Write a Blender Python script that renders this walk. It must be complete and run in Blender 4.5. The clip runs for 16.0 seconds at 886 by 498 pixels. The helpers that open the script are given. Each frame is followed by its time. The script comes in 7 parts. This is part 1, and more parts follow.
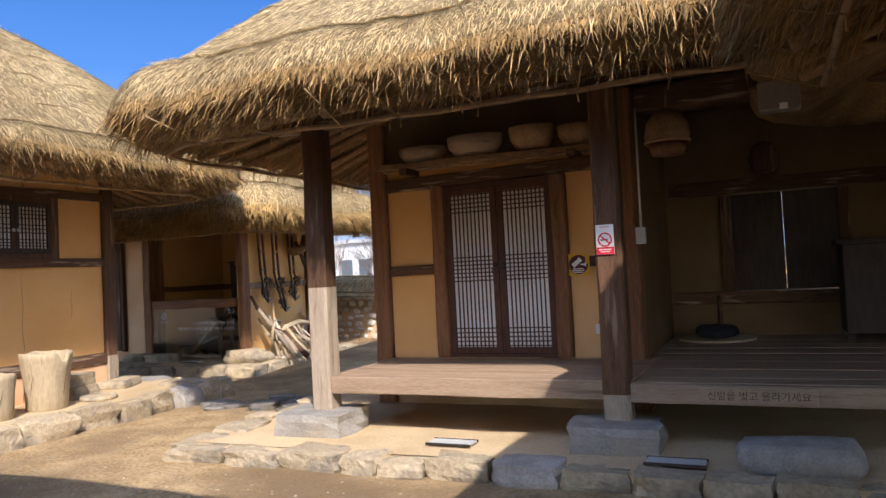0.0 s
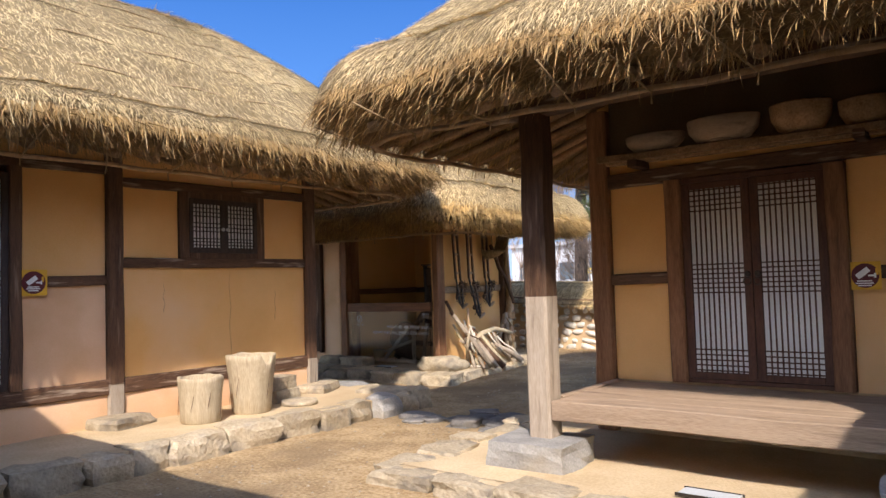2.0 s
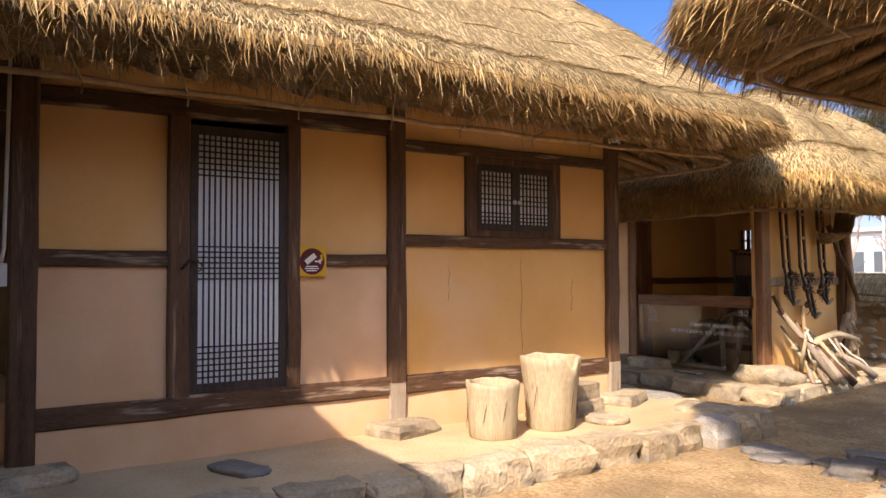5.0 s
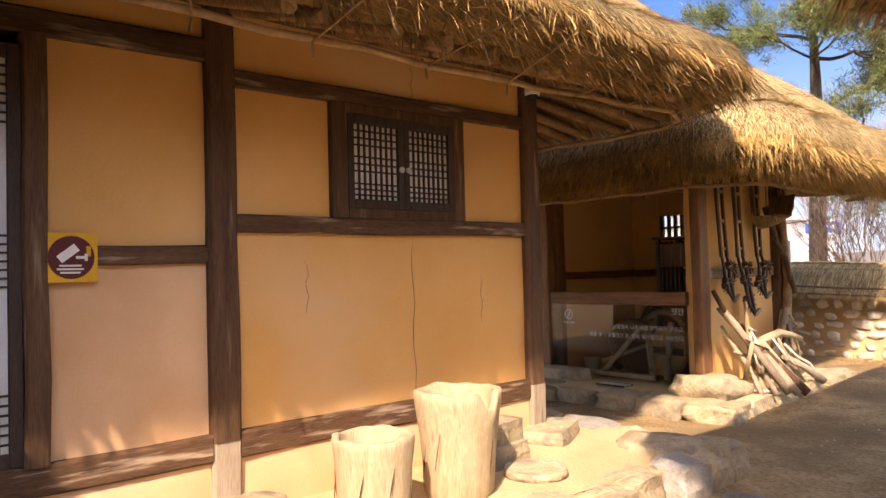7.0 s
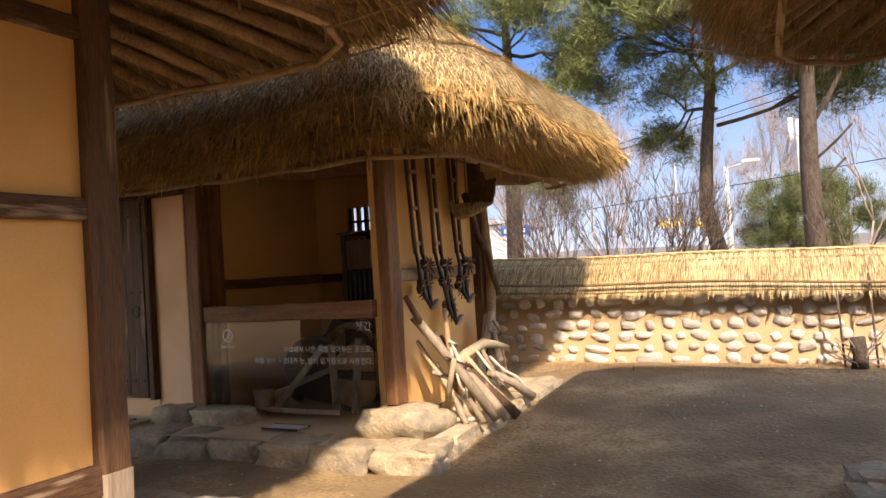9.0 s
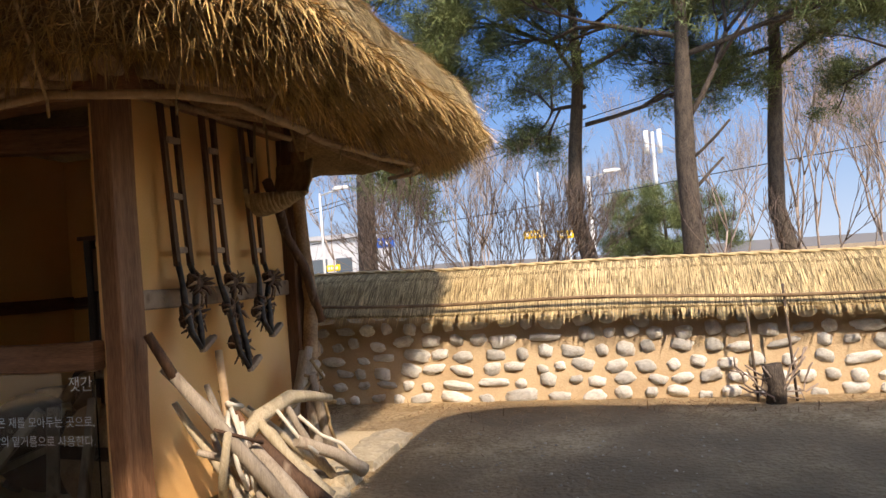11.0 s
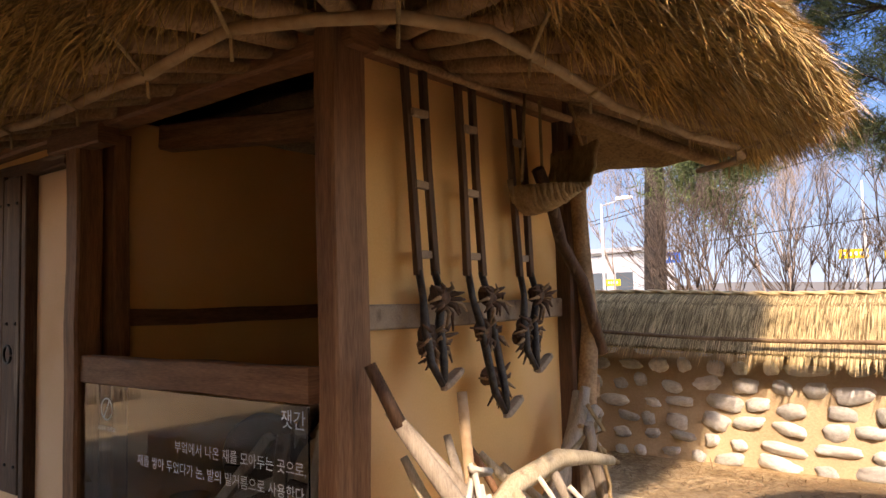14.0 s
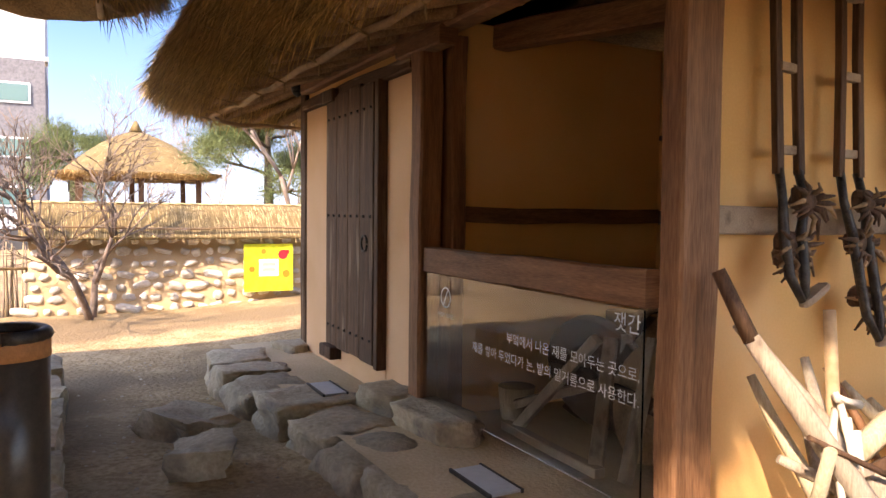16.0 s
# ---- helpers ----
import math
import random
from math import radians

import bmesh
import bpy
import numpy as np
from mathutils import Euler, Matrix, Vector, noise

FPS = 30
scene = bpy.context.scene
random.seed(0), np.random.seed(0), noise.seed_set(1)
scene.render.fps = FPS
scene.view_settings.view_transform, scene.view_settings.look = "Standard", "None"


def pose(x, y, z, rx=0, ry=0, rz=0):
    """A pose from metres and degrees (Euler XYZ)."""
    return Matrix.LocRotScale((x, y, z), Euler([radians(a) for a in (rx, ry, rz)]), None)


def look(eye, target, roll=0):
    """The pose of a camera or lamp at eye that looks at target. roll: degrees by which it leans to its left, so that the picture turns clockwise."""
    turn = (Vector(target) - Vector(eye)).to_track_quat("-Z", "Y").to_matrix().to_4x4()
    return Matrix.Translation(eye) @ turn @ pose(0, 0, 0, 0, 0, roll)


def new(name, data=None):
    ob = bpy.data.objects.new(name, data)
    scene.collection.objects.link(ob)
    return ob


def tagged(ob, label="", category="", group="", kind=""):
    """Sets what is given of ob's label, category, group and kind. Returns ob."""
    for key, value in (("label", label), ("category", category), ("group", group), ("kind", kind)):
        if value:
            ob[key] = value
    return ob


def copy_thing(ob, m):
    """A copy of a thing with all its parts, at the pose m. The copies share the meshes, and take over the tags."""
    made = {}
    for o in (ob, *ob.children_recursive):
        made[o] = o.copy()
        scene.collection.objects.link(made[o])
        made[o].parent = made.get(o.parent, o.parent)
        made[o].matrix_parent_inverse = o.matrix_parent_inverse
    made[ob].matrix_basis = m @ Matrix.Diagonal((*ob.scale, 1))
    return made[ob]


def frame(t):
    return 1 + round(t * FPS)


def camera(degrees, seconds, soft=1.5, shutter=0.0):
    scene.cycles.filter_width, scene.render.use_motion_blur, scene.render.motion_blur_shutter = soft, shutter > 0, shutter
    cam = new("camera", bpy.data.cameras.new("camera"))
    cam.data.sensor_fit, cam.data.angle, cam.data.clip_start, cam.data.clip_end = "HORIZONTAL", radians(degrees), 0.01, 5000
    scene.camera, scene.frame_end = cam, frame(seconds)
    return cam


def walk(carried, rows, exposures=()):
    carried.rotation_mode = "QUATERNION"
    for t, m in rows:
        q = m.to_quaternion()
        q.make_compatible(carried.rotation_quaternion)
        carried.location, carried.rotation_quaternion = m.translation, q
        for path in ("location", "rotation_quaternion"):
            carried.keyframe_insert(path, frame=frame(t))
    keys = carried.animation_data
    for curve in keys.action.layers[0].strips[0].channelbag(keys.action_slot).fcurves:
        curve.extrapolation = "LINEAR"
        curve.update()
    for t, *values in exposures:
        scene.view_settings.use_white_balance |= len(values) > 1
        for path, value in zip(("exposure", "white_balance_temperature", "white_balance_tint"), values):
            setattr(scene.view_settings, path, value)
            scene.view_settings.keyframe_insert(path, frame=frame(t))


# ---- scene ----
cam = camera(62.9, 16.0)
PATH = [
    (0, (0.891, 0.304, 1.479), (0.064, 2.124, 1.544), -2.9),
    (0.5, (0.71, 0.632, 1.481), (-0.125, 2.448, 1.552), -2.7),
    (1, (0.454, 0.783, 1.503), (-0.39, 2.596, 1.574), -2.6),
    (1.5, (0.258, 0.842, 1.504), (-0.71, 2.59, 1.588), -2.3),
    (2, (0.101, 0.882, 1.522), (-1.138, 2.449, 1.618), -1.7),
    (2.5, (0.034, 0.875, 1.521), (-1.448, 2.213, 1.627), -0.9),
    (3, (-0.035, 0.832, 1.537), (-1.656, 2.0, 1.641), -0.3),
    (3.5, (-0.246, 0.912, 1.56), (-1.926, 1.995, 1.639), 0.2),
    (4, (-0.686, 1.048, 1.511), (-2.373, 2.12, 1.59), -0.0),
    (4.2, (-0.869, 1.15, 1.519), (-2.557, 2.22, 1.593), -0.1),
    (6.3, (-2.695, 2.286, 1.549), (-4.352, 3.405, 1.609), -0.8),
    (6.5, (-2.845, 2.426, 1.528), (-4.473, 3.587, 1.592), -1.0),
    (7, (-3.205, 2.826, 1.535), (-4.707, 4.145, 1.594), -1.5),
    (7.5, (-3.498, 3.297, 1.535), (-4.853, 4.768, 1.592), -2.0),
    (8, (-3.801, 3.802, 1.525), (-5.0, 5.402, 1.576), -2.6),
    (8.5, (-3.956, 4.3, 1.47), (-4.988, 6.012, 1.519), -3.1),
    (9, (-4.12, 4.832, 1.474), (-5.016, 6.619, 1.522), -3.5),
    (9.5, (-4.27, 5.362, 1.48), (-5.035, 7.21, 1.524), -3.8),
    (10, (-4.352, 5.853, 1.487), (-5.014, 7.74, 1.532), -4.1),
    (10.2, (-4.382, 6.043, 1.484), (-5.017, 7.939, 1.526), -4.2),
    (12.3, (-4.942, 7.991, 1.422), (-5.443, 9.925, 1.522), -4.3),
    (12.5, (-4.97, 8.055, 1.456), (-5.472, 9.989, 1.551), -4.4),
    (13, (-5.07, 8.064, 1.478), (-5.694, 9.96, 1.595), -3.6),
    (13.5, (-5.125, 8.037, 1.497), (-6.042, 9.809, 1.633), -2.4),
    (14, (-5.153, 7.987, 1.496), (-6.379, 9.561, 1.631), -1.4),
    (14.5, (-5.181, 7.937, 1.486), (-6.668, 9.271, 1.584), -0.4),
    (15, (-5.224, 7.906, 1.468), (-6.896, 9.003, 1.476), 0.4),
    (15.5, (-5.29, 7.93, 1.455), (-7.041, 8.894, 1.388), 0.8),
    (16, (-5.34, 8.017, 1.438), (-7.108, 8.947, 1.336), 0.7),
]
walk(cam, [(t, look(eye, target, roll)) for t, eye, target, roll in PATH],
     [(0, 1.72, 6500, 16), (3.5, 1.72, 6600, 17), (4, 1.78, 6800, 18), (6.5, 2.3, 8700, 26), (7.5, 2.15, 8900, 26), (9, 1.95, 8300, 22), (10, 1.75, 7800, 18), (12.5, 1.35, 7100, 16), (13.5, 1.6, 7500, 18), (14.5, 2.35, 8300, 27), (15, 2.5, 8200, 24), (16, 2.55, 8000, 24)])

# ---- light ----
SUN_WAY = Vector((-0.655, 0.90, -1.0)).normalized()
world = bpy.data.worlds.new("sky")
scene.world = world
world.use_nodes = True
wn = world.node_tree.nodes
sky = wn.new("ShaderNodeTexSky")
sky.sky_type = "NISHITA"
sky.sun_disc = False
sky.sun_elevation = math.asin(-SUN_WAY.z)
sky.sun_rotation = math.atan2(-SUN_WAY.x, -SUN_WAY.y)
sky.air_density = 1.0
sky.dust_density = 0.8
sky.ozone_density = 2.5
world.node_tree.links.new(sky.outputs[0], wn["Background"].inputs[0])
wn["Background"].inputs[1].default_value = 0.15
sun = new("sun", bpy.data.lights.new("sun", "SUN"))
sun.data.energy = 2.0
sun.data.angle = radians(0.55)
sun.data.color = (1.0, 0.93, 0.82)
sun.matrix_world = look((8, -12, 16), Vector((8, -12, 16)) + SUN_WAY)


# ---- materials ----
def material(name, dark, light, scale=4.0, rough=0.85, bump=0.25, fine=60.0, stretch=(1, 1, 1), fine_amount=0.35, spread=(0.35, 0.65),
             piece=0.0, spot=None, spot_scale=1.5, spot_range=(0.55, 0.7), metal=0.0, island=False, spec=0.3, bump_distance=0.01):
    """A surface with blotches (scale), grain (fine), its own stains (spot) and a shift from piece to piece."""
    m = bpy.data.materials.new(name)
    m.use_nodes = True
    t = m.node_tree
    n, l = t.nodes, t.links
    b = n["Principled BSDF"]
    co = n.new("ShaderNodeTexCoord")
    mp = n.new("ShaderNodeMapping")
    mp.inputs["Scale"].default_value = stretch
    l.new(co.outputs["Object"], mp.inputs[0])
    big = n.new("ShaderNodeTexNoise")
    big.inputs["Scale"].default_value, big.inputs["Detail"].default_value = scale, 5
    small = n.new("ShaderNodeTexNoise")
    small.inputs["Scale"].default_value, small.inputs["Detail"].default_value = fine, 3
    l.new(mp.outputs[0], big.inputs["Vector"])
    l.new(mp.outputs[0], small.inputs["Vector"])
    mix = n.new("ShaderNodeMix")
    mix.data_type = "FLOAT"
    mix.inputs[0].default_value = fine_amount
    l.new(big.outputs[0], mix.inputs[2])
    l.new(small.outputs[0], mix.inputs[3])
    ramp = n.new("ShaderNodeValToRGB")
    ramp.color_ramp.elements[0].position, ramp.color_ramp.elements[1].position = spread
    ramp.color_ramp.elements[0].color, ramp.color_ramp.elements[1].color = (*dark, 1), (*light, 1)
    l.new(mix.outputs[0], ramp.inputs[0])
    out = ramp.outputs[0]
    if spot:
        sn = n.new("ShaderNodeTexNoise")
        sn.inputs["Scale"].default_value, sn.inputs["Detail"].default_value = spot_scale, 6
        l.new(mp.outputs[0], sn.inputs["Vector"])
        sr = n.new("ShaderNodeValToRGB")
        sr.color_ramp.elements[0].position, sr.color_ramp.elements[1].position = spot_range
        l.new(sn.outputs[0], sr.inputs[0])
        sm = n.new("ShaderNodeMix")
        sm.data_type = "RGBA"
        sm.inputs[7].default_value = (*spot, 1)
        l.new(sr.outputs[0], sm.inputs[0])
        l.new(out, sm.inputs[6])
        out = sm.outputs[2]
    if piece:
        if island:
            rnd = n.new("ShaderNodeNewGeometry").outputs["Random Per Island"]
        else:
            rnd = n.new("ShaderNodeObjectInfo").outputs["Random"]
        rng = n.new("ShaderNodeMapRange")
        rng.inputs[3].default_value, rng.inputs[4].default_value = 1 - piece, 1 + piece
        l.new(rnd, rng.inputs[0])
        hs = n.new("ShaderNodeHueSaturation")
        l.new(rng.outputs[0], hs.inputs["Value"])
        l.new(out, hs.inputs["Color"])
        out = hs.outputs[0]
    l.new(out, b.inputs["Base Color"])
    b.inputs["Roughness"].default_value = rough
    b.inputs["Metallic"].default_value = metal
    b.inputs["Specular IOR Level"].default_value = spec
    if bump:
        bp = n.new("ShaderNodeBump")
        bp.inputs["Strength"].default_value, bp.inputs["Distance"].default_value = bump, bump_distance
        l.new(mix.outputs[0], bp.inputs["Height"])
        l.new(bp.outputs[0], b.inputs["Normal"])
    return m


CLAY = material("ochre_clay_plaster", (0.68, 0.375, 0.125), (0.79, 0.465, 0.185), 1.3, 0.9, 0.25, 90, fine_amount=0.25, spot=(0.74, 0.48, 0.26), spot_scale=0.9, spot_range=(0.5, 0.75))
CLAY_PALE = material("pale_clay_plaster", (0.66, 0.40, 0.22), (0.76, 0.50, 0.31), 1.5, 0.9, 0.25, 90, fine_amount=0.25, spot=(0.58, 0.33, 0.16), spot_scale=1.1, spot_range=(0.55, 0.8))
TIMBER = material("dark_stained_timber", (0.055, 0.028, 0.016), (0.135, 0.072, 0.040), 3, 0.7, 0.5, 22, (7, 7, 0.6), 0.5, piece=0.2, spot=(0.28, 0.20, 0.14), spot_scale=2.2, spot_range=(0.60, 0.74))
TIMBER_H = material("dark_stained_cross_timber", (0.055, 0.028, 0.016), (0.135, 0.072, 0.040), 3, 0.7, 0.5, 22, (0.9, 0.9, 8), 0.5, piece=0.2, spot=(0.34, 0.26, 0.19), spot_scale=2.6, spot_range=(0.58, 0.70))
REDWOOD = material("red_brown_timber", (0.13, 0.058, 0.027), (0.28, 0.14, 0.07), 3, 0.65, 0.45, 22, (7, 7, 0.6), 0.5, piece=0.12, spot=(0.05, 0.025, 0.015), spot_scale=2, spot_range=(0.6, 0.8))
REDWOOD_H = material("red_brown_cross_timber", (0.13, 0.058, 0.027), (0.28, 0.14, 0.07), 3, 0.65, 0.45, 22, (0.9, 0.9, 8), 0.5, piece=0.12, spot=(0.05, 0.025, 0.015), spot_scale=2, spot_range=(0.6, 0.8))
LEAFWOOD = material("door_frame_wood", (0.062, 0.028, 0.019), (0.12, 0.055, 0.035), 5, 0.6, 0.3, 40, (5, 5, 0.8), 0.5, piece=0.1)
DARKLEAF = material("blackened_door_wood", (0.028, 0.020, 0.018), (0.065, 0.045, 0.036), 5, 0.6, 0.3, 40, (5, 5, 0.8), 0.5, piece=0.1)
GREYWOOD = material("weathered_grey_wood", (0.26, 0.205, 0.15), (0.41, 0.34, 0.265), 3, 0.8, 0.6, 25, (7, 7, 0.6), 0.55, piece=0.12, spot=(0.16, 0.11, 0.075), spot_scale=2.5, spot_range=(0.58, 0.75))
GREYBOARD = material("weathered_board", (0.26, 0.18, 0.12), (0.40, 0.295, 0.205), 3, 0.75, 0.5, 25, (0.7, 7, 7), 0.55, piece=0.15, spot=(0.15, 0.10, 0.065), spot_scale=2, spot_range=(0.58, 0.75))
PALEWOOD = material("bleached_pale_wood", (0.36, 0.285, 0.18), (0.53, 0.44, 0.305), 3, 0.85, 0.6, 18, (8, 8, 0.7), 0.55, piece=0.08, spot=(0.27, 0.20, 0.125), spot_scale=3, spot_range=(0.6, 0.75))
LOGWOOD = material("rafter_log", (0.19, 0.11, 0.055), (0.40, 0.26, 0.145), 4, 0.8, 0.5, 30, (2, 2, 2), 0.5, piece=0.25)
POLEWOOD = material("bound_eave_pole", (0.27, 0.165, 0.085), (0.46, 0.32, 0.19), 5, 0.75, 0.4, 30, piece=0.15)
STRAW = material("sunbleached_rice_straw", (0.36, 0.255, 0.115), (0.64, 0.49, 0.26), 1.2, 0.75, 0.0, 12, fine_amount=0.35, piece=0.65, island=True, spot=(0.30, 0.225, 0.125), spot_scale=1.6, spot_range=(0.6, 0.8), spec=0.25)
# straw under the loose blades, darkened so that their gaps look shaded
STRAW_BASE = material("gap_darkened_straw", (0.12, 0.08, 0.035), (0.26, 0.185, 0.085), 3, 0.9, 0.9, 45, (1, 1, 1), 0.6, bump_distance=0.03)
STRAW_OLD = material("brown_old_straw", (0.13, 0.08, 0.036), (0.31, 0.20, 0.09), 4, 0.9, 0.9, 50, (1, 1, 1), 0.5, bump_distance=0.03)
STRAW_UNDER = material("brown_loose_straw", (0.19, 0.115, 0.045), (0.50, 0.32, 0.125), 3, 0.85, 0.0, 20, piece=0.45, island=True)
STRAW_GOLD = material("golden_brown_loose_straw", (0.27, 0.165, 0.06), (0.60, 0.40, 0.155), 3, 0.85, 0.0, 20, piece=0.45, island=True)
STRAW_BRAID = material("braided_pale_straw", (0.40, 0.29, 0.14), (0.62, 0.48, 0.26), 25, 0.85, 0.5, 120)
ROPE = material("straw_rope", (0.22, 0.145, 0.07), (0.40, 0.28, 0.15), 20, 0.9, 0.6, 120, piece=0.15)
WHITEROPE = material("pale_cotton_rope", (0.52, 0.46, 0.37), (0.70, 0.64, 0.54), 20, 0.9, 0.6, 140)
EARTH = material("packed_sandy_earth", (0.29, 0.195, 0.095), (0.50, 0.365, 0.205), 3.5, 0.95, 1.0, 28, fine_amount=0.5, spread=(0.40, 0.60), spot=(0.21, 0.145, 0.08), spot_scale=0.55, spot_range=(0.44, 0.60), bump_distance=0.05)
PLATEARTH = material("pale_platform_earth", (0.46, 0.345, 0.20), (0.64, 0.505, 0.325), 1.8, 0.95, 0.8, 45, fine_amount=0.4, spot=(0.38, 0.26, 0.14), spot_scale=0.9, spot_range=(0.56, 0.75), bump_distance=0.02)
STONE = material("grey_granite", (0.22, 0.21, 0.195), (0.40, 0.385, 0.355), 5, 0.85, 0.7, 55, fine_amount=0.45, piece=0.2, spot=(0.30, 0.24, 0.16), spot_scale=1.5, spot_range=(0.56, 0.75), bump_distance=0.015)
TANSTONE = material("tan_fieldstone", (0.33, 0.265, 0.175), (0.53, 0.445, 0.315), 4, 0.9, 1.0, 32, fine_amount=0.45, piece=0.18, spot=(0.22, 0.19, 0.15), spot_scale=3.5, spot_range=(0.50, 0.66), bump_distance=0.035)
RIVERSTONE = material("pale_river_stone", (0.44, 0.415, 0.37), (0.68, 0.65, 0.59), 6, 0.8, 0.5, 60, fine_amount=0.45, piece=0.28, spot=(0.36, 0.27, 0.18), spot_scale=2.0, spot_range=(0.55, 0.8))
DARKSTONE = material("dark_slate_stone", (0.11, 0.106, 0.10), (0.24, 0.225, 0.205), 5, 0.8, 0.6, 50, piece=0.25, spot=(0.22, 0.18, 0.13), spot_scale=2, spot_range=(0.6, 0.75))
MORTAR = material("ochre_earth_mortar", (0.42, 0.29, 0.165), (0.55, 0.41, 0.25), 2.0, 0.95, 0.6, 60, fine_amount=0.35, bump_distance=0.02)
PAPER = material("white_window_paper", (0.70, 0.70, 0.69), (0.80, 0.80, 0.785), 3, 0.95, 0.05, 90)
IRON = material("dark_iron", (0.035, 0.030, 0.027), (0.085, 0.072, 0.062), 30, 0.5, 0.3, 120, metal=0.7, spec=0.5)
STEEL = material("grey_painted_steel", (0.50, 0.50, 0.49), (0.60, 0.60, 0.59), 10, 0.5, 0.05, 100)
BLACKEARTH = material("dark_brown_clay", (0.10, 0.065, 0.035), (0.17, 0.115, 0.065), 2, 0.95, 0.3, 60)
# hall wall clay, with the shade of the deep hall put into its colour
SHADED_CLAY = material("shade_darkened_clay", (0.13, 0.085, 0.045), (0.21, 0.14, 0.075), 1.5, 0.95, 0.3, 60)


def plain(name, color, rough=0.6, metal=0.0, spread=0.06, scale=30):
    c = Vector(color)
    return material(name, tuple(c * (1 - spread)), tuple(c * (1 + spread)), scale, rough, 0.04, 150, metal=metal, spec=0.4)


# ---- building blocks ----
def mesh_of(bm, smooth=False):
    me = bpy.data.meshes.new("mesh")
    bm.to_mesh(me)
    bm.free()
    if smooth:
        for p in me.polygons:
            p.use_smooth = True
    return me


def part(name, shape, mat, parent=None, label="", smooth=False):
    me = shape if isinstance(shape, bpy.types.Mesh) else mesh_of(shape, smooth)
    if mat and not me.materials:
        me.materials.append(mat)
    ob = new(name, me)
    if parent:
        ob.parent = parent
    if label:
        ob["label"] = label
    return ob


def thing(name, label, category, group="", kind="", at=(0, 0, 0)):
    e = new(name)
    e.location = at
    e.empty_display_size = 0.1
    return tagged(e, label, category, group, kind)


def fast_mesh(verts, faces):
    verts = np.asarray(verts, dtype=np.float32).reshape(-1, 3)
    faces = np.asarray(faces, dtype=np.int32)
    me = bpy.data.meshes.new("mesh")
    k = faces.shape[1]
    me.vertices.add(len(verts))
    me.vertices.foreach_set("co", verts.ravel())
    me.loops.add(faces.size)
    me.loops.foreach_set("vertex_index", faces.ravel())
    me.polygons.add(len(faces))
    me.polygons.foreach_set("loop_start", np.arange(0, faces.size, k, dtype=np.int32))
    me.update(calc_edges=True)
    return me


def box(bm, x0, x1, y0, y1, z0, z1, bevel=0.0):
    r = bmesh.ops.create_cube(bm, size=1)
    vs = r["verts"]
    for v in vs:
        v.co = Vector(((x0 + x1) / 2 + v.co.x * (x1 - x0), (y0 + y1) / 2 + v.co.y * (y1 - y0), (z0 + z1) / 2 + v.co.z * (z1 - z0)))
    if bevel:
        es = list({e for v in vs for e in v.link_edges})
        bmesh.ops.bevel(bm, geom=es, offset=bevel, segments=1, affect="EDGES")
    return bm


def boxpart(name, parent, mat, x0, x1, y0, y1, z0, z1, bevel=0.006, label=""):
    return part(name, box(bmesh.new(), x0, x1, y0, y1, z0, z1, bevel), mat, parent, label)


def timber(name, parent, mat, p0, p1, w, h, label="", wobble=0.006, seed=0, up=(0, 0, 1)):
    """A hewn beam from p0 to p1, w wide and h high, with eased, slightly uneven edges."""
    p0, p1 = Vector(p0), Vector(p1)
    d = p1 - p0
    n = max(2, int(d.length / 0.35) + 1)
    ax = d.normalized()
    u = Vector(up)
    if abs(ax.dot(u)) > 0.9:
        u = Vector((0, 1, 0))
    side = ax.cross(u).normalized()
    u = side.cross(ax)
    c = 0.1 * min(w, h)
    prof = [(-w / 2 + c, -h / 2), (w / 2 - c, -h / 2), (w / 2, -h / 2 + c), (w / 2, h / 2 - c), (w / 2 - c, h / 2), (-w / 2 + c, h / 2), (-w / 2, h / 2 - c), (-w / 2, -h / 2 + c)]
    vs, fs = [], []
    rng = random.Random(seed + int(abs(p0.x * 31 + p0.y * 57 + p0.z * 91) * 10))
    for i in range(n):
        k = i / (n - 1)
        a = rng.uniform(-wobble, wobble)
        b = rng.uniform(-wobble, wobble)
        g = 1 + rng.uniform(-1, 1) * wobble * 2
        for x, y in prof:
            vs.append(p0 + d * k + side * (x * g + a) + u * (y * g + b))
    for i in range(n - 1):
        for j in range(8):
            fs.append((i * 8 + j, i * 8 + (j + 1) % 8, i * 8 + 8 + (j + 1) % 8, i * 8 + 8 + j))
    me = bpy.data.meshes.new("mesh")
    me.from_pydata([tuple(v) for v in vs], [], fs + [tuple(range(7, -1, -1)), tuple(range((n - 1) * 8, n * 8))])
    me.update()
    return part(name, me, mat, parent, label)


def tube_data(points, radii, sides=8, wob=0.0, seed=0):
    pts = [Vector(p) for p in points]
    rng = random.Random(seed)
    vs, fs = [], []
    n = len(pts)
    side = None
    for i, p in enumerate(pts):
        d = (pts[min(i + 1, n - 1)] - pts[max(i - 1, 0)]).normalized()
        if side is None:
            side = d.cross(Vector((0.1, 0.2, 1)) if abs(d.z) < 0.9 else Vector((1, 0.1, 0))).normalized()
        else:
            side = (side - d * side.dot(d)).normalized()
        up = d.cross(side)
        r = radii[i] if isinstance(radii, (list, tuple)) else radii
        for j in range(sides):
            a = 2 * math.pi * j / sides
            q = r * (1 + rng.uniform(-wob, wob))
            vs.append(tuple(p + side * (math.cos(a) * q) + up * (math.sin(a) * q)))
    for i in range(n - 1):
        for j in range(sides):
            fs.append((i * sides + j, i * sides + (j + 1) % sides, (i + 1) * sides + (j + 1) % sides, (i + 1) * sides + j))
    return vs, fs + [tuple(range(sides - 1, -1, -1)), tuple(range((n - 1) * sides, n * sides))]


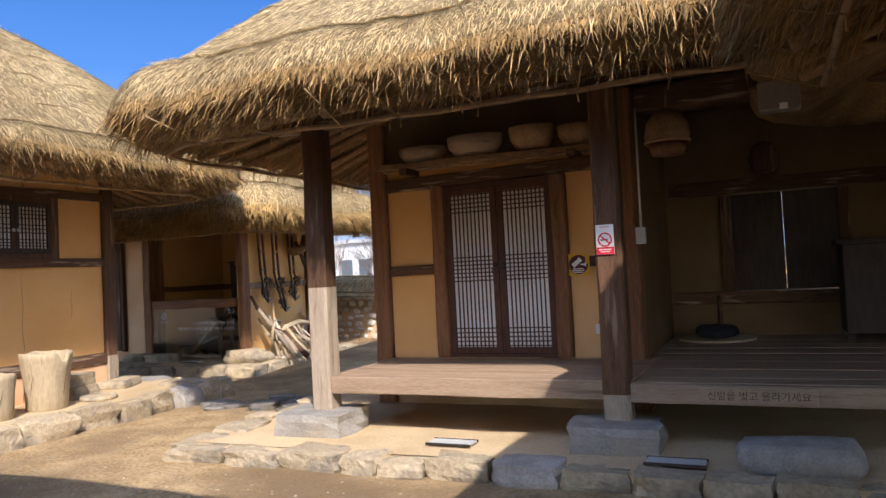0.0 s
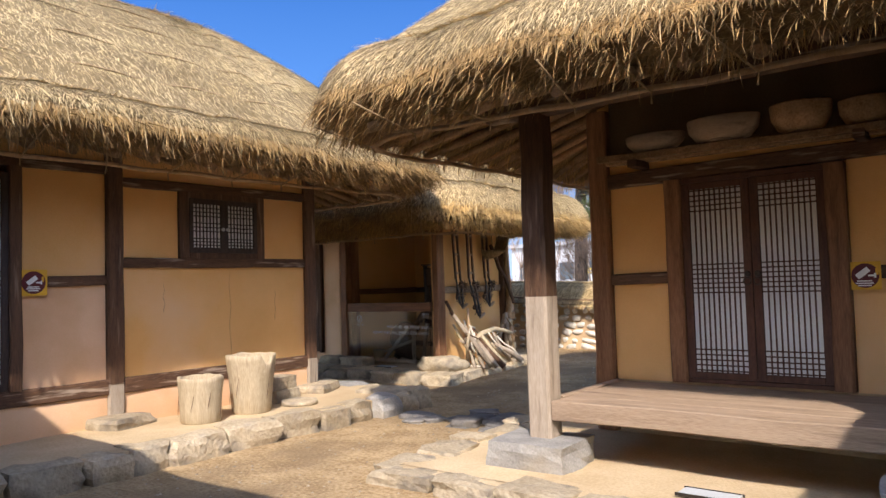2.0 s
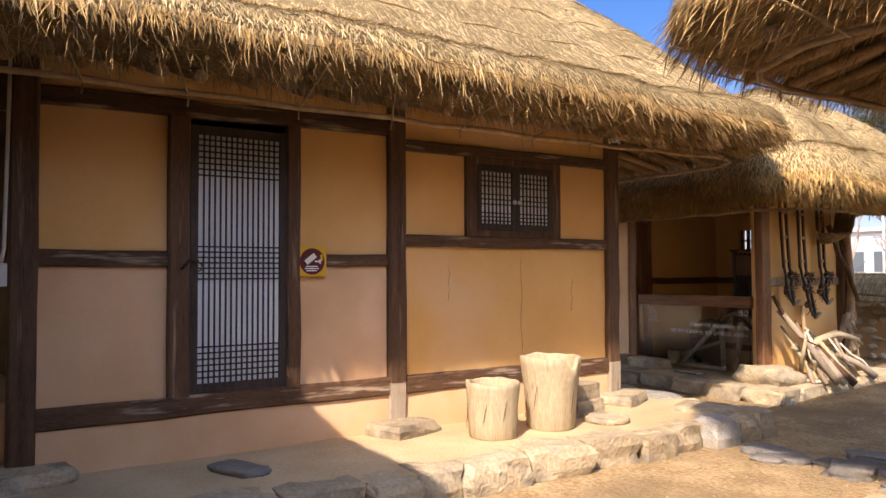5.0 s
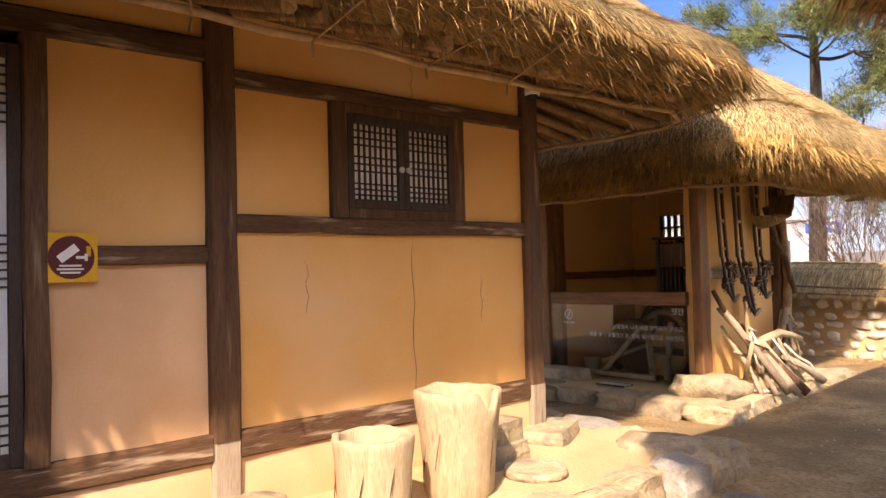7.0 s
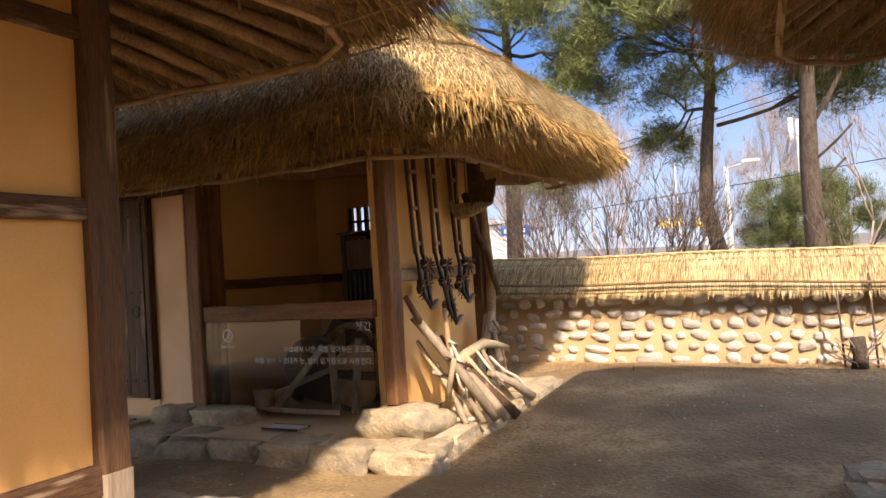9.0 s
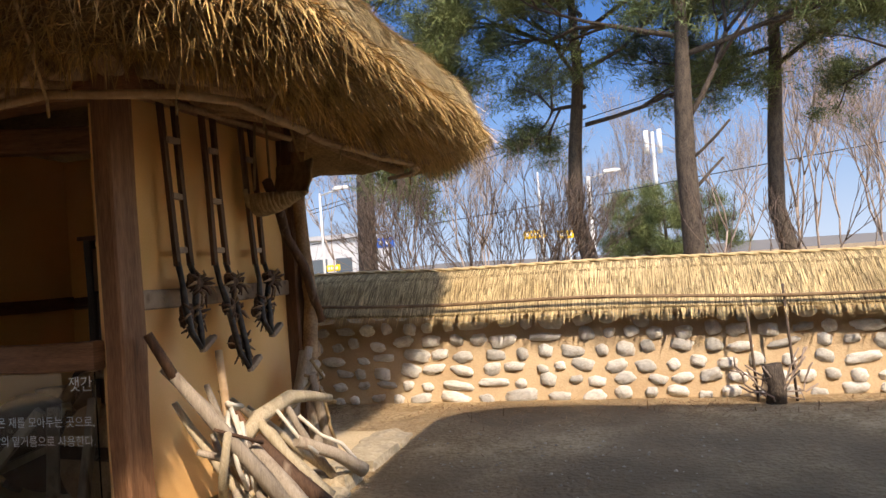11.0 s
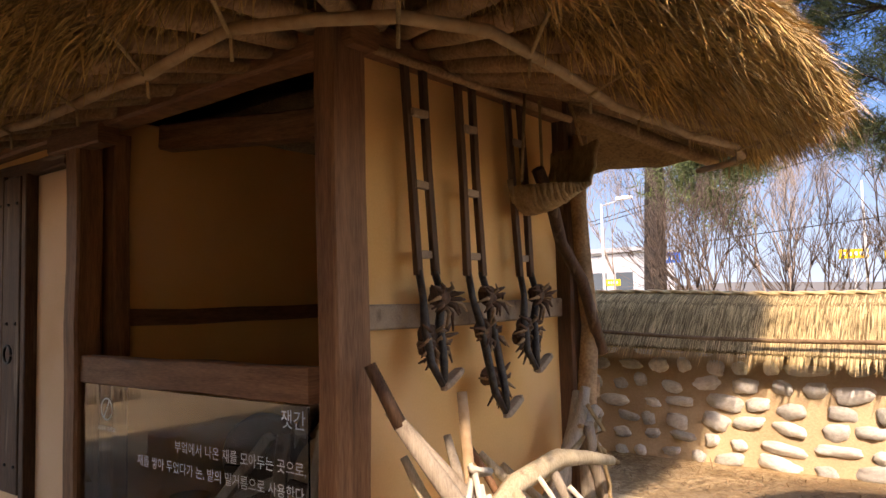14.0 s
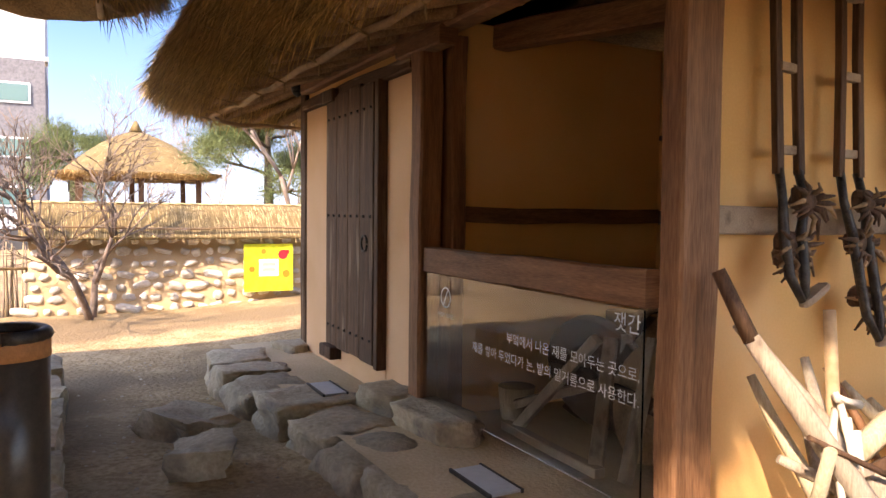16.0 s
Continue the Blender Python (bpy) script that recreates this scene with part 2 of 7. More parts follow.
def tubes_mesh(items, sides=8, wob=0.0, smooth=True):
    vs, fs = [], []
    for i, (pts, rad) in enumerate(items):
        v, f = tube_data(pts, rad, sides, wob, i)
        o = len(vs)
        vs += v
        fs += [tuple(a + o for a in q) for q in f]
    me = bpy.data.meshes.new("mesh")
    me.from_pydata(vs, [], fs)
    me.update()
    if smooth:
        for p in me.polygons:
            p.use_smooth = len(p.vertices) == 4
    return me


def tube(name, parent, mat, points, radii, sides=8, wob=0.0, label="", seed=0):
    return part(name, tubes_mesh([(points, radii)], sides, wob), mat, parent, label)


def bent(p0, p1, n=5, amount=0.02, seed=0):
    """Points from p0 to p1 that wander a little."""
    rng = random.Random(seed)
    p0, p1 = Vector(p0), Vector(p1)
    return [p0.lerp(p1, i / n) + (Vector((rng.uniform(-1, 1), rng.uniform(-1, 1), rng.uniform(-1, 1))) * amount if 0 < i < n else Vector()) for i in range(n + 1)]


def rock_mesh(sx, sy, sz, seed=0, cuts=3, square=0.6, rough=0.10):
    """A rough stone with its base at z = 0: square 1 is a block, 0 a boulder."""
    bm = bmesh.new()
    bmesh.ops.create_cube(bm, size=2)
    bmesh.ops.subdivide_edges(bm, edges=bm.edges[:], cuts=cuts, use_grid_fill=True)
    off = Vector((seed * 7.3, seed * 3.1, seed * 1.7))
    for v in bm.verts:
        r = v.co.normalized()
        c = v.co.lerp(r * 1.15, 1 - square)
        c = c * (1 + rough * 1.6 * noise.noise(c * 0.9 + off) + rough * 0.6 * noise.noise(c * 2.6 + off) + rough * 0.3 * noise.noise(c * 6.5 + off))
        v.co = Vector((c.x * sx / 2, c.y * sy / 2, c.z * sz / 2 + sz / 2))
    return mesh_of(bm)


def stone(name, parent, mat, x, y, z, sx, sy, sz, seed=0, turn=0, square=0.6, rough=0.10, label="", cuts=3, tilt=0):
    me = rock_mesh(sx, sy, sz, seed, cuts, square, rough)
    ob = part(name, me, mat, parent, label)
    ob.matrix_basis = pose(x, y, z, tilt, tilt * 0.6, turn)
    return ob


# ---- thatched roofs ----
def roof_frame(x0, x1, y0, y1, r, ridge, z0, zr, steps, wave=0.03, seed=0):
    """Plan outline of an eave (rounded rectangle), and for each of its points the point of the ridge above."""
    out = []
    for cx, cy, a0 in ((x1 - r, y1 - r, 0), (x0 + r, y1 - r, 90), (x0 + r, y0 + r, 180), (x1 - r, y0 + r, 270)):
        for i in range(9):
            a = radians(a0 + 90 * i / 8)
            out.append(Vector((cx + r * math.cos(a), cy + r * math.sin(a))))
    pts = []
    for i, p in enumerate(out):
        q = out[(i + 1) % len(out)]
        k = max(1, int(round((q - p).length / steps)))
        pts += [p.lerp(q, j / k) for j in range(k)]
    a, b = Vector(ridge[0]), Vector(ridge[1])
    ab = b - a
    rid = [a + ab * min(1, max(0, (p - a).dot(ab) / max(ab.length_squared, 1e-9))) for p in pts]
    return np.array([tuple(p) for p in pts]), np.array([tuple(p) for p in rid])


class Roof:
    """A hipped thatch: outline, ridge, heights. at(s, d) is the top surface d of the way from eave to ridge."""

    def __init__(self, x0, x1, y0, y1, r, ridge, z0, zr, thick=0.5, seed=0, rim=0.34, lip=0.18):
        self.rim, self.lip = rim, lip
        self.z0, self.zr, self.th, self.seed = z0, zr, thick, seed
        self.e, self.g = roof_frame(x0, x1, y0, y1, r, ridge, z0, zr, 0.12)
        self.n = len(self.e)
        self.len = np.linalg.norm(self.g - self.e, axis=1)
        self.dir = (self.g - self.e) / self.len[:, None]
        nxt = np.roll(self.e, -1, axis=0)
        self.arc = np.concatenate([[0], np.cumsum(np.linalg.norm(nxt - self.e, axis=1))])
        self.wave = np.array([noise.noise(Vector((p[0] * 1.1, p[1] * 1.1, seed))) * 0.05 + noise.noise(Vector((p[0] * 4, p[1] * 4, seed + 5))) * 0.03 for p in self.e])

    def idx(self, s):
        i = np.floor(s).astype(int) % self.n
        return i, (i + 1) % self.n, s - np.floor(s)

    def top(self, s, d):
        """Top surface; d in metres from the eave's edge, along the way to the ridge (arrays)."""
        i, j, k = self.idx(s)
        e = self.e[i] * (1 - k)[:, None] + self.e[j] * k[:, None]
        g = self.g[i] * (1 - k)[:, None] + self.g[j] * k[:, None]
        L = np.linalg.norm(g - e, axis=1)
        di = (g - e) / L[:, None]
        w = self.wave[i] * (1 - k) + self.wave[j] * k
        rim = self.rim
        u = np.clip((d - rim) / np.maximum(L - rim, 1e-6), 0, 1)
        base = self.z0 + w
        z_edge = base + self.lip + (self.th - self.lip) * np.sin(np.clip(d / rim, 0, 1) * math.pi / 2) ** 0.9
        prof = np.minimum(u + 0.10 * np.sin(u * math.pi), 1)
        z = np.where(d < rim, z_edge, base * (1 - u) + self.z0 * u + self.th + (self.zr - self.z0 - self.th) * (prof - 0.06 * u ** 6))
        bulge = 0.08 * np.sin(np.clip(d / rim, 0, 1) * math.pi)
        xy = e + di * (np.minimum(d, L) - bulge)[:, None]
        return np.column_stack([xy, z])

    def body(self):
        rows = []
        s = np.arange(self.n, dtype=float)
        under = [(1.9, 0.62), (1.0, 0.28), (0.58, 0.06), (0.42, 0.0), (0.2, 0.06), (0.05, self.lip - 0.03)]
        for d, h in under:
            dd = np.minimum(d, self.len * 0.95)
            rows.append(np.column_stack([self.e + self.dir * dd[:, None], self.z0 + self.wave + h]))
        for d in (0.03, 0.08, 0.15, 0.22, 0.30, 0.38, 0.5):
            rows.append(self.top(s, np.full(self.n, d)))
        for f in (0.3, 0.45, 0.6, 0.75, 0.88, 0.96, 1.0):
            rows.append(self.top(s, np.maximum(self.len * f, 0.55)))
        m = len(rows)
        v = np.concatenate(rows)
        n = self.n
        a = np.arange(n)
        b = (a + 1) % n
        f = np.concatenate([np.column_stack([r * n + a, r * n + b, (r + 1) * n + b, (r + 1) * n + a]) for r in range(m - 1)])
        me = fast_mesh(v, f)
        for p in me.polygons:
            p.use_smooth = True
        return me, 6 * n

    def pick(self, rng, count, lo, hi, s_range=None, power=1.0):
        t = rng.random(count)
        if s_range is None:
            arc = t * self.arc[-1]
        else:
            arc = (s_range[0] + t * (s_range[1] - s_range[0])) % self.arc[-1]
        i = np.clip(np.searchsorted(self.arc, arc, side="right") - 1, 0, self.n - 1)
        s = i + (arc - self.arc[i]) / (self.arc[i + 1] - self.arc[i])
        return s, lo + (hi - lo) * rng.random(count) ** power

    def near(self, x, y):
        """How far along the eave the outline passes nearest to (x, y)."""
        return self.arc[int(np.argmin((self.e[:, 0] - x) ** 2 + (self.e[:, 1] - y) ** 2))]


def needles(root, way, normal, length, width):
    """Single slim triangles."""
    way = way / np.linalg.norm(way, axis=1)[:, None]
    side = np.cross(way, normal)
    side = side / np.maximum(np.linalg.norm(side, axis=1), 1e-6)[:, None] * (width / 2)
    n = len(root)
    v = np.stack([root - side, root + side, root + way * length[:, None]], axis=1).reshape(-1, 3)
    return v, np.arange(n * 3).reshape(-1, 3)


def blades(root, way, normal, length, width, rng, droop=0.0):
    """Straws as slim two-piece blades: arrays of roots, ways, normals, lengths."""
    way = way / np.linalg.norm(way, axis=1)[:, None]
    side = np.cross(way, normal)
    side /= np.maximum(np.linalg.norm(side, axis=1), 1e-6)[:, None]
    side = side * (width / 2)[:, None]
    mid = root + way * (length * 0.55)[:, None]
    tip = root + way * length[:, None]
    tip[:, 2] -= droop * length
    n = len(root)
    v = np.stack([root - side, root + side, mid + side, mid - side, tip], axis=1).reshape(-1, 3)
    o = np.arange(n)[:, None] * 5
    tri = np.concatenate([o + np.array([[0, 1, 2]]), o + np.array([[0, 2, 3]]), o + np.array([[3, 2, 4]])])
    return v, tri


def laid(roof, s, d, rng, length, stray, lift, lift_stray):
    """Straws that follow the roof's surface down towards its edge, a few of them astray."""
    p = roof.top(s, d)
    q = roof.top(s, np.maximum(d - 0.05, 0.0))
    way = q - p
    way[:, 2] -= np.where(d < 0.06, 0.05, 0)
    way /= np.linalg.norm(way, axis=1)[:, None] + 1e-9
    al = roof.top((s + 0.3) % roof.n, d) - p
    nor = np.cross(al, way)
    nor /= np.linalg.norm(nor, axis=1)[:, None] + 1e-9
    i, j, k = roof.idx(s)
    facing = np.column_stack([-roof.dir[i], np.full(len(s), 0.8)])
    nor *= np.sign((nor * facing).sum(axis=1) + 1e-9)[:, None]
    al /= np.linalg.norm(al, axis=1)[:, None] + 1e-9
    m = len(p)
    clump = np.sin(p[:, 0] * 9.1 + p[:, 1] * 7.3) * np.sin(p[:, 0] * 3.7 - p[:, 1] * 5.9 + d * 8)
    w = way + al * (rng.normal(0, stray, m) + 0.12 * clump)[:, None] + nor * (lift + np.abs(rng.normal(0, lift_stray, m)))[:, None]
    return blades(p - nor * 0.012, w, nor, length, rng.uniform(0.0035, 0.009, m), rng, 0.05)


def thatch(name, parent, roof, density=700, zones=((None, 1.0),), reach=1.0, seed=1, label="", fringe=1500, under=420, under_mat=None):
    """Body, loose straws, fringe and underside straws of one roof, as a part with its pieces."""
    rng = np.random.default_rng(seed)
    me, split = roof.body()
    body = part(name, me, STRAW_BASE, parent, label)
    me.materials.append(STRAW_OLD)
    for p in me.polygons:
        if p.vertices[0] < split:
            p.material_index = 1
    vs, ts, off = [], [], 0
    for zone, dens in zones:
        if zone is None:
            s_range = None
            run = roof.arc[-1]
        else:
            a, b = roof.near(*zone[0]), roof.near(*zone[1])
            if b < a:
                b += roof.arc[-1]
            s_range = (a, b)
            run = b - a
        L = roof.len.mean() * reach
        # laid straws
        n = int(run * L * density * dens)
        s, u = roof.pick(rng, n, 0.0, 1.0, s_range)
        i, j, k = roof.idx(s)
        Ls = roof.len[i] * reach
        keep = rng.random(n) < np.clip((1 - 0.85 * u) * 1.5, 0.12, 1)
        s, u, Ls = s[keep], u[keep], Ls[keep]
        d = 0.12 + u * (Ls - 0.12)
        v, t = laid(roof, s, d, rng, rng.uniform(0.07, 0.20, len(s)), 0.36, 0.05, 0.11)
        vs.append(v)
        ts.append(t + off)
        off += len(v)
        # the thick cut face along the edge
        n = int(run * fringe * dens)
        s, d = roof.pick(rng, n, roof.rim * 0.12, roof.rim, s_range)
        long = np.where(rng.random(n) < 0.006, 2.4, 1.0)
        v, t = laid(roof, s, d, rng, rng.uniform(0.04, 0.12, n) * long, 0.42, 0.16, 0.16)
        vs.append(v)
        ts.append(t + off)
        off += len(v)
        # long stray straws that hang from the edge
        n = int(run * 9 * dens)
        s, d = roof.pick(rng, n, 0.02, 0.10, s_range)
        p = roof.top(s, d)
        i, j, k = roof.idx(s)
        outw = -roof.dir[i]
        way = np.column_stack([outw * rng.uniform(-0.1, 0.5, n)[:, None] + rng.normal(0, 0.18, (n, 2)), -np.ones(n)])
        v, t = blades(p, way, np.column_stack([outw, np.zeros(n)]), rng.uniform(0.12, 0.34, n), rng.uniform(0.006, 0.010, n), rng, 0.0)
        vs.append(v)
        ts.append(t + off)
        off += len(v)
    straw = part("loose_straw", fast_mesh(np.concatenate(vs), np.concatenate(ts)), STRAW, body)
    tagged(straw, kind="stuff")
    vs, ts, off = [], [], 0
    for zone, dens in zones:
        if zone is None:
            s_range, run = None, roof.arc[-1]
        else:
            a, b = roof.near(*zone[0]), roof.near(*zone[1])
            b += roof.arc[-1] if b < a else 0
            s_range, run = (a, b), b - a
        n = int(run * fringe * 0.35 * dens)
        s, d = roof.pick(rng, n, 0.0, roof.rim * 0.2, s_range)
        v, t = laid(roof, s, d, rng, rng.uniform(0.05, 0.16, n), 0.40, 0.10, 0.14)
        vs.append(v)
        ts.append(t + off)
        off += len(v)
        n = int(run * under * 2.4 * dens)
        s, d = roof.pick(rng, n, 0.0, 1.15, s_range, 1.25)
        i, j, k = roof.idx(s)
        xy = roof.e[i] * (1 - k)[:, None] + roof.e[j] * k[:, None]
        outw = -roof.dir[i]
        xy = xy - outw * d[:, None]
        h = np.interp(d, [0, 0.05, 0.2, 0.42, 0.58, 1.0], [roof.lip, roof.lip - 0.03, 0.06, 0.0, 0.06, 0.28])
        p = np.column_stack([xy, roof.z0 + roof.wave[i] + h + 0.015])
        al = np.column_stack([-outw[:, 1], outw[:, 0], np.zeros(n)])
        way = np.column_stack([outw * rng.uniform(0.2, 1.0, n)[:, None], -rng.uniform(0.1, 0.9, n)]) + al * rng.normal(0, 0.45, n)[:, None]
        nor = np.column_stack([outw * 0.3, np.full(n, -1.0)])
        v, t = blades(p, way, nor, rng.uniform(0.07, 0.26, n), rng.uniform(0.0035, 0.009, n), rng, 0.15)
        vs.append(v)
        ts.append(t + off)
        off += len(v)
    tagged(part("eave_straw", fast_mesh(np.concatenate(vs), np.concatenate(ts)), under_mat or STRAW_UNDER, body), kind="stuff")
    return body


def rope_along(roof, frac, p, q, step=0.25, lift=0.012):
    """Points of a rope that lies on the roof along its length."""
    a, b = roof.near(*p), roof.near(*q)
    if b < a:
        b += roof.arc[-1]
    n = max(2, int((b - a) / step))
    arc = (np.linspace(a, b, n)) % roof.arc[-1]
    i = np.clip(np.searchsorted(roof.arc, arc, side="right") - 1, 0, roof.n - 1)
    s = i + (arc - roof.arc[i]) / (roof.arc[i + 1] - roof.arc[i])
    pts = roof.top(s, roof.len[i] * frac)
    pts[:, 2] += lift + 0.02 * np.sin(np.arange(n) * 1.7)
    return [tuple(x) for x in pts]


def eave_woodwork(parent, roof, p, q, spacing=0.34, inset=0.40, reach=1.6, drop=0.09, rise=0.36, r=0.042, seed=0, tie=True, pole=True):
    """Rafters under one stretch of eave, the thin pole tied along their ends, and its ties."""
    rng = random.Random(seed)
    a, b = roof.near(*p), roof.near(*q)
    if b < a:
        b += roof.arc[-1]
    arcs = np.arange(a + 0.1, b, spacing)
    ends = []
    for arc in arcs:
        i = int(np.clip(np.searchsorted(roof.arc, arc % roof.arc[-1], side="right") - 1, 0, roof.n - 1))
        e, d = Vector(roof.e[i]), Vector(roof.dir[i])
        o = e + d * inset
        z = roof.z0 - drop
        k = e + d * (inset + reach)
        jx = rng.uniform(-0.04, 0.04)
        p0 = Vector((o.x + jx, o.y + jx, z + 0.055)) - Vector((d.x, d.y, 0)) * 0.10
        p1 = Vector((k.x, k.y, z + 0.055 + rise * reach))
        part("rafter", tubes_mesh([(bent(p0, p1, 3, 0.012, int(arc * 100)), [r * rng.uniform(0.8, 1.15), r, r * 1.05, r * 1.1])], 8, 0.08), LOGWOOD, parent)
        ends.append(Vector((o.x, o.y, z)) + Vector((d.x, d.y, 0)) * 0.05)
    if pole and len(ends) > 1:
        part("eave_pole", tubes_mesh([([tuple(x + Vector((0, 0, 0.01 * math.sin(i * 2.1) - 0.012))) for i, x in enumerate(ends)], 0.02)], 7, 0.1), POLEWOOD, parent)
    if tie:
        n = 0
        for i in range(0, len(ends) - 1, 2):
            x = ends[i]
            j = int(np.clip(np.searchsorted(roof.arc, arcs[i] % roof.arc[-1], side="right") - 1, 0, roof.n - 1))
            e, d = roof.e[j], roof.dir[j]
            al = Vector((-d[1], d[0], 0)) * rng.uniform(-0.25, 0.25)
            tip = Vector((e[0] + d[0] * 0.02, e[1] + d[1] * 0.02, roof.z0 + 0.06)) + al
            part("tie_cord", tubes_mesh([([tip, tip.lerp(x, 0.5) + Vector((0, 0, -0.015)), x + Vector((0, 0, -0.03)), x + Vector((d[0] * 0.03, d[1] * 0.03, 0.02))], 0.007), ([x + Vector((0, 0, -0.03)), x + Vector((al.x * 0.05, al.y * 0.05, -0.10))], 0.006)], 5), ROPE, parent)
            n += 1


# ---- ground ----
def ground_height(x, y):
    h = 0.16 * min(1, max(0, (y - 9.5) / 3.5))
    h -= 0.06 * min(1, max(0, (-9.0 - x) / 2.0)) * min(1, max(0, (11 - y) / 2))
    return h + 0.012 * noise.noise(Vector((x * 0.8, y * 0.8, 0))) + 0.006 * noise.noise(Vector((x * 3, y * 3, 2)))


def build_ground():
    xs = [-900, -300, -100, -50, -30] + [-22 + 0.22 * i for i in range(130)] + [10, 20, 50, 100, 300, 900]
    ys = [-900, -300, -100, -40, -15, -6] + [-2 + 0.22 * i for i in range(84)] + [20, 30, 50, 100, 300, 900]
    vs = [(x, y, ground_height(x, y)) for y in ys for x in xs]
    n = len(xs)
    fs = [(j * n + i, j * n + i + 1, (j + 1) * n + i + 1, (j + 1) * n + i) for j in range(len(ys) - 1) for i in range(n - 1)]
    g = part("ground", fast_mesh(vs, fs), EARTH)
    for p in g.data.polygons:
        p.use_smooth = True
    tagged(g, "packed sandy courtyard earth with damp brown patches", "ground", kind="structure")


build_ground()


def platform(name, label, outline, z, edge, seed, mat=TANSTONE, lo=0.32, hi=0.62, skip=()):
    """A raised earth platform inside the outline, with fieldstones set along the edges named."""
    plat = thing(name, label, "platform", kind="structure")
    x0, x1, y0, y1 = outline
    gx0, gx1, gy0, gy1 = x0 + (0.14 if 'w' in edge else 0), x1 - (0.14 if 'e' in edge else 0), y0 + (0.14 if 's' in edge else 0), y1 - (0.14 if 'n' in edge else 0)
    nx, ny = max(2, int((x1 - x0) / 0.3)), max(2, int((y1 - y0) / 0.3))
    vs = [(gx0 + (gx1 - gx0) * i / nx, gy0 + (gy1 - gy0) * j / ny, z - 0.016 + 0.016 * noise.noise(Vector((i * 0.45, j * 0.45, seed)))) for j in range(ny + 1) for i in range(nx + 1)]
    fs = [(j * (nx + 1) + i, j * (nx + 1) + i + 1, (j + 1) * (nx + 1) + i + 1, (j + 1) * (nx + 1) + i) for j in range(ny) for i in range(nx)]
    me = fast_mesh(vs, fs)
    for p in me.polygons:
        p.use_smooth = True
    part("earth_top", me, PLATEARTH, plat)
    part("earth_core", box(bmesh.new(), x0 + 0.05, x1 - 0.05, y0 + 0.05, y1 - 0.05, -0.3, z - 0.025), PLATEARTH, plat)
    rng = random.Random(seed)
    for side in edge:
        a, b = ((x0, x1) if side in "sn" else (y0, y1))
        at = a
        while at < b - 0.12:
            w = min(rng.uniform(lo, hi), b - at)
            dep = rng.uniform(0.26, 0.40)
            h = z + rng.uniform(-0.03, 0.025) + 0.08
            m = at + w / 2
            if side == "s":
                pos = (m, y0 + dep / 2 - 0.06 + rng.uniform(-0.04, 0.04))
                dims = (w - 0.015, dep)
            elif side == "n":
                pos = (m, y1 - dep / 2 + 0.06)
                dims = (w - 0.015, dep)
            elif side == "e":
                pos = (x1 - dep / 2 + 0.06 + rng.uniform(-0.04, 0.04), m)
                dims = (dep, w - 0.015)
            else:
                pos = (x0 + dep / 2 - 0.06 + rng.uniform(-0.04, 0.04), m)
                dims = (dep, w - 0.015)
            stone("edge_stone", plat, mat if rng.random() < 0.94 else STONE, pos[0], pos[1], -0.08, dims[0], dims[1], h, rng.randrange(99), rng.uniform(-7, 7), 0.70, 0.16)
            at += w
    return plat


platform("platform_west", "pale earth platform edged with tan fieldstones", (-12.0, -5.80, -3.0, 7.95), 0.22, "en", 1)
platform("platform_north", "low pale earth platform edged with worn fieldstones", (-3.95, 4.5, 5.05, 9.9), 0.13, "swn", 2)
platform("platform_shed", "low earth platform edged with rough fieldstones", (-12.3, -6.65, 9.40, 12.6), 0.17, "e", 3)

# ---- lattice doors and windows ----
def lattice(parent, mat, plane, a0, a1, z0, z1, at, nv, bands, bar=0.011, depth=0.014, out=1):
    """Paper-backed lattice: nv upright bars, and cross bars inside the bands (z from, z to, count). plane 'x' or 'y' is the wall's normal."""
    def bx(lo, hi, zl, zh, d0, d1):
        bm = bmesh.new()
        p, q = sorted((at + out * d0, at + out * d1))
        if plane == "x":
            box(bm, p, q, lo, hi, zl, zh)
        else:
            box(bm, lo, hi, p, q, zl, zh)
        return bm
    for i in range(nv):
        c = a0 + (a1 - a0) * (i + 1) / (nv + 1)
        part("lattice_bar", bx(c - bar / 2, c + bar / 2, z0, z1, 0.0, depth), mat, parent)
    for lo, hi, k in bands:
        for i in range(k):
            c = lo + (hi - lo) * (i + 0.5) / k
            part("cross_bar", bx(a0, a1, c - bar / 2, c + bar / 2, 0.002, depth - 0.003), mat, parent)
    part("paper", bx(a0 - 0.004, a1 + 0.004, z0 - 0.004, z1 + 0.004, -0.006, -0.001), PAPER, parent, "white paper backing")


def leaf(name, parent, mat, plane, a0, a1, z0, z1, at, stile, rail, nv, bands, out=1, thick=0.035, label=""):
    """One framed leaf with lattice, hinged in the wall plane."""
    leaf_ob = new(name)
    leaf_ob.parent = parent
    if label:
        leaf_ob["label"] = label
    def slab(nm, lo, hi, zl, zh):
        p, q = sorted((at - out * thick / 2, at + out * thick / 2))
        bm = bmesh.new()
        box(bm, *((p, q, lo, hi) if plane == "x" else (lo, hi, p, q)), zl, zh, 0.004)
        part(nm, bm, mat, leaf_ob)
    slab("stile", a0, a0 + stile, z0, z1)
    slab("stile", a1 - stile, a1, z0, z1)
    slab("rail", a0 + stile, a1 - stile, z1 - rail, z1)
    slab("rail", a0 + stile, a1 - stile, z0, z0 + rail)
    lattice(leaf_ob, mat, plane, a0 + stile, a1 - stile, z0 + rail, z1 - rail, at - out * 0.006, nv, bands, out=out)
    return leaf_ob


# ---- the western house ----
west = thing("western_house", "ochre clay house with dark timbers under a thick straw thatch", "house")
WX = -7.10


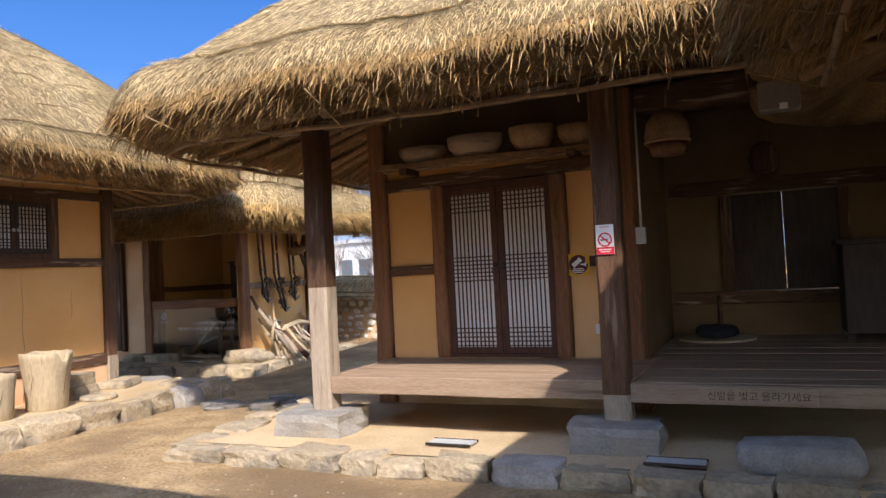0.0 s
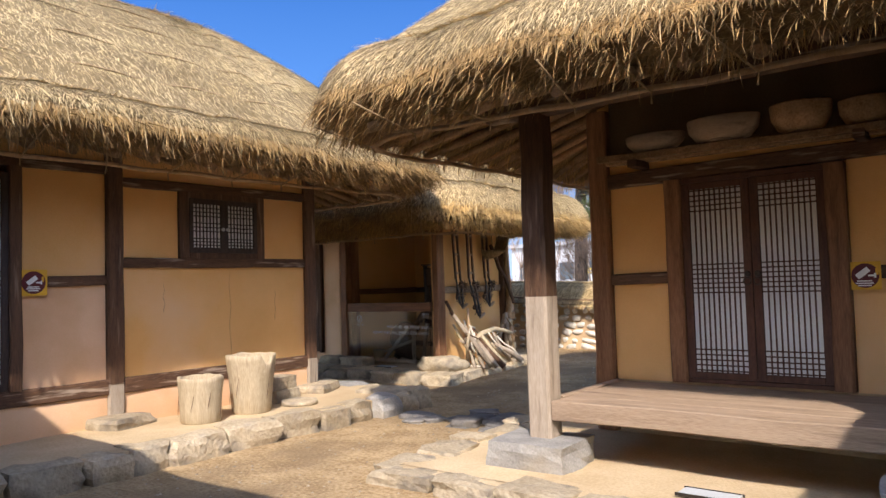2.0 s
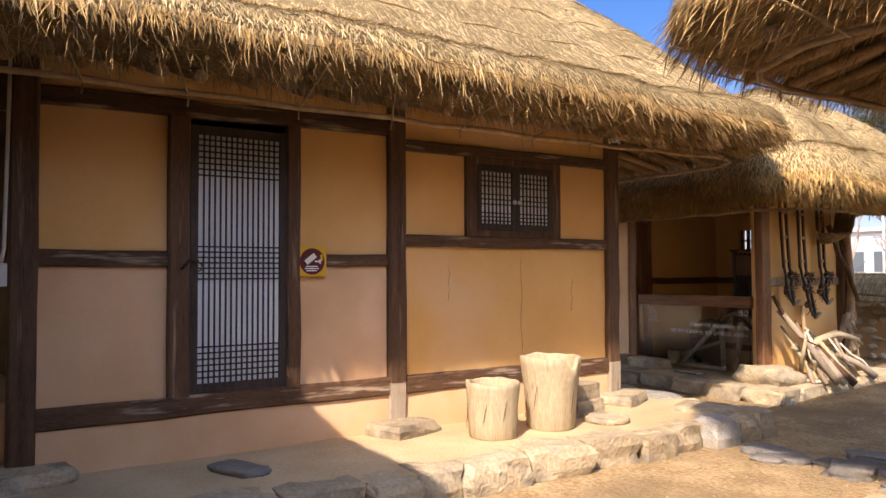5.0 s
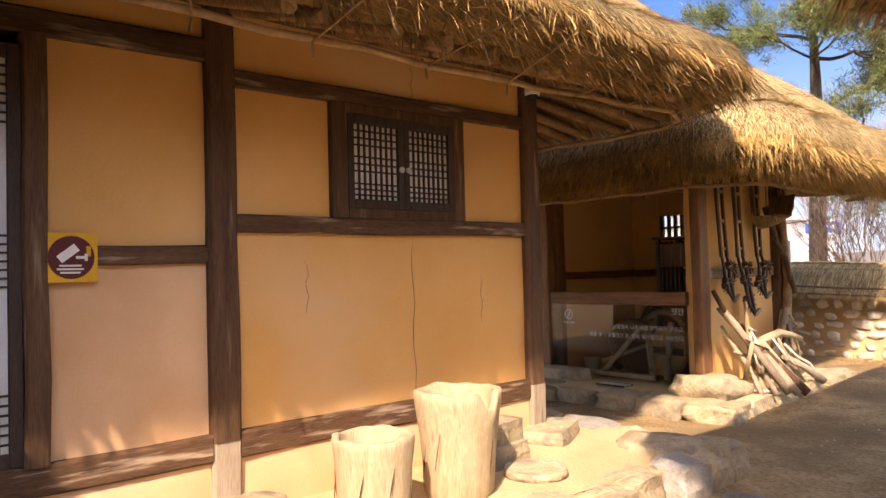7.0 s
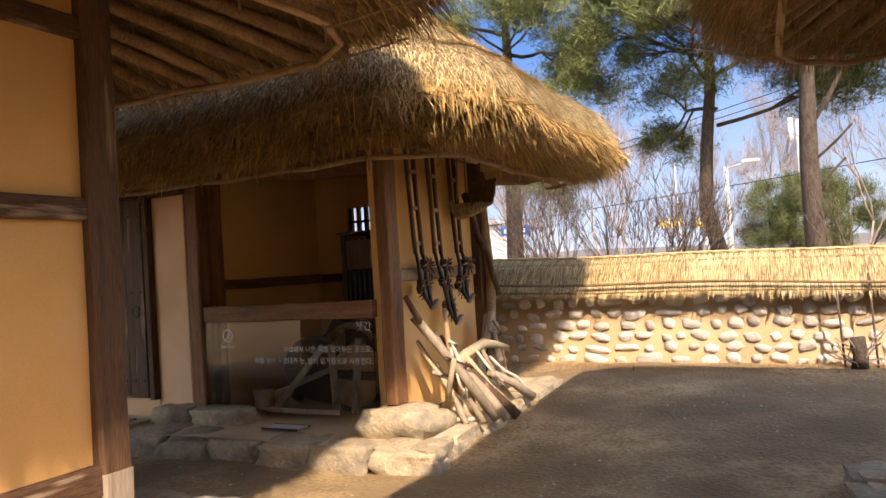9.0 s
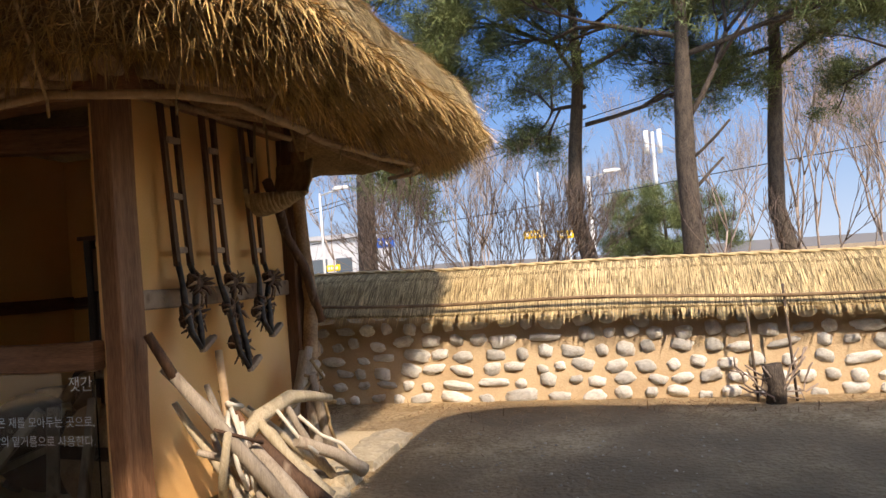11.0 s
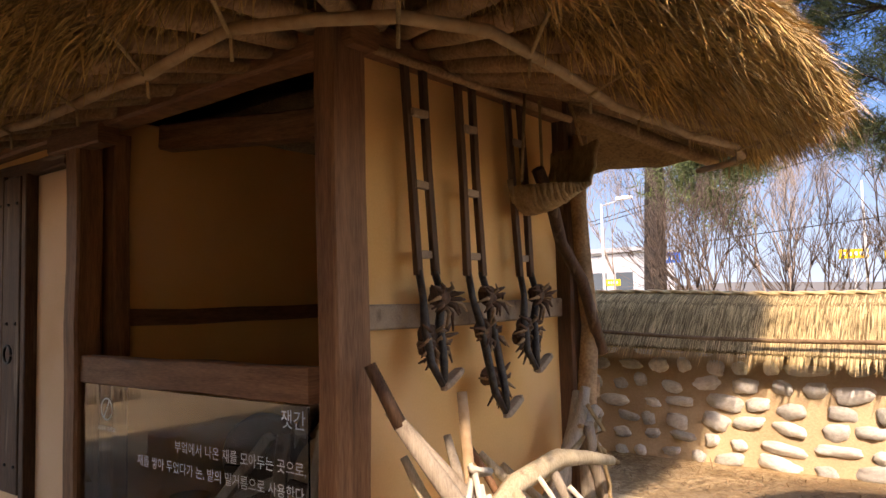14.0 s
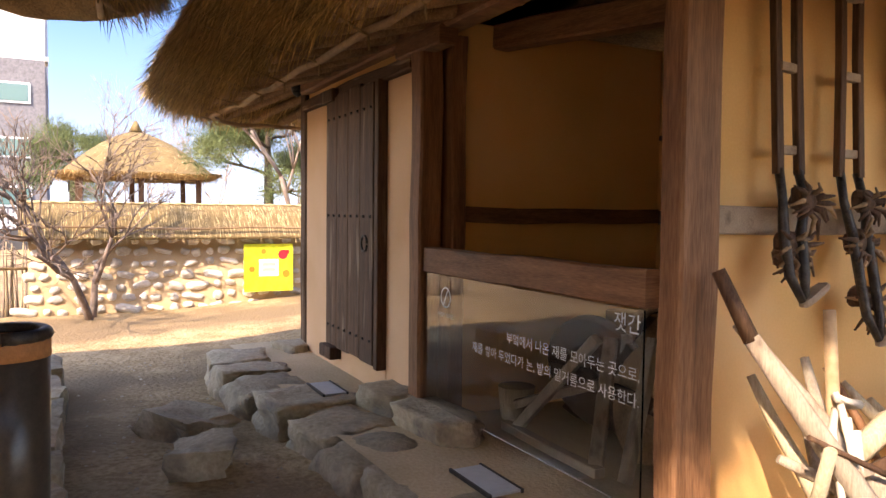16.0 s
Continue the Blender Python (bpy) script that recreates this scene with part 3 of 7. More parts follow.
def wpost(y, w=0.17, z0=0.22, z1=3.15, x=-7.12):
    timber("post", west, TIMBER, (x, y, z0), (x, y, z1), w, w, seed=int(y * 10))


def wpanel(y0, y1, z0, z1, mat=CLAY, x0=-7.24, x1=-7.085):
    """A clay infill panel, its face slightly uneven."""
    ny, nz = max(2, int((y1 - y0) / 0.12)), max(2, int((z1 - z0) / 0.12))
    vs, fs = [], []
    for j in range(nz + 1):
        for i in range(ny + 1):
            y, z = y0 + (y1 - y0) * i / ny, z0 + (z1 - z0) * j / nz
            edge = 0 if 0 < i < ny and 0 < j < nz else -0.012
            vs.append((x1 + edge + 0.006 * noise.noise(Vector((y * 1.3, z * 1.3, 3))), y, z))
    for j in range(nz):
        for i in range(ny):
            a = j * (ny + 1) + i
            fs.append((a, a + 1, a + ny + 2, a + ny + 1))
    o = len(vs)
    for y, z in ((y0, z0), (y1, z0), (y1, z1), (y0, z1)):
        vs.append((x0, y, z))
    c = (0, ny, (ny + 1) * (nz + 1) - 1, nz * (ny + 1))
    me = bpy.data.meshes.new("mesh")
    me.from_pydata(vs, [], fs + [(o + 3, o + 2, o + 1, o)])
    me.update()
    for p in me.polygons:
        p.use_smooth = len(p.vertices) == 4 and p.index < len(fs)
    part("wall_panel", me, mat, west)


wpost(1.79)
# post feet in pale wood: weathering plus low sunlight put into the colour
for y in (4.575, 7.16):
    wpost(y, z0=0.62)
    timber("post_foot", west, GREYWOOD, (-7.12, y, 0.22), (-7.12, y, 0.62), 0.172, 0.172, "weathered lower end of the post, painted pale as if sunlit")
for y0, y1 in ((1.875, 4.49), (4.66, 7.075)):
    timber("sill_beam", west, TIMBER_H, (-7.11, y0, 0.585), (-7.11, y1, 0.595), 0.13, 0.15)
    timber("wall_plate", west, TIMBER_H, (-7.15, y0, 3.12), (-7.15, y1, 3.12), 0.15, 0.14)
timber("lintel_beam", west, TIMBER_H, (-7.105, 1.875, 2.755), (-7.105, 4.49, 2.795), 0.11, 0.13)
timber("rail_beam", west, TIMBER_H, (-7.105, 1.875, 1.655), (-7.105, 2.69, 1.655), 0.10, 0.115)
timber("rail_beam", west, TIMBER_H, (-7.105, 3.69, 1.655), (-7.105, 4.49, 1.655), 0.10, 0.10)
timber("lintel_beam", west, TIMBER_H, (-7.105, 4.66, 2.67), (-7.105, 7.075, 2.68), 0.10, 0.10)
timber("rail_beam", west, TIMBER_H, (-7.105, 4.66, 1.835), (-7.105, 7.075, 1.835), 0.10, 0.105)
# door jambs and panels
timber("door_jamb", west, TIMBER, (-7.10, 2.77, 0.66), (-7.10, 2.77, 2.70), 0.13, 0.15)
timber("door_jamb", west, TIMBER, (-7.10, 3.64, 0.66), (-7.10, 3.64, 2.72), 0.13, 0.11)
wpanel(1.875, 4.49, 2.81, 3.06)
wpanel(1.875, 2.70, 1.70, 2.70, CLAY)
wpanel(1.875, 2.70, 0.655, 1.60, CLAY_PALE)
wpanel(3.69, 4.49, 1.70, 2.73, CLAY)
wpanel(3.69, 4.49, 0.655, 1.61, CLAY_PALE)
wpanel(4.66, 7.075, 2.72, 3.06)
wpanel(4.66, 5.30, 1.885, 2.63)
wpanel(6.44, 7.075, 1.885, 2.63)
wpanel(4.66, 7.075, 0.665, 1.785)
wpanel(1.875, 4.49, 0.10, 0.53, CLAY_PALE, x1=-7.06)
wpanel(4.66, 7.075, 0.10, 0.53, CLAY_PALE, x1=-7.06)
# door
door_w = leaf("door", west, DARKLEAF, "x", 2.845, 3.585, 0.67, 2.655, -7.075, 0.06, 0.07, 14,
              ((2.26, 2.57, 7), (1.49, 1.77, 7), (0.76, 1.03, 6)), label="dark wooden lattice door backed with white paper")
tube("pull_ring", door_w, IRON, [(-7.045, 2.90 + 0.032 * math.cos(a), 1.60 + 0.032 * math.sin(a)) for a in [i * 0.6 for i in range(11)]], 0.006, 6, label="dark iron ring")
tube("latch", door_w, IRON, [(-7.035, 2.78, 1.58), (-7.03, 2.84, 1.66), (-7.035, 2.90, 1.64)], 0.012, 6, label="iron hasp")
# small window
win = new("window")
win.parent = west
win["label"] = "small dark two-leaf lattice window"
for a0, a1, z0, z1 in ((5.30, 5.42, 1.885, 2.63), (6.33, 6.44, 1.885, 2.63), (5.42, 6.33, 2.56, 2.63), (5.42, 6.33, 1.885, 1.95)):
    part("window_frame", box(bmesh.new(), -7.15, -7.055, a0, a1, z0, z1, 0.006), TIMBER, win)
WEST_WIN = win


def window_leaf(a0, a1):
    l = leaf("window_leaf", west, DARKLEAF, "x", a0, a1, 1.95, 2.56, -7.07, 0.05, 0.06, 7, ((2.34, 2.48, 3), (2.17, 2.31, 3), (2.02, 2.13, 3)))
    return l


wl1, wl2 = window_leaf(5.42, 5.875), window_leaf(5.875, 6.33)
for l, y in ((wl1, 5.845), (wl2, 5.905)):
    tube("knob", l, STEEL, [(-7.055, y, 2.22), (-7.035, y, 2.22)], [0.018, 0.022], 10, label="round grey metal knob plate")
# hairline cracks in the clay
for k, (y, za, zb) in enumerate(((5.95, 0.72, 1.76), (5.98, 2.74, 3.03), (3.42, 2.83, 3.05), (6.6, 1.15, 1.5), (5.12, 1.3, 1.62))):
    part("crack", tubes_mesh([([(-7.083, y + 0.012 * math.sin(j * 1.9 + k), za + (zb - za) * j / 7) for j in range(8)], [0.0008, 0.002, 0.0015, 0.0022, 0.0015, 0.002, 0.0012, 0.0006])], 4), TIMBER, west)
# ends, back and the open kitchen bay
# dark panel laid over the clay back wall inside the kitchen
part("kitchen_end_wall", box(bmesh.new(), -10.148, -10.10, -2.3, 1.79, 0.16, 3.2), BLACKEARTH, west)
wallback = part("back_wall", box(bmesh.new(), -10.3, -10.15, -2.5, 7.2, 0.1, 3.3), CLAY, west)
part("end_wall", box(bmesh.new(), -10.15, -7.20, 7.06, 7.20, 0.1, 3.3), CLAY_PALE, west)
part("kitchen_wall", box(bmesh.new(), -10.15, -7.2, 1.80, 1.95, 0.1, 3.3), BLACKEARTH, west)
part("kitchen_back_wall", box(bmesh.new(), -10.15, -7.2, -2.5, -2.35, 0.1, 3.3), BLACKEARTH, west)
part("kitchen_hearth", box(bmesh.new(), -9.6, -7.75, 0.9, 1.78, 0.1, 0.62, 0.04), CLAY_PALE, west)
timber("post", west, TIMBER, (-7.12, -1.0, 0.2), (-7.12, -1.0, 3.15), 0.17, 0.17)
timber("wall_plate", west, TIMBER_H, (-7.15, -2.4, 3.12), (-7.15, 1.7, 3.12), 0.15, 0.16)
timber("kitchen_beam", west, TIMBER_H, (-7.25, 1.76, 1.62), (-9.9, 1.76, 1.62), 0.08, 0.12)
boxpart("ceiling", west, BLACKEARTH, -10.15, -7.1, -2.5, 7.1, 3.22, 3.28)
part("floor", box(bmesh.new(), -10.15, -7.1, -2.4, 7.06, 0.02, 0.16), PLATEARTH, west)
for y, s in ((1.79, 3), (4.575, 4), (7.16, 5)):
    stone("post_stone", west, TANSTONE, -7.03, y, 0.14, 0.50, 0.56, 0.17, s, 5 * s, 0.65, 0.12)
W_ROOF = Roof(-11.7, -5.68, -4.5, 8.70, 0.8, ((-8.7, -1.5), (-8.7, 5.7)), 2.78, 5.35, 0.44, 1)
thatch("roof", west, W_ROOF, 4200, ((((-5.68, 1.0), (-5.68, 7.6)), 1.0), (((-5.68, 7.6), (-11.2, 8.70)), 1.0)), reach=0.95, seed=11, label="thick golden straw thatch tied with straw ropes")
eave_woodwork(west, W_ROOF, (-5.68, 0.6), (-11.3, 8.70), inset=0.5, seed=3)

# south wing: roof and wall beyond the start of the walk
south = thing("southern_wing", "thatched clay wing closing the courtyard", "house")
S_ROOF = Roof(-8.6, 6.0, -4.2, 1.42, 0.6, ((-6.5, -1.4), (4.0, -1.4)), 3.0, 5.0, 0.36, 4, lip=0.03)
thatch("roof", south, S_ROOF, 700, ((((5.0, 1.42), (-8.0, 1.42)), 1.0),), seed=12, fringe=500, under=2, reach=0.5)
part("wall", box(bmesh.new(), -6.9, -0.6, -0.45, -0.3, 0, 3.2), CLAY, south)
part("wall", box(bmesh.new(), 1.8, 5.2, -0.45, -0.3, 0, 3.2), CLAY, south)
part("wall", box(bmesh.new(), -0.6, 1.8, -0.45, -0.3, 2.3, 3.2), CLAY, south)
for x in (-6.0, -3.4, -0.66, 1.86):
    timber("post", south, TIMBER, (x, -0.36, 0), (x, -0.36, 3.2), 0.17, 0.2)

# ---- the northern house with its porch ----
north = thing("northern_house", "clay house with an open timber porch under a straw thatch", "house")


def npanel(x0, x1, z0, z1, mat=CLAY, face=7.16, thick=0.14):
    nx, nz = max(2, int((x1 - x0) / 0.12)), max(2, int((z1 - z0) / 0.12))
    vs, fs = [], []
    for j in range(nz + 1):
        for i in range(nx + 1):
            x, z = x0 + (x1 - x0) * i / nx, z0 + (z1 - z0) * j / nz
            edge = 0 if 0 < i < nx and 0 < j < nz else 0.012
            vs.append((x, face + edge + 0.006 * noise.noise(Vector((x * 1.3, z * 1.3, 9))), z))
    for j in range(nz):
        for i in range(nx):
            a = j * (nx + 1) + i
            fs.append((a, a + 1, a + nx + 2, a + nx + 1))
    o = len(vs)
    for x, z in ((x0, z0), (x1, z0), (x1, z1), (x0, z1)):
        vs.append((x, face + thick, z))
    me = bpy.data.meshes.new("mesh")
    me.from_pydata(vs, [], fs + [(o + 3, o + 2, o + 1, o)])
    me.update()
    for p in me.polygons:
        p.use_smooth = p.index < len(fs)
    return part("wall_panel", me, mat, north)


# first post's weathered grey stops at the eave's shadow edge, sunlight painted in
for x, worn in ((-2.87, 1.40), (-0.235, 0.50)):
    w = 0.20
    timber("porch_post", north, TIMBER, (x, 5.87, worn), (x, 5.87, 2.85), w, w, "dark square porch post")
    timber("porch_post_foot", north, GREYWOOD, (x, 5.87, 0.29), (x, 5.87, worn), w, w, "grey lower end of the post, weathered, paler where sunlit")
    stone("post_stone", north, STONE, x, 5.78, 0.06, 0.66, 0.56, 0.25, int(x * -7) + 3, 3, 0.86, 0.08)
timber("porch_post", north, TIMBER, (2.4, 5.87, 0.29), (2.4, 5.87, 2.85), 0.2, 0.2)
timber("porch_beam", north, TIMBER_H, (-3.3, 5.87, 2.93), (4.2, 5.87, 2.93), 0.14, 0.18)
timber("corner_post", north, REDWOOD, (-2.95, 7.2, 0.13), (-2.95, 7.2, 3.1), 0.19, 0.19)
timber("hall_post", north, REDWOOD, (-0.335, 7.2, 0.13), (-0.335, 7.2, 3.1), 0.22, 0.22)
timber("lintel_beam", north, TIMBER_H, (-2.85, 7.17, 2.42), (-0.45, 7.17, 2.46), 0.12, 0.13)
timber("rail_beam", north, TIMBER_H, (-2.85, 7.165, 1.515), (-2.31, 7.165, 1.515), 0.09, 0.10)
timber("rail_beam", north, TIMBER_H, (-0.89, 7.165, 1.515), (-0.45, 7.165, 1.515), 0.09, 0.10)
timber("door_jamb", north, REDWOOD, (-2.235, 7.15, 0.61), (-2.235, 7.15, 2.37), 0.14, 0.14)
timber("door_jamb", north, REDWOOD, (-0.965, 7.15, 0.61), (-0.965, 7.15, 2.37), 0.14, 0.14)
npanel(-2.85, -2.31, 1.56, 2.36)
npanel(-2.85, -2.31, 0.60, 1.47)
npanel(-0.89, -0.45, 1.56, 2.39)
npanel(-0.89, -0.45, 0.60, 1.47)
npanel(-2.85, -0.45, 2.49, 2.62)
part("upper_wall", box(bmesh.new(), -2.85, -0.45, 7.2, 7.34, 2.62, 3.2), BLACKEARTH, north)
part("base_wall", box(bmesh.new(), -3.0, -0.2, 7.2, 7.34, 0.0, 0.6), MORTAR, north)
BANDS = ((2.06, 2.28, 5), (1.36, 1.64, 7), (0.70, 0.92, 5))
part("door_threshold", box(bmesh.new(), -2.165, -1.035, 7.10, 7.2, 0.615, 0.65, 0.004), LEAFWOOD, north)
part("door_head", box(bmesh.new(), -2.165, -1.035, 7.10, 7.2, 2.325, 2.37, 0.004), LEAFWOOD, north)
dl = leaf("door_leaf", north, LEAFWOOD, "y", -2.163, -1.603, 0.652, 2.323, 7.13, 0.065, 0.055, 9, BANDS, out=-1, label="red-brown lattice door leaf backed with white paper")
dr = leaf("door_leaf", north, LEAFWOOD, "y", -1.597, -1.037, 0.652, 2.323, 7.13, 0.065, 0.055, 9, BANDS, out=-1, label="red-brown lattice door leaf backed with white paper")
for l, x in ((dl, -1.64), (dr, -1.56)):
    tube("pull_ring", l, IRON, [(x + 0.03 * math.cos(a), 7.095, 1.47 + 0.03 * math.sin(a)) for a in [i * 0.6 for i in range(11)]], 0.005, 6, label="dark iron ring")
    tube("ring_plate", l, IRON, [(x, 7.115, 1.53), (x, 7.10, 1.53)], [0.028, 0.02], 10)
# raised plank porch floor
deck = new("porch_floor")
deck.parent = north
timber("front_board", deck, GREYBOARD, (-2.76, 5.83, 0.525), (-0.34, 5.83, 0.525), 0.08, 0.15, "weathered front board")
timber("front_board", deck, GREYBOARD, (-0.13, 5.83, 0.51), (2.3, 5.83, 0.51), 0.08, 0.14)
timber("side_board", deck, GREYBOARD, (-2.80, 5.98, 0.53), (-2.80, 7.1, 0.53), 0.08, 0.15)
yy = 5.875
rngd = random.Random(5)
while yy < 7.09:
    w = min(rngd.uniform(0.17, 0.24), 7.10 - yy)
    boxpart("plank", deck, GREYBOARD, -2.75, -0.12, yy, yy + w - 0.006, 0.56, 0.597 + rngd.uniform(-0.003, 0.003), 0.004)
    yy += w
yy = 5.875
while yy < 9.3:
    w = min(rngd.uniform(0.2, 0.3), 9.34 - yy)
    boxpart("plank", deck, GREYBOARD, -0.115 if yy < 7.3 else -0.22, 3.9, yy, yy + w - 0.006, 0.55, 0.587 + rngd.uniform(-0.003, 0.003), 0.004)
    yy += w
part("hall_floor_joist", box(bmesh.new(), -2.7, 3.9, 6.6, 6.7, 0.42, 0.55), TIMBER_H, deck)
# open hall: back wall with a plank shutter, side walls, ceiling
# hall walls take the clay that is darkened to stand for shade
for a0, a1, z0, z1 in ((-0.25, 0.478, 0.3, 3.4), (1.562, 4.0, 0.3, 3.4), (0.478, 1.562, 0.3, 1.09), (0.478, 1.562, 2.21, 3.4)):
    part("hall_back_wall", box(bmesh.new(), a0, a1, 9.35, 9.49, z0, z1), SHADED_CLAY, north)
part("hall_west_wall", box(bmesh.new(), -0.36, -0.24, 7.31, 9.35, 0.3, 3.4), SHADED_CLAY, north)
part("hall_east_wall", box(bmesh.new(), 3.9, 4.04, 5.8, 9.35, 0.0, 3.4), SHADED_CLAY, north)
part("west_wall", box(bmesh.new(), -3.02, -2.88, 7.3, 9.35, 0.0, 3.2), CLAY, north)
part("back_wall", box(bmesh.new(), -3.02, -0.25, 9.35, 9.49, 0.0, 3.2), CLAY, north)
timber("hall_rail", north, TIMBER_H, (-0.2, 9.32, 1.02), (3.9, 9.32, 1.02), 0.10, 0.14)
timber("hall_rail", north, TIMBER_H, (-0.2, 9.32, 2.3), (3.9, 9.32, 2.3), 0.10, 0.16)
timber("hall_stud", north, TIMBER, (0.42, 9.32, 1.1), (0.42, 9.32, 2.2), 0.12, 0.10)
timber("hall_stud", north, TIMBER, (1.62, 9.32, 1.1), (1.62, 9.32, 2.2), 0.12, 0.10)
timber("hall_beam", north, TIMBER_H, (-0.2, 7.25, 3.0), (4.0, 7.25, 3.0), 0.2, 0.24)
boxpart("hall_shutter", north, DARKLEAF, 0.481, 1.0155, 9.29, 9.335, 1.1, 2.2)
boxpart("hall_shutter", north, DARKLEAF, 1.019, 1.559, 9.29, 9.335, 1.1, 2.2)
N_ROOF = Roof(-4.62, 7.0, 4.66, 10.8, 0.75, ((-1.1, 7.7), (4.0, 7.7)), 2.78, 5.35, 0.62, 2, 0.48)
thatch("roof", north, N_ROOF, 4200, ((((-3.0, 10.8), (-3.7, 4.66)), 0.8), (((-3.7, 4.66), (1.3, 4.66)), 1.15)), seed=13, label="thick golden straw thatch with a frayed edge")
eave_woodwork(north, N_ROOF, (-1.5, 10.8), (2.5, 4.66), inset=0.45, seed=5)
E_ROOF = Roof(0.78, 6.4, -2.0, 8.0, 0.6, ((3.6, 0.0), (3.6, 6.0)), 2.60, 5.1, 0.50, 6)
east = thing("eastern_wing", "thatched wing beside the porch, deep in shade", "house")
thatch("roof", east, E_ROOF, 1400, ((((0.78, 4.9), (0.78, 2.5)), 1.0),), reach=0.4, seed=14, under=900)
eave_woodwork(east, E_ROOF, (0.78, 5.2), (0.78, -1.5), seed=6)
part("wall", box(bmesh.new(), 2.3, 2.45, -1.0, 5.0, 0.0, 3.3), CLAY, east)

# ---- the ash shed ----
shed = thing("ash_shed", "small clay ash shed with a half-open front under straw thatch", "shed")
timber("corner_post", shed, REDWOOD, (-7.205, 9.98, 0.38), (-7.205, 9.98, 2.75), 0.11, 0.19, "stout red-brown corner post")
timber("post", shed, REDWOOD, (-9.345, 10.0, 0.30), (-9.345, 10.0, 2.5), 0.15, 0.155)
timber("inner_post", shed, REDWOOD, (-9.29, 10.16, 0.2), (-9.29, 10.16, 2.5), 0.15, 0.10)
timber("post", shed, TIMBER, (-11.88, 10.06, 0.15), (-11.88, 10.06, 2.7), 0.15, 0.15)
timber("post", shed, TIMBER, (-7.27, 11.92, 0.2), (-7.27, 11.92, 2.7), 0.14, 0.14)
timber("post", shed, TIMBER, (-11.88, 11.92, 0.15), (-11.88, 11.92, 2.7), 0.15, 0.15)
timber("front_bar", shed, REDWOOD_H, (-9.31, 9.99, 1.155), (-7.38, 9.99, 1.155), 0.08, 0.15)
timber("front_beam", shed, REDWOOD_H, (-11.9, 10.02, 2.59), (-7.1, 10.02, 2.59), 0.16, 0.2)
timber("beam_bracket", shed, REDWOOD_H, (-9.62, 9.97, 2.45), (-9.02, 9.97, 2.45), 0.12, 0.11)


def shed_panel(name, x0, x1, y0, y1, z0, z1, mat):
    part(name, box(bmesh.new(), x0, x1, y0, y1, z0, z1, 0.008), mat, shed)


shed_panel("front_panel", -11.8, -9.51, 10.02, 10.14, 2.42, 2.58, CLAY)
shed_panel("front_panel", -9.95, -9.51, 10.0, 10.12, 0.25, 2.33, CLAY_PALE)
shed_panel("front_panel", -11.8, -11.05, 10.0, 10.12, 0.15, 2.33, CLAY_PALE)
shed_panel("front_panel", -11.05, -9.95, 10.0, 10.12, 0.12, 0.34, CLAY_PALE)
shed_panel("side_wall", -7.42, -7.30, 10.05, 11.86, 0.18, 2.62, CLAY)
shed_panel("back_wall", -11.8, -8.88, 11.88, 12.0, 0.1, 2.62, CLAY)
shed_panel("back_wall", -8.88, -8.30, 11.88, 12.0, 0.1, 1.91, CLAY)
shed_panel("back_wall", -8.88, -8.30, 11.88, 12.0, 2.22, 2.62, CLAY)
shed_panel("back_wall", -8.30, -7.34, 11.88, 12.0, 0.1, 2.62, CLAY)
shed_panel("partition", -9.45, -9.31, 10.16, 11.88, 0.1, 2.62, CLAY)
shed_panel("west_wall", -11.95, -11.82, 10.1, 11.9, 0.1, 2.62, CLAY)
timber("side_rail", shed, GREYBOARD, (-7.30, 10.17, 1.42), (-7.30, 11.85, 1.42), 0.07, 0.11)
timber("side_plate", shed, REDWOOD_H, (-7.28, 10.1, 2.62), (-7.28, 12.0, 2.62), 0.12, 0.14)
timber("inner_rail", shed, TIMBER_H, (-9.25, 11.86, 1.42), (-7.45, 11.86, 1.42), 0.06, 0.1)
timber("inner_rail", shed, REDWOOD_H, (-9.30, 10.24, 1.42), (-9.30, 11.85, 1.42), 0.06, 0.1)
timber("tie_beam", shed, REDWOOD_H, (-9.3, 10.5, 2.55), (-7.4, 10.9, 2.45), 0.14, 0.16)
for i in range(6):
    boxpart("vent_bar", shed, DARKLEAF, -8.865 + i * 0.102, -8.83 + i * 0.102, 11.90, 11.96, 1.91, 2.22, 0.003)
boxpart("vent_bar", shed, DARKLEAF, -8.88, -8.30, 11.90, 11.96, 2.04, 2.065, 0.003)
sdoor = new("plank_door")
sdoor.parent = shed
sdoor["label"] = "narrow plank door with iron studs and ring"
for i in range(4):
    boxpart("plank", sdoor, TIMBER, -11.02 + i * 0.25, -10.775 + i * 0.25, 9.925, 9.97, 0.36 - 0.01 * (i % 2), 2.33 + 0.012 * (i % 3), 0.005)
for z in (0.52, 1.40, 2.16):
    for i in range(8):
        x = -10.96 + i * 0.128
        part("stud", tubes_mesh([([(x, 9.93, z), (x, 9.912, z)], [0.014, 0.006])], 7), IRON, sdoor)
tube("pull_ring", sdoor, IRON, [(-10.12 + 0.055 * math.cos(a), 9.90, 1.21 + 0.055 * math.sin(a)) for a in [i * 0.6 for i in range(11)]], 0.009, 6)
timber("lintel_beam", shed, TIMBER_H, (-11.8, 10.0, 2.38), (-9.5, 10.0, 2.38), 0.09, 0.09)
boxpart("hinge_block", shed, TIMBER, -11.12, -10.82, 9.90, 10.0, 2.30, 2.40)
boxpart("hinge_block", shed, TIMBER, -11.12, -10.85, 9.90, 10.0, 0.24, 0.34)
boxpart("door_jamb", shed, TIMBER, -10.015, -9.95, 9.93, 10.03, 0.33, 2.34)
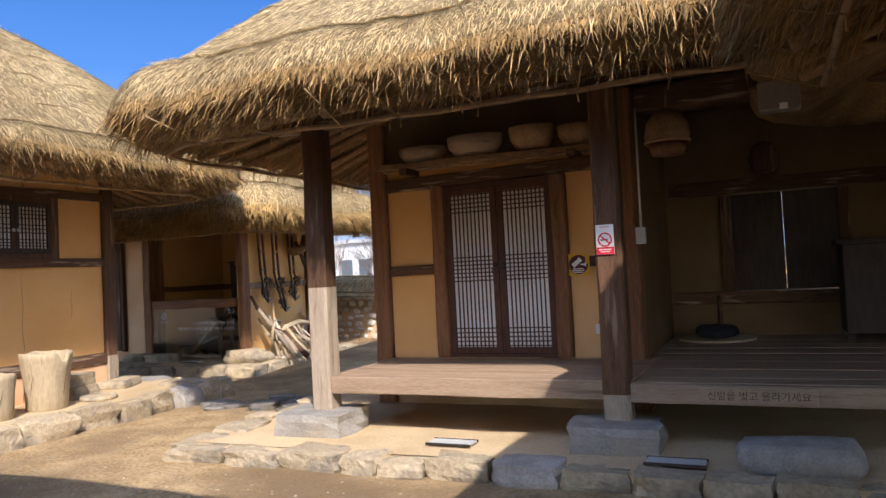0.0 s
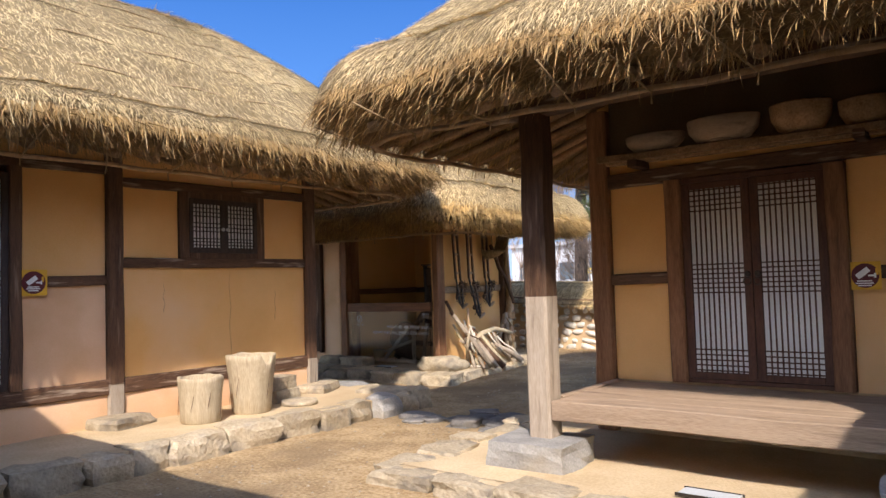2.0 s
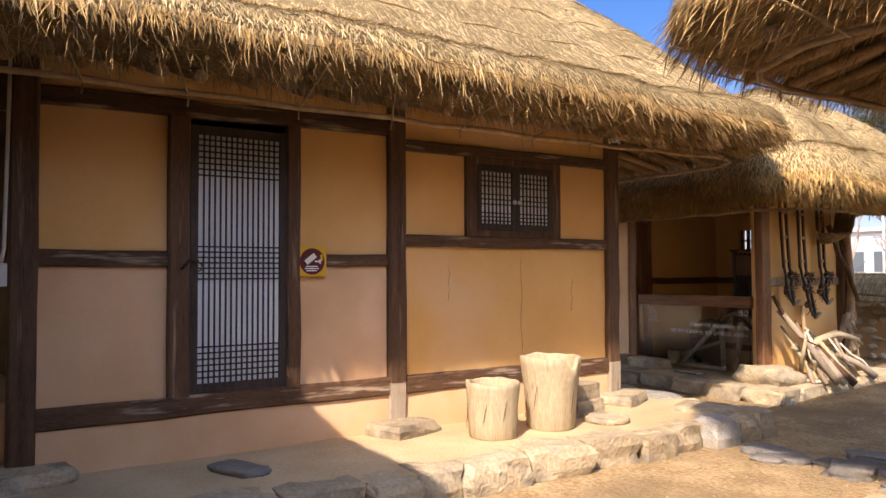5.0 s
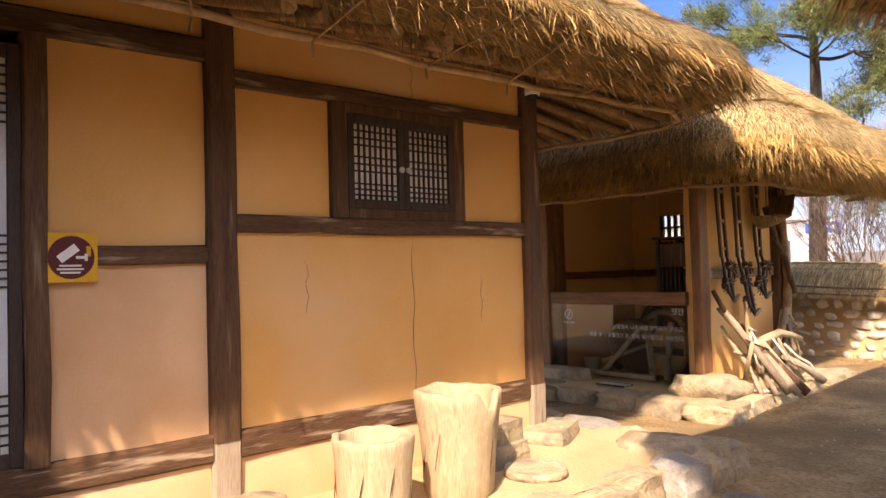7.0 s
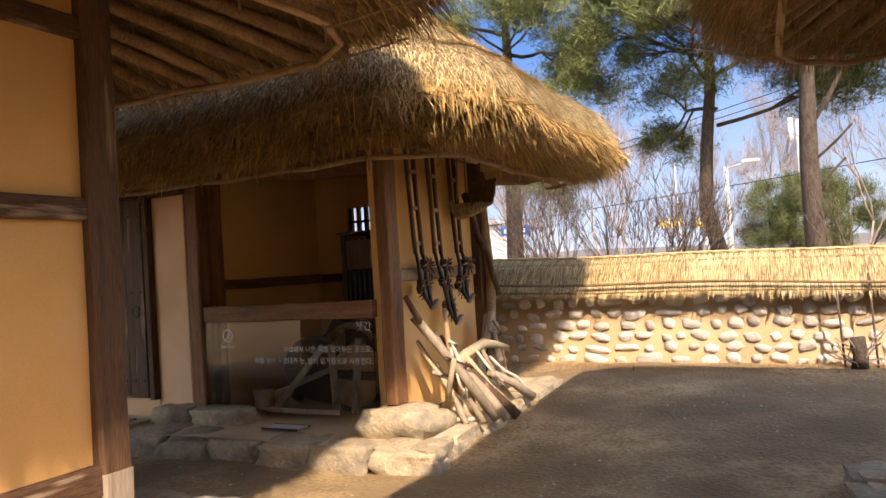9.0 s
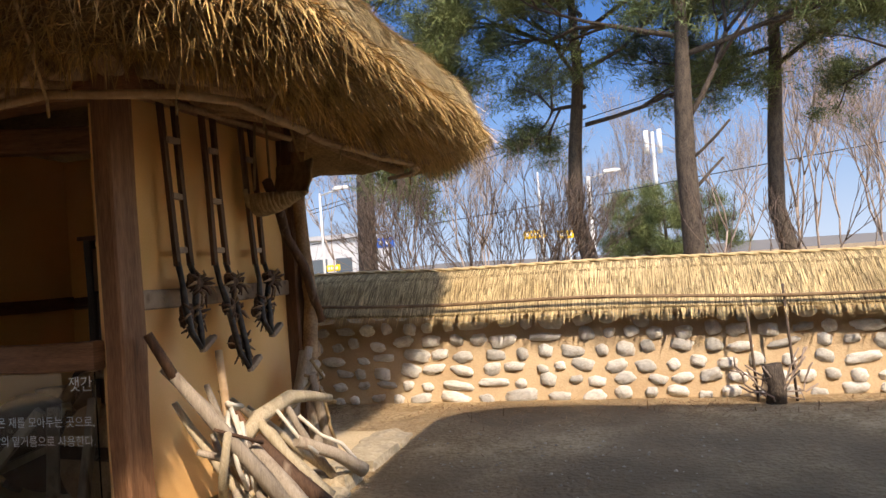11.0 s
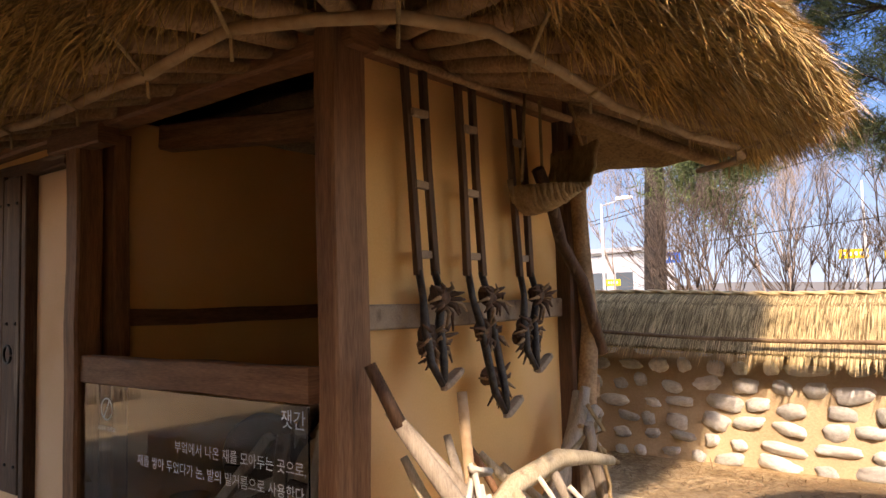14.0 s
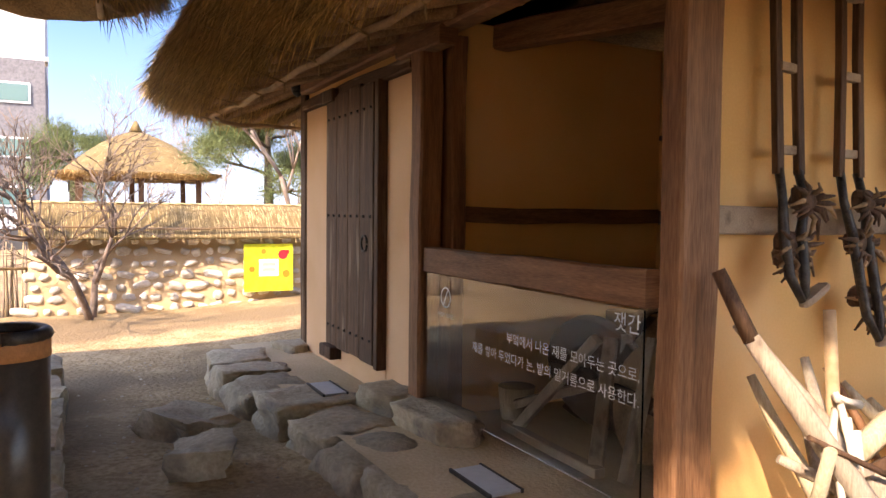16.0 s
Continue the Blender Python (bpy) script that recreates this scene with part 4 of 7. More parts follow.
C_ROOF = Roof(-13.25, -5.80, 8.70, 13.3, 0.95, ((-11.0, 10.9), (-7.9, 10.9)), 2.38, 4.25, 0.66, 3, 0.50)
thatch("roof", shed, C_ROOF, 4000, ((((-13.25, 10.5), (-11.0, 8.70)), 0.8), (((-11.0, 8.70), (-6.6, 8.70)), 1.1), (((-6.6, 8.70), (-6.2, 13.3)), 1.1)), seed=15, fringe=2300, under=1100, under_mat=STRAW_GOLD, label="golden straw thatch with a ragged overhang")
eave_woodwork(shed, C_ROOF, (-13.25, 12.0), (-6.6, 13.3), inset=0.55, reach=1.15, rise=0.30, seed=8)

# ---- stone walls around ----
def stone_wall(name, label, p0, p1, z_lo, h, thick, seed, rows, cell=0.30, front=1):
    """A clay wall set with river stones in courses; front: the side with the stones (1 is to the right of p0->p1)."""
    w = thing(name, label, "wall", kind="structure")
    p0, p1 = Vector((*p0, 0)), Vector((*p1, 0))
    d = p1 - p0
    ax = d.normalized()
    nr = Vector((ax.y, -ax.x, 0)) * front
    rng = random.Random(seed)
    n = int(d.length / 0.4)
    vs, fs = [], []
    for i in range(n + 1):
        c = p0 + d * i / n
        for off in (0.0, -thick):
            for z in (-0.3, z_lo + h):
                v = c + nr * (off + (0.02 * noise.noise(Vector((i * 0.7, off, seed)))))
                vs.append((v.x, v.y, z))
    for i in range(n):
        a, b = i * 4, i * 4 + 4
        fs += [(a, b, b + 1, a + 1), (a + 2, a + 3, b + 3, b + 2), (a + 1, b + 1, b + 3, a + 3)]
    part("mortar_body", fast_mesh(vs, fs), MORTAR, w)
    meshes = [rock_mesh(1, 1, 1, 40 + seed + k, 4, 0.16, 0.20) for k in range(14)]
    for me in meshes:
        for p in me.polygons:
            p.use_smooth = True
    for r in range(rows):
        at = rng.uniform(0, cell)
        zc = z_lo + h * (r + 0.55) / rows
        while at < d.length:
            sw = rng.uniform(0.10, 0.21) if rng.random() < 0.84 else rng.uniform(0.21, 0.32)
            sh = min(rng.uniform(0.075, 0.13), sw * 0.95)
            c = p0 + ax * (at + sw / 2) + nr * -0.018
            me = meshes[rng.randrange(14)]
            if not me.materials:
                me.materials.append(RIVERSTONE)
            ob = new("river_stone", me)
            ob.parent = w
            ang = math.degrees(math.atan2(ax.y, ax.x))
            ob.matrix_basis = pose(c.x, c.y, zc - sh / 2 + rng.uniform(-0.022, 0.022), 0, 0, ang) @ pose(0, 0, 0, 0, rng.uniform(-14, 14), 0) @ Matrix.Diagonal((sw, 0.10, sh, 1))
            at += sw + rng.uniform(0.04, 0.14)
    return w


def wall_thatch(parent, p0, p1, z_edge, z_top, half, seed, dens=2200, crest=0.05, fall=(0.0, 0.0)):
    """A straw coping that hangs over both sides of a wall."""
    p0, p1 = Vector((*p0, 0)), Vector((*p1, 0))
    d = p1 - p0
    ax = d.normalized()
    nr = Vector((ax.y, -ax.x, 0))
    n = max(2, int(d.length / 0.25))
    prof = [(-half * 0.85, -0.02), (-half, 0.02), (-half * 0.9, 0.10), (-half * 0.35, 0.82), (0, 1.0), (half * 0.35, 0.82), (half * 0.9, 0.10), (half, 0.02), (half * 0.85, -0.02)]
    vs, fs = [], []
    m = len(prof)
    def lift(t):
        return crest * noise.noise(Vector((t * 0.55, seed, 0))) + fall[0] + fall[1] * t
    for i in range(n + 1):
        c = p0 + d * i / n
        g = lift(i / n * d.length)
        for o, k in prof:
            v = c + nr * o
            vs.append((v.x, v.y, z_edge + (z_top - z_edge) * k + g))
    for i in range(n):
        for j in range(m - 1):
            a = i * m + j
            fs.append((a, a + m, a + m + 1, a + 1))
        fs.append((i * m, i * m + m - 1, i * m + 2 * m - 1, i * m + m))
    me = fast_mesh(vs, fs)
    for p in me.polygons:
        p.use_smooth = True
    cap = part("straw_coping", me, STRAW_BASE, parent, "straw coping laid over the wall")
    rng = np.random.default_rng(seed)
    N = int(d.length * dens)
    t = rng.random(N) * d.length
    f = rng.random(N)
    side = np.where(rng.random(N) < 0.75, 1.0, -1.0)
    g = np.array([lift(x) for x in np.linspace(0, d.length, 200)])
    gz = np.interp(t, np.linspace(0, d.length, 200), g)
    o = half * (0.02 + 0.9 * f)
    z = z_edge + (z_top - z_edge) * np.interp(o / half, [0, 0.35, 0.9, 1], [1.0, 0.82, 0.10, 0.02]) + gz + 0.004
    A, R = np.array(ax), np.array(nr)
    root = np.array(p0)[None] + A[None] * t[:, None] + R[None] * (o * side)[:, None]
    root[:, 2] = z
    steep = np.interp(o / half, [0, 0.35, 0.9], [0.5, 1.3, 1.6])
    way = R[None] * side[:, None] + np.array([0, 0, -1.0])[None] * steep[:, None] * (z_top - z_edge) / half * 0.75 + A[None] * rng.normal(0, 0.04, N)[:, None] + np.array([0, 0, 0.05])[None]
    nor = np.column_stack([R[0] * side, R[1] * side, np.full(N, 0.8)])
    v, tr = blades(root, way, nor, rng.uniform(0.10, 0.22, N), rng.uniform(0.003, 0.0065, N), rng, 0.05)
    tagged(part("loose_straw", fast_mesh(v, tr), STRAW, cap), kind="stuff")
    m = int(d.length / 0.07)
    for k in (0, math.pi):
        crest_line = [p0 + d * i / m + nr * (0.014 * math.sin(i * 1.3 + k)) + Vector((0, 0, z_top + lift(i / m * d.length) + 0.008 + 0.008 * math.cos(i * 1.3 + k))) for i in range(m + 1)]
        part("crest_braid", tubes_mesh([(crest_line, 0.014)], 5), STRAW_BRAID, cap, "twisted straw braid along the crest")
    return cap


garden = stone_wall("wall_north", "ochre clay garden wall set with pale river stones", (-13.0, 13.86), (6.0, 13.70), 0.12, 0.98, 0.45, 7, 7, front=1)
wall_thatch(garden, (-13.0, 14.08), (6.0, 13.92), 1.02, 1.46, 0.46, 21, fall=(0.17, -0.0245))
lane = stone_wall("wall_west", "old stone wall in yellow clay under straw coping", (-16.6, 13.5), (-16.6, 7.6), -0.1, 1.15, 0.5, 8, 7, front=-1)
wall_thatch(lane, (-16.85, 13.5), (-16.85, 7.5), 1.0, 1.5, 0.5, 22, 1300)


# ---- writing and flat shapes ----
def lettering(body, size, align="CENTER"):
    cu = bpy.data.curves.new("lettering", "FONT")
    cu.body, cu.size, cu.align_x, cu.resolution_u = body, size, align, 2
    ob = bpy.data.objects.new("lettering", cu)
    scene.collection.objects.link(ob)
    me = bpy.data.meshes.new_from_object(ob.evaluated_get(bpy.context.evaluated_depsgraph_get()))
    bpy.data.objects.remove(ob)
    me.materials.clear()
    return me


def disc(r, n=28, z=0.0, inner=0.0, depth=0.002):
    """A flat disc or ring in the xy plane, with a little depth."""
    vs, fs = [], []
    for i in range(n):
        a = 2 * math.pi * i / n
        c, s = math.cos(a), math.sin(a)
        vs += [(c * r, s * r, z), (c * r, s * r, z + depth), (c * inner, s * inner, z), (c * inner, s * inner, z + depth)]
    for i in range(n):
        a, b = 4 * i, 4 * ((i + 1) % n)
        fs += [(a, b, b + 1, a + 1), (a + 1, b + 1, b + 3, a + 3), (a + 2, a, b, b + 2)]
        if inner:
            fs.append((a + 3, b + 3, b + 2, a + 2))
    me = bpy.data.meshes.new("mesh")
    me.from_pydata(vs, [], fs)
    me.update()
    return me


def slab(w, h, d=0.002, z=0.0, x=0.0, y=0.0):
    return mesh_of(box(bmesh.new(), x - w / 2, x + w / 2, y - h / 2, y + h / 2, z, z + d))


WHITE = plain("white_print", (0.78, 0.78, 0.77), 0.55)
RED = plain("red_print", (0.62, 0.03, 0.05), 0.5)
PINK = plain("pink_label", (0.72, 0.38, 0.40), 0.6)
YELLOW = plain("yellow_sign", (0.72, 0.40, 0.03), 0.5)
MAROON = plain("maroon_print", (0.10, 0.012, 0.015), 0.5)
BLACK = plain("black_plastic", (0.02, 0.02, 0.02), 0.4)
REDPAINT = plain("red_enamel", (0.55, 0.012, 0.015), 0.3)
LIME = material("lime_green_print", (0.45, 0.58, 0.03), (0.80, 0.76, 0.06), 6, 0.5, 0.0, 20)
GREYPLATE = plain("zinc_grate", (0.50, 0.53, 0.54), 0.55, 0.0)


def camera_sign(label, m, half=0.12, square=True):
    """The yellow camera notice with a dark disc."""
    s = thing("camera_sign", label, "sign")
    s.matrix_basis = m
    part("board", slab(2 * half, 2 * half, 0.004), YELLOW, s)
    part("disc", disc(half * 0.88, z=0.004), MAROON, s, "dark maroon disc")
    ob = part("camera_symbol", slab(0.10, 0.042, 0.002, 0.0065), WHITE, s, "white camera shape")
    ob.matrix_basis = pose(-0.015, 0.02, 0, 0, 0, 38)
    part("camera_bracket", slab(0.05, 0.014, 0.002, 0.0065, 0.045, 0.0), WHITE, s)
    part("camera_bracket", slab(0.014, 0.035, 0.002, 0.0065, 0.066, 0.0), WHITE, s)
    part("side_writing", slab(0.02, 0.05, 0.0015, 0.0065, 0.078, 0.03), YELLOW, s)
    for i, w in enumerate((0.10, 0.12, 0.09)):
        part("writing_line", slab(w, 0.009, 0.0015, 0.0065, -0.005, -0.040 - 0.017 * i), WHITE, s)
    return s


camera_sign("square yellow camera notice fixed to the clay wall", pose(-7.045, 3.79, 1.645, 90, 0, 90))
camera_sign("square yellow camera notice beside the lattice doors", pose(-0.795, 7.112, 1.49, 90, 0, 0), 0.105)

ns = thing("no_smoking_sign", "white and red no-smoking notice on the porch post", "sign")
ns.matrix_basis = pose(-0.25, 5.762, 1.665, 90, 0, -1)
part("sheet", slab(0.135, 0.225, 0.003), WHITE, ns)
part("red_band", slab(0.133, 0.055, 0.002, 0.003, 0, -0.083), RED, ns, "red band")
part("ring", disc(0.054, 28, 0.003, 0.043), RED, ns, "red ring")
ob = part("slash", slab(0.10, 0.011, 0.002, 0.003), RED, ns)
ob.matrix_basis = pose(0, 0, 0.001, 0, 0, -42)
part("cigarette", slab(0.055, 0.010, 0.0015, 0.003, -0.005, -0.002), BLACK, ns)
for k, w in enumerate((0.09, 0.07)):
    part("writing_line", slab(w, 0.007, 0.001, 0.0055, 0, -0.075 - 0.016 * k), WHITE, ns)
part("writing_line", slab(0.07, 0.005, 0.001, 0.003, 0, 0.095), RED, ns)

exl = thing("extinguisher_label", "small pink wall label above the fire extinguisher", "label")
exl.matrix_basis = pose(-0.52, 7.115, 1.49, 90, 0, 0)
part("sheet", slab(0.13, 0.11, 0.003), PINK, exl)
ob = part("writing", lettering("소화기", 0.042), MAROON, exl)
ob.location = (0, 0.012, 0.0045)
part("writing_line", slab(0.09, 0.010, 0.001, 0.0032, 0, -0.028), MAROON, exl)

# ---- fire extinguisher on the porch floor ----
ext = thing("fire_extinguisher", "red fire extinguisher standing on the porch boards", "extinguisher", at=(-0.50, 6.95, 0.597))
part("stand", tubes_mesh([([(0, 0, 0), (0, 0, 0.045)], [0.095, 0.085])], 16), plain("pink_stand", (0.50, 0.12, 0.16)), ext, "faded pink plastic stand")
part("cylinder", tubes_mesh([([(0, 0, 0.03), (0, 0, 0.05), (0, 0, 0.30), (0, 0, 0.35), (0, 0, 0.375)], [0.06, 0.068, 0.068, 0.052, 0.025])], 20), REDPAINT, ext)
part("valve", tubes_mesh([([(0, 0, 0.37), (0, 0, 0.41)], 0.016)], 10), IRON, ext)
part("lever", tubes_mesh([([(-0.02, 0, 0.405), (0.02, 0, 0.43), (0.09, 0, 0.425)], 0.009), ([(0.0, 0, 0.40), (0.08, 0, 0.395)], 0.008)], 6), BLACK, ext)
part("hose", tubes_mesh([([(-0.015, 0, 0.40), (-0.06, 0, 0.41), (-0.088, 0, 0.36), (-0.082, 0, 0.22), (-0.075, 0, 0.12)], 0.010)], 8), BLACK, ext)
ob = part("tag", slab(0.06, 0.09, 0.001), WHITE, ext, "white paper tag")
ob.matrix_basis = pose(-0.085, -0.05, 0.30, 90, 0, 12)
part("body_label", tubes_mesh([([(0, 0, 0.14), (0, 0, 0.24)], 0.0688)], 20), plain("label_print", (0.60, 0.10, 0.08)), ext)

# ---- shelf with hollowed wooden bowls over the door ----
shelf = thing("wall_shelf", "pole shelf on brackets above the lattice doors", "shelf")
timber("front_pole", shelf, LOGWOOD, (-2.85, 6.93, 2.60), (-0.46, 6.93, 2.57), 0.06, 0.06)
timber("back_pole", shelf, LOGWOOD, (-2.85, 7.12, 2.60), (-0.46, 7.12, 2.57), 0.06, 0.06)
for x in (-2.5, -0.75):
    timber("bracket", shelf, TIMBER_H, (x, 6.86, 2.53), (x, 7.2, 2.53), 0.08, 0.07)


def wooden_bowl(x, y, z, lx, ly, h, mat, label):
    b = thing("wooden_bowl", label, "bowl", "bowls on the shelf", at=(x, y, z))
    vs, fs = [], []
    rings = [(0.45, 0.0), (0.75, 0.14), (0.95, 0.5), (1.0, 0.95), (0.97, 1.0), (0.88, 0.97), (0.82, 0.55), (0.5, 0.2), (0.0, 0.16)]
    n = 24
    for r, k in rings:
        for i in range(n):
            a = 2 * math.pi * i / n
            w = 1 + 0.05 * noise.noise(Vector((math.cos(a) * 2, math.sin(a) * 2, x)))
            vs.append((math.cos(a) * r * lx / 2 * w, math.sin(a) * r * ly / 2 * w, k * h))
    for q in range(len(rings) - 1):
        for i in range(n):
            fs.append((q * n + i, q * n + (i + 1) % n, (q + 1) * n + (i + 1) % n, (q + 1) * n + i))
    me = fast_mesh(vs, fs)
    for p in me.polygons:
        p.use_smooth = True
    part("shell", me, mat, b)
    part("foot", tubes_mesh([([(0, 0, -0.001), (0, 0, 0.02)], [lx * 0.2, lx * 0.22])], 14), mat, b)


wooden_bowl(-2.34, 7.02, 2.632, 0.54, 0.34, 0.14, GREYBOARD, "long pale hollowed wooden bowl on the shelf")
wooden_bowl(-1.75, 7.01, 2.625, 0.60, 0.36, 0.20, GREYBOARD, "wide pale hollowed wooden bowl on the shelf")
wooden_bowl(-1.16, 7.02, 2.615, 0.46, 0.34, 0.23, LOGWOOD, "deep dark wooden bowl on the shelf")
wooden_bowl(-0.70, 7.03, 2.605, 0.40, 0.32, 0.20, LOGWOOD, "brown wooden bowl at the shelf end")

# ---- in the open hall ----
bask = thing("hanging_basket", "round dark woven basket hung under the hall beam", "basket", at=(0.14, 6.62, 2.48))
part("dome", tubes_mesh([([(0, 0, 0.0), (0, 0, 0.06), (0, 0, 0.16), (0, 0, 0.24), (0, 0, 0.28)], [0.175, 0.185, 0.17, 0.11, 0.03])], 20), LOGWOOD, bask)
part("rim", tubes_mesh([([(0.178 * math.cos(a), 0.178 * math.sin(a), 0.0) for a in [i * 2 * math.pi / 20 for i in range(21)]], 0.014)], 6), POLEWOOD, bask, "pale split-wood rim")
part("cord", tubes_mesh([([(0, 0, 0.27), (0, 0.1, 0.48)], 0.008)], 5), ROPE, bask)
part("stack_below", tubes_mesh([([(0, 0, -0.11), (0, 0, -0.02)], [0.13, 0.16])], 18), REDWOOD, bask)
pot = thing("sitting_cushion", "dark round cushion lying on a pale round mat", "cushion", at=(0.28, 8.85, 0.59))
part("pad", rock_mesh(0.42, 0.40, 0.14, 3, 3, 0.2, 0.05), plain("navy_cloth", (0.02, 0.022, 0.03), 0.9), pot)
pot.children[0].location.z = 0.025
part("mat", tubes_mesh([([(0, 0, -0.001), (0, 0, 0.022)], [0.40, 0.40])], 32), PALEWOOD, pot, "pale woven mat")
stick = thing("wooden_mallet", "dark wooden mallet leaning behind the cushion", "mallet")
part("handle", tubes_mesh([([(0.30, 9.12, 0.60), (0.30, 9.26, 1.05)], [0.03, 0.022])], 8), TIMBER, stick)
chest = thing("storage_chest", "tall dark wooden chest standing in the hall", "chest")
boxpart("body", chest, DARKLEAF, 1.52, 2.6, 8.55, 9.2, 0.66, 1.56, 0.012)
boxpart("top", chest, DARKLEAF, 1.47, 2.65, 8.5, 9.25, 1.562, 1.61, 0.008)
for x in (1.56, 2.54):
    for y in (8.6, 9.15):
        boxpart("leg", chest, DARKLEAF, x - 0.035, x + 0.035, y - 0.035, y + 0.035, 0.588, 0.658, 0.004)
alarm = thing("alarm_box", "grey alarm box under the eave, darkened for the shade there", "alarm box")
# case grey is darkened to include the eave's shade
boxpart("case", alarm, plain("shaded_box_grey", (0.20, 0.19, 0.17), 0.6), 0.86, 1.12, 5.66, 5.80, 2.46, 2.66, 0.01)
boxpart("lens", alarm, WHITE, 0.99, 1.04, 5.64, 5.658, 2.46, 2.50, 0.003)
boxpart("mounting_plate", alarm, TIMBER, 0.80, 1.18, 5.80, 5.90, 2.66, 2.86, 0.006)
gourd = thing("dried_gourd", "dark dried gourd hung on the hall wall", "gourd")
part("shell", rock_mesh(0.26, 0.16, 0.34, 5, 3, 0.1, 0.06), TIMBER, gourd)
gourd.children[0].location = (0.86, 9.27, 2.42)
conduit = thing("electric_conduit", "grey conduit and switch box on the hall post", "conduit")
tube("pipe", conduit, STEEL, [(-0.19, 7.08, 1.80), (-0.185, 7.08, 2.9)], 0.011, 8)
boxpart("switch_box", conduit, STEEL, -0.235, -0.15, 7.03, 7.10, 1.65, 1.80, 0.006)
conduit2 = thing("electric_conduit", "white conduit and junction box beside the kitchen opening", "conduit")
tube("pipe", conduit2, STEEL, [(-7.03, 1.665, 1.62), (-7.03, 1.68, 1.72), (-7.03, 1.70, 3.05)], 0.012, 8)
boxpart("junction_box", conduit2, STEEL, -7.07, -6.995, 1.60, 1.70, 1.47, 1.62, 0.006)
notice = thing("carved_notice", "weathered board carved with a short request on the porch edge", "sign")
boxpart("board", notice, GREYBOARD, 0.36, 1.12, 5.765, 5.788, 0.452, 0.575, 0.004)
ob = part("writing", lettering("신발을 벗고 올라가세요", 0.068), TIMBER, notice, "dark carved letters")
ob.matrix_basis = pose(0.74, 5.763, 0.49, 90, 0, 0)
for x, z, lab in ((-7.0, 2.98, "white dome camera on the house corner post"),):
    dome = thing("dome_camera", lab, "camera", at=(-7.0, 7.14, 2.90))
    part("housing", tubes_mesh([([(0, 0, 0.0), (0, 0, 0.05), (0, 0, 0.06)], [0.06, 0.065, 0.03])], 16), WHITE, dome)
    part("dome", tubes_mesh([([(0, 0, 0.0), (0, 0, -0.025), (0, 0, -0.045)], [0.048, 0.038, 0.01])], 14), BLACK, dome, "dark glossy dome")
dome2 = thing("dome_camera", "black dome camera under the shed eave", "camera", at=(-11.86, 9.93, 2.52))
part("housing", tubes_mesh([([(0, 0, 0.0), (0, 0, 0.05)], [0.055, 0.06])], 14), BLACK, dome2)
part("dome", tubes_mesh([([(0, 0, 0.0), (0, 0, -0.03), (0, 0, -0.05)], [0.05, 0.04, 0.01])], 14), BLACK, dome2)

# ---- wooden mortars ----
def mortar(x, y, r, h, label, notch, seed, taper=0.0):
    m = thing("wooden_mortar", label, "mortar", "wooden mortars", at=(x, y, 0.205))
    n = 30
    prof = [(0.84, 0.0), (0.90, 0.04), (0.90, 0.3), (0.93, 0.6), (1.0, 0.9), (1.0, 0.985), (0.96, 1.0), (0.86, 1.0), (0.82, 0.97), (0.74, 0.72), (0.45, 0.55), (0.0, 0.52)]
    vs, fs = [], []
    for q, (k, z) in enumerate(prof):
        for i in range(n):
            a = 2 * math.pi * i / n
            w = 1 + 0.035 * noise.noise(Vector((math.cos(a) * 1.5, math.sin(a) * 1.5, seed + z))) + 0.012 * math.sin(a * 11 + seed)
            zz = z * h + 0.02 * noise.noise(Vector((math.cos(a) * 2, math.sin(a) * 2, seed))) * (z > 0.8)
            if notch and 0.8 < z and abs((a - notch + math.pi) % (2 * math.pi) - math.pi) < 0.16:
                zz -= 0.10
            w *= 1 - taper * (1 - z)
            vs.append((math.cos(a) * k * r * w, math.sin(a) * k * r * w, zz))
    for q in range(len(prof) - 1):
        for i in range(n):
            fs.append((q * n + i, q * n + (i + 1) % n, (q + 1) * n + (i + 1) % n, (q + 1) * n + i))
    me = fast_mesh(vs, fs)
    for p in me.polygons:
        p.use_smooth = True
    part("trunk", me, PALEWOOD, m)
    rng = random.Random(seed)
    for i in range(7):
        a = rng.uniform(0, 6.28)
        z0 = rng.uniform(0.05, 0.35) * h
        pts = [(math.cos(a + 0.05 * j) * r * 0.975, math.sin(a + 0.05 * j) * r * 0.975, z0 + j * 0.12 * h) for j in range(4)]
        part("crack", tubes_mesh([(pts, [0.001, 0.0035, 0.003, 0.001])], 5), TIMBER, m)


mortar(-6.45, 5.14, 0.225, 0.45, "short bleached hollow-log mortar on the platform", 0, 2)
mortar(-6.45, 5.76, 0.265, 0.62, "tall bleached hollow-log mortar with a notched rim", 0.15, 6, 0.14)
for x, y, z, sx, sy, sz, s in ((-6.78, 6.38, 0.20, 0.34, 0.40, 0.15, 4), (-6.80, 6.36, 0.345, 0.30, 0.42, 0.15, 8)):
    stone("stone_block", None, TANSTONE, x, y, z, sx, sy, sz, s, 8, 0.92, 0.04)
for o in [o for o in scene.objects if o.name.startswith("stone_block")]:
    tagged(o, "squared tan stone block stacked behind the mortar", "stone", "stacked stone blocks")
ob = part("millstone_slab", tubes_mesh([([(-6.38, 6.36, 0.205), (-6.38, 6.36, 0.255)], [0.21, 0.20])], 22, 0.02), TANSTONE)
tagged(ob, "thin round stone slab lying on the platform", "stone slab")

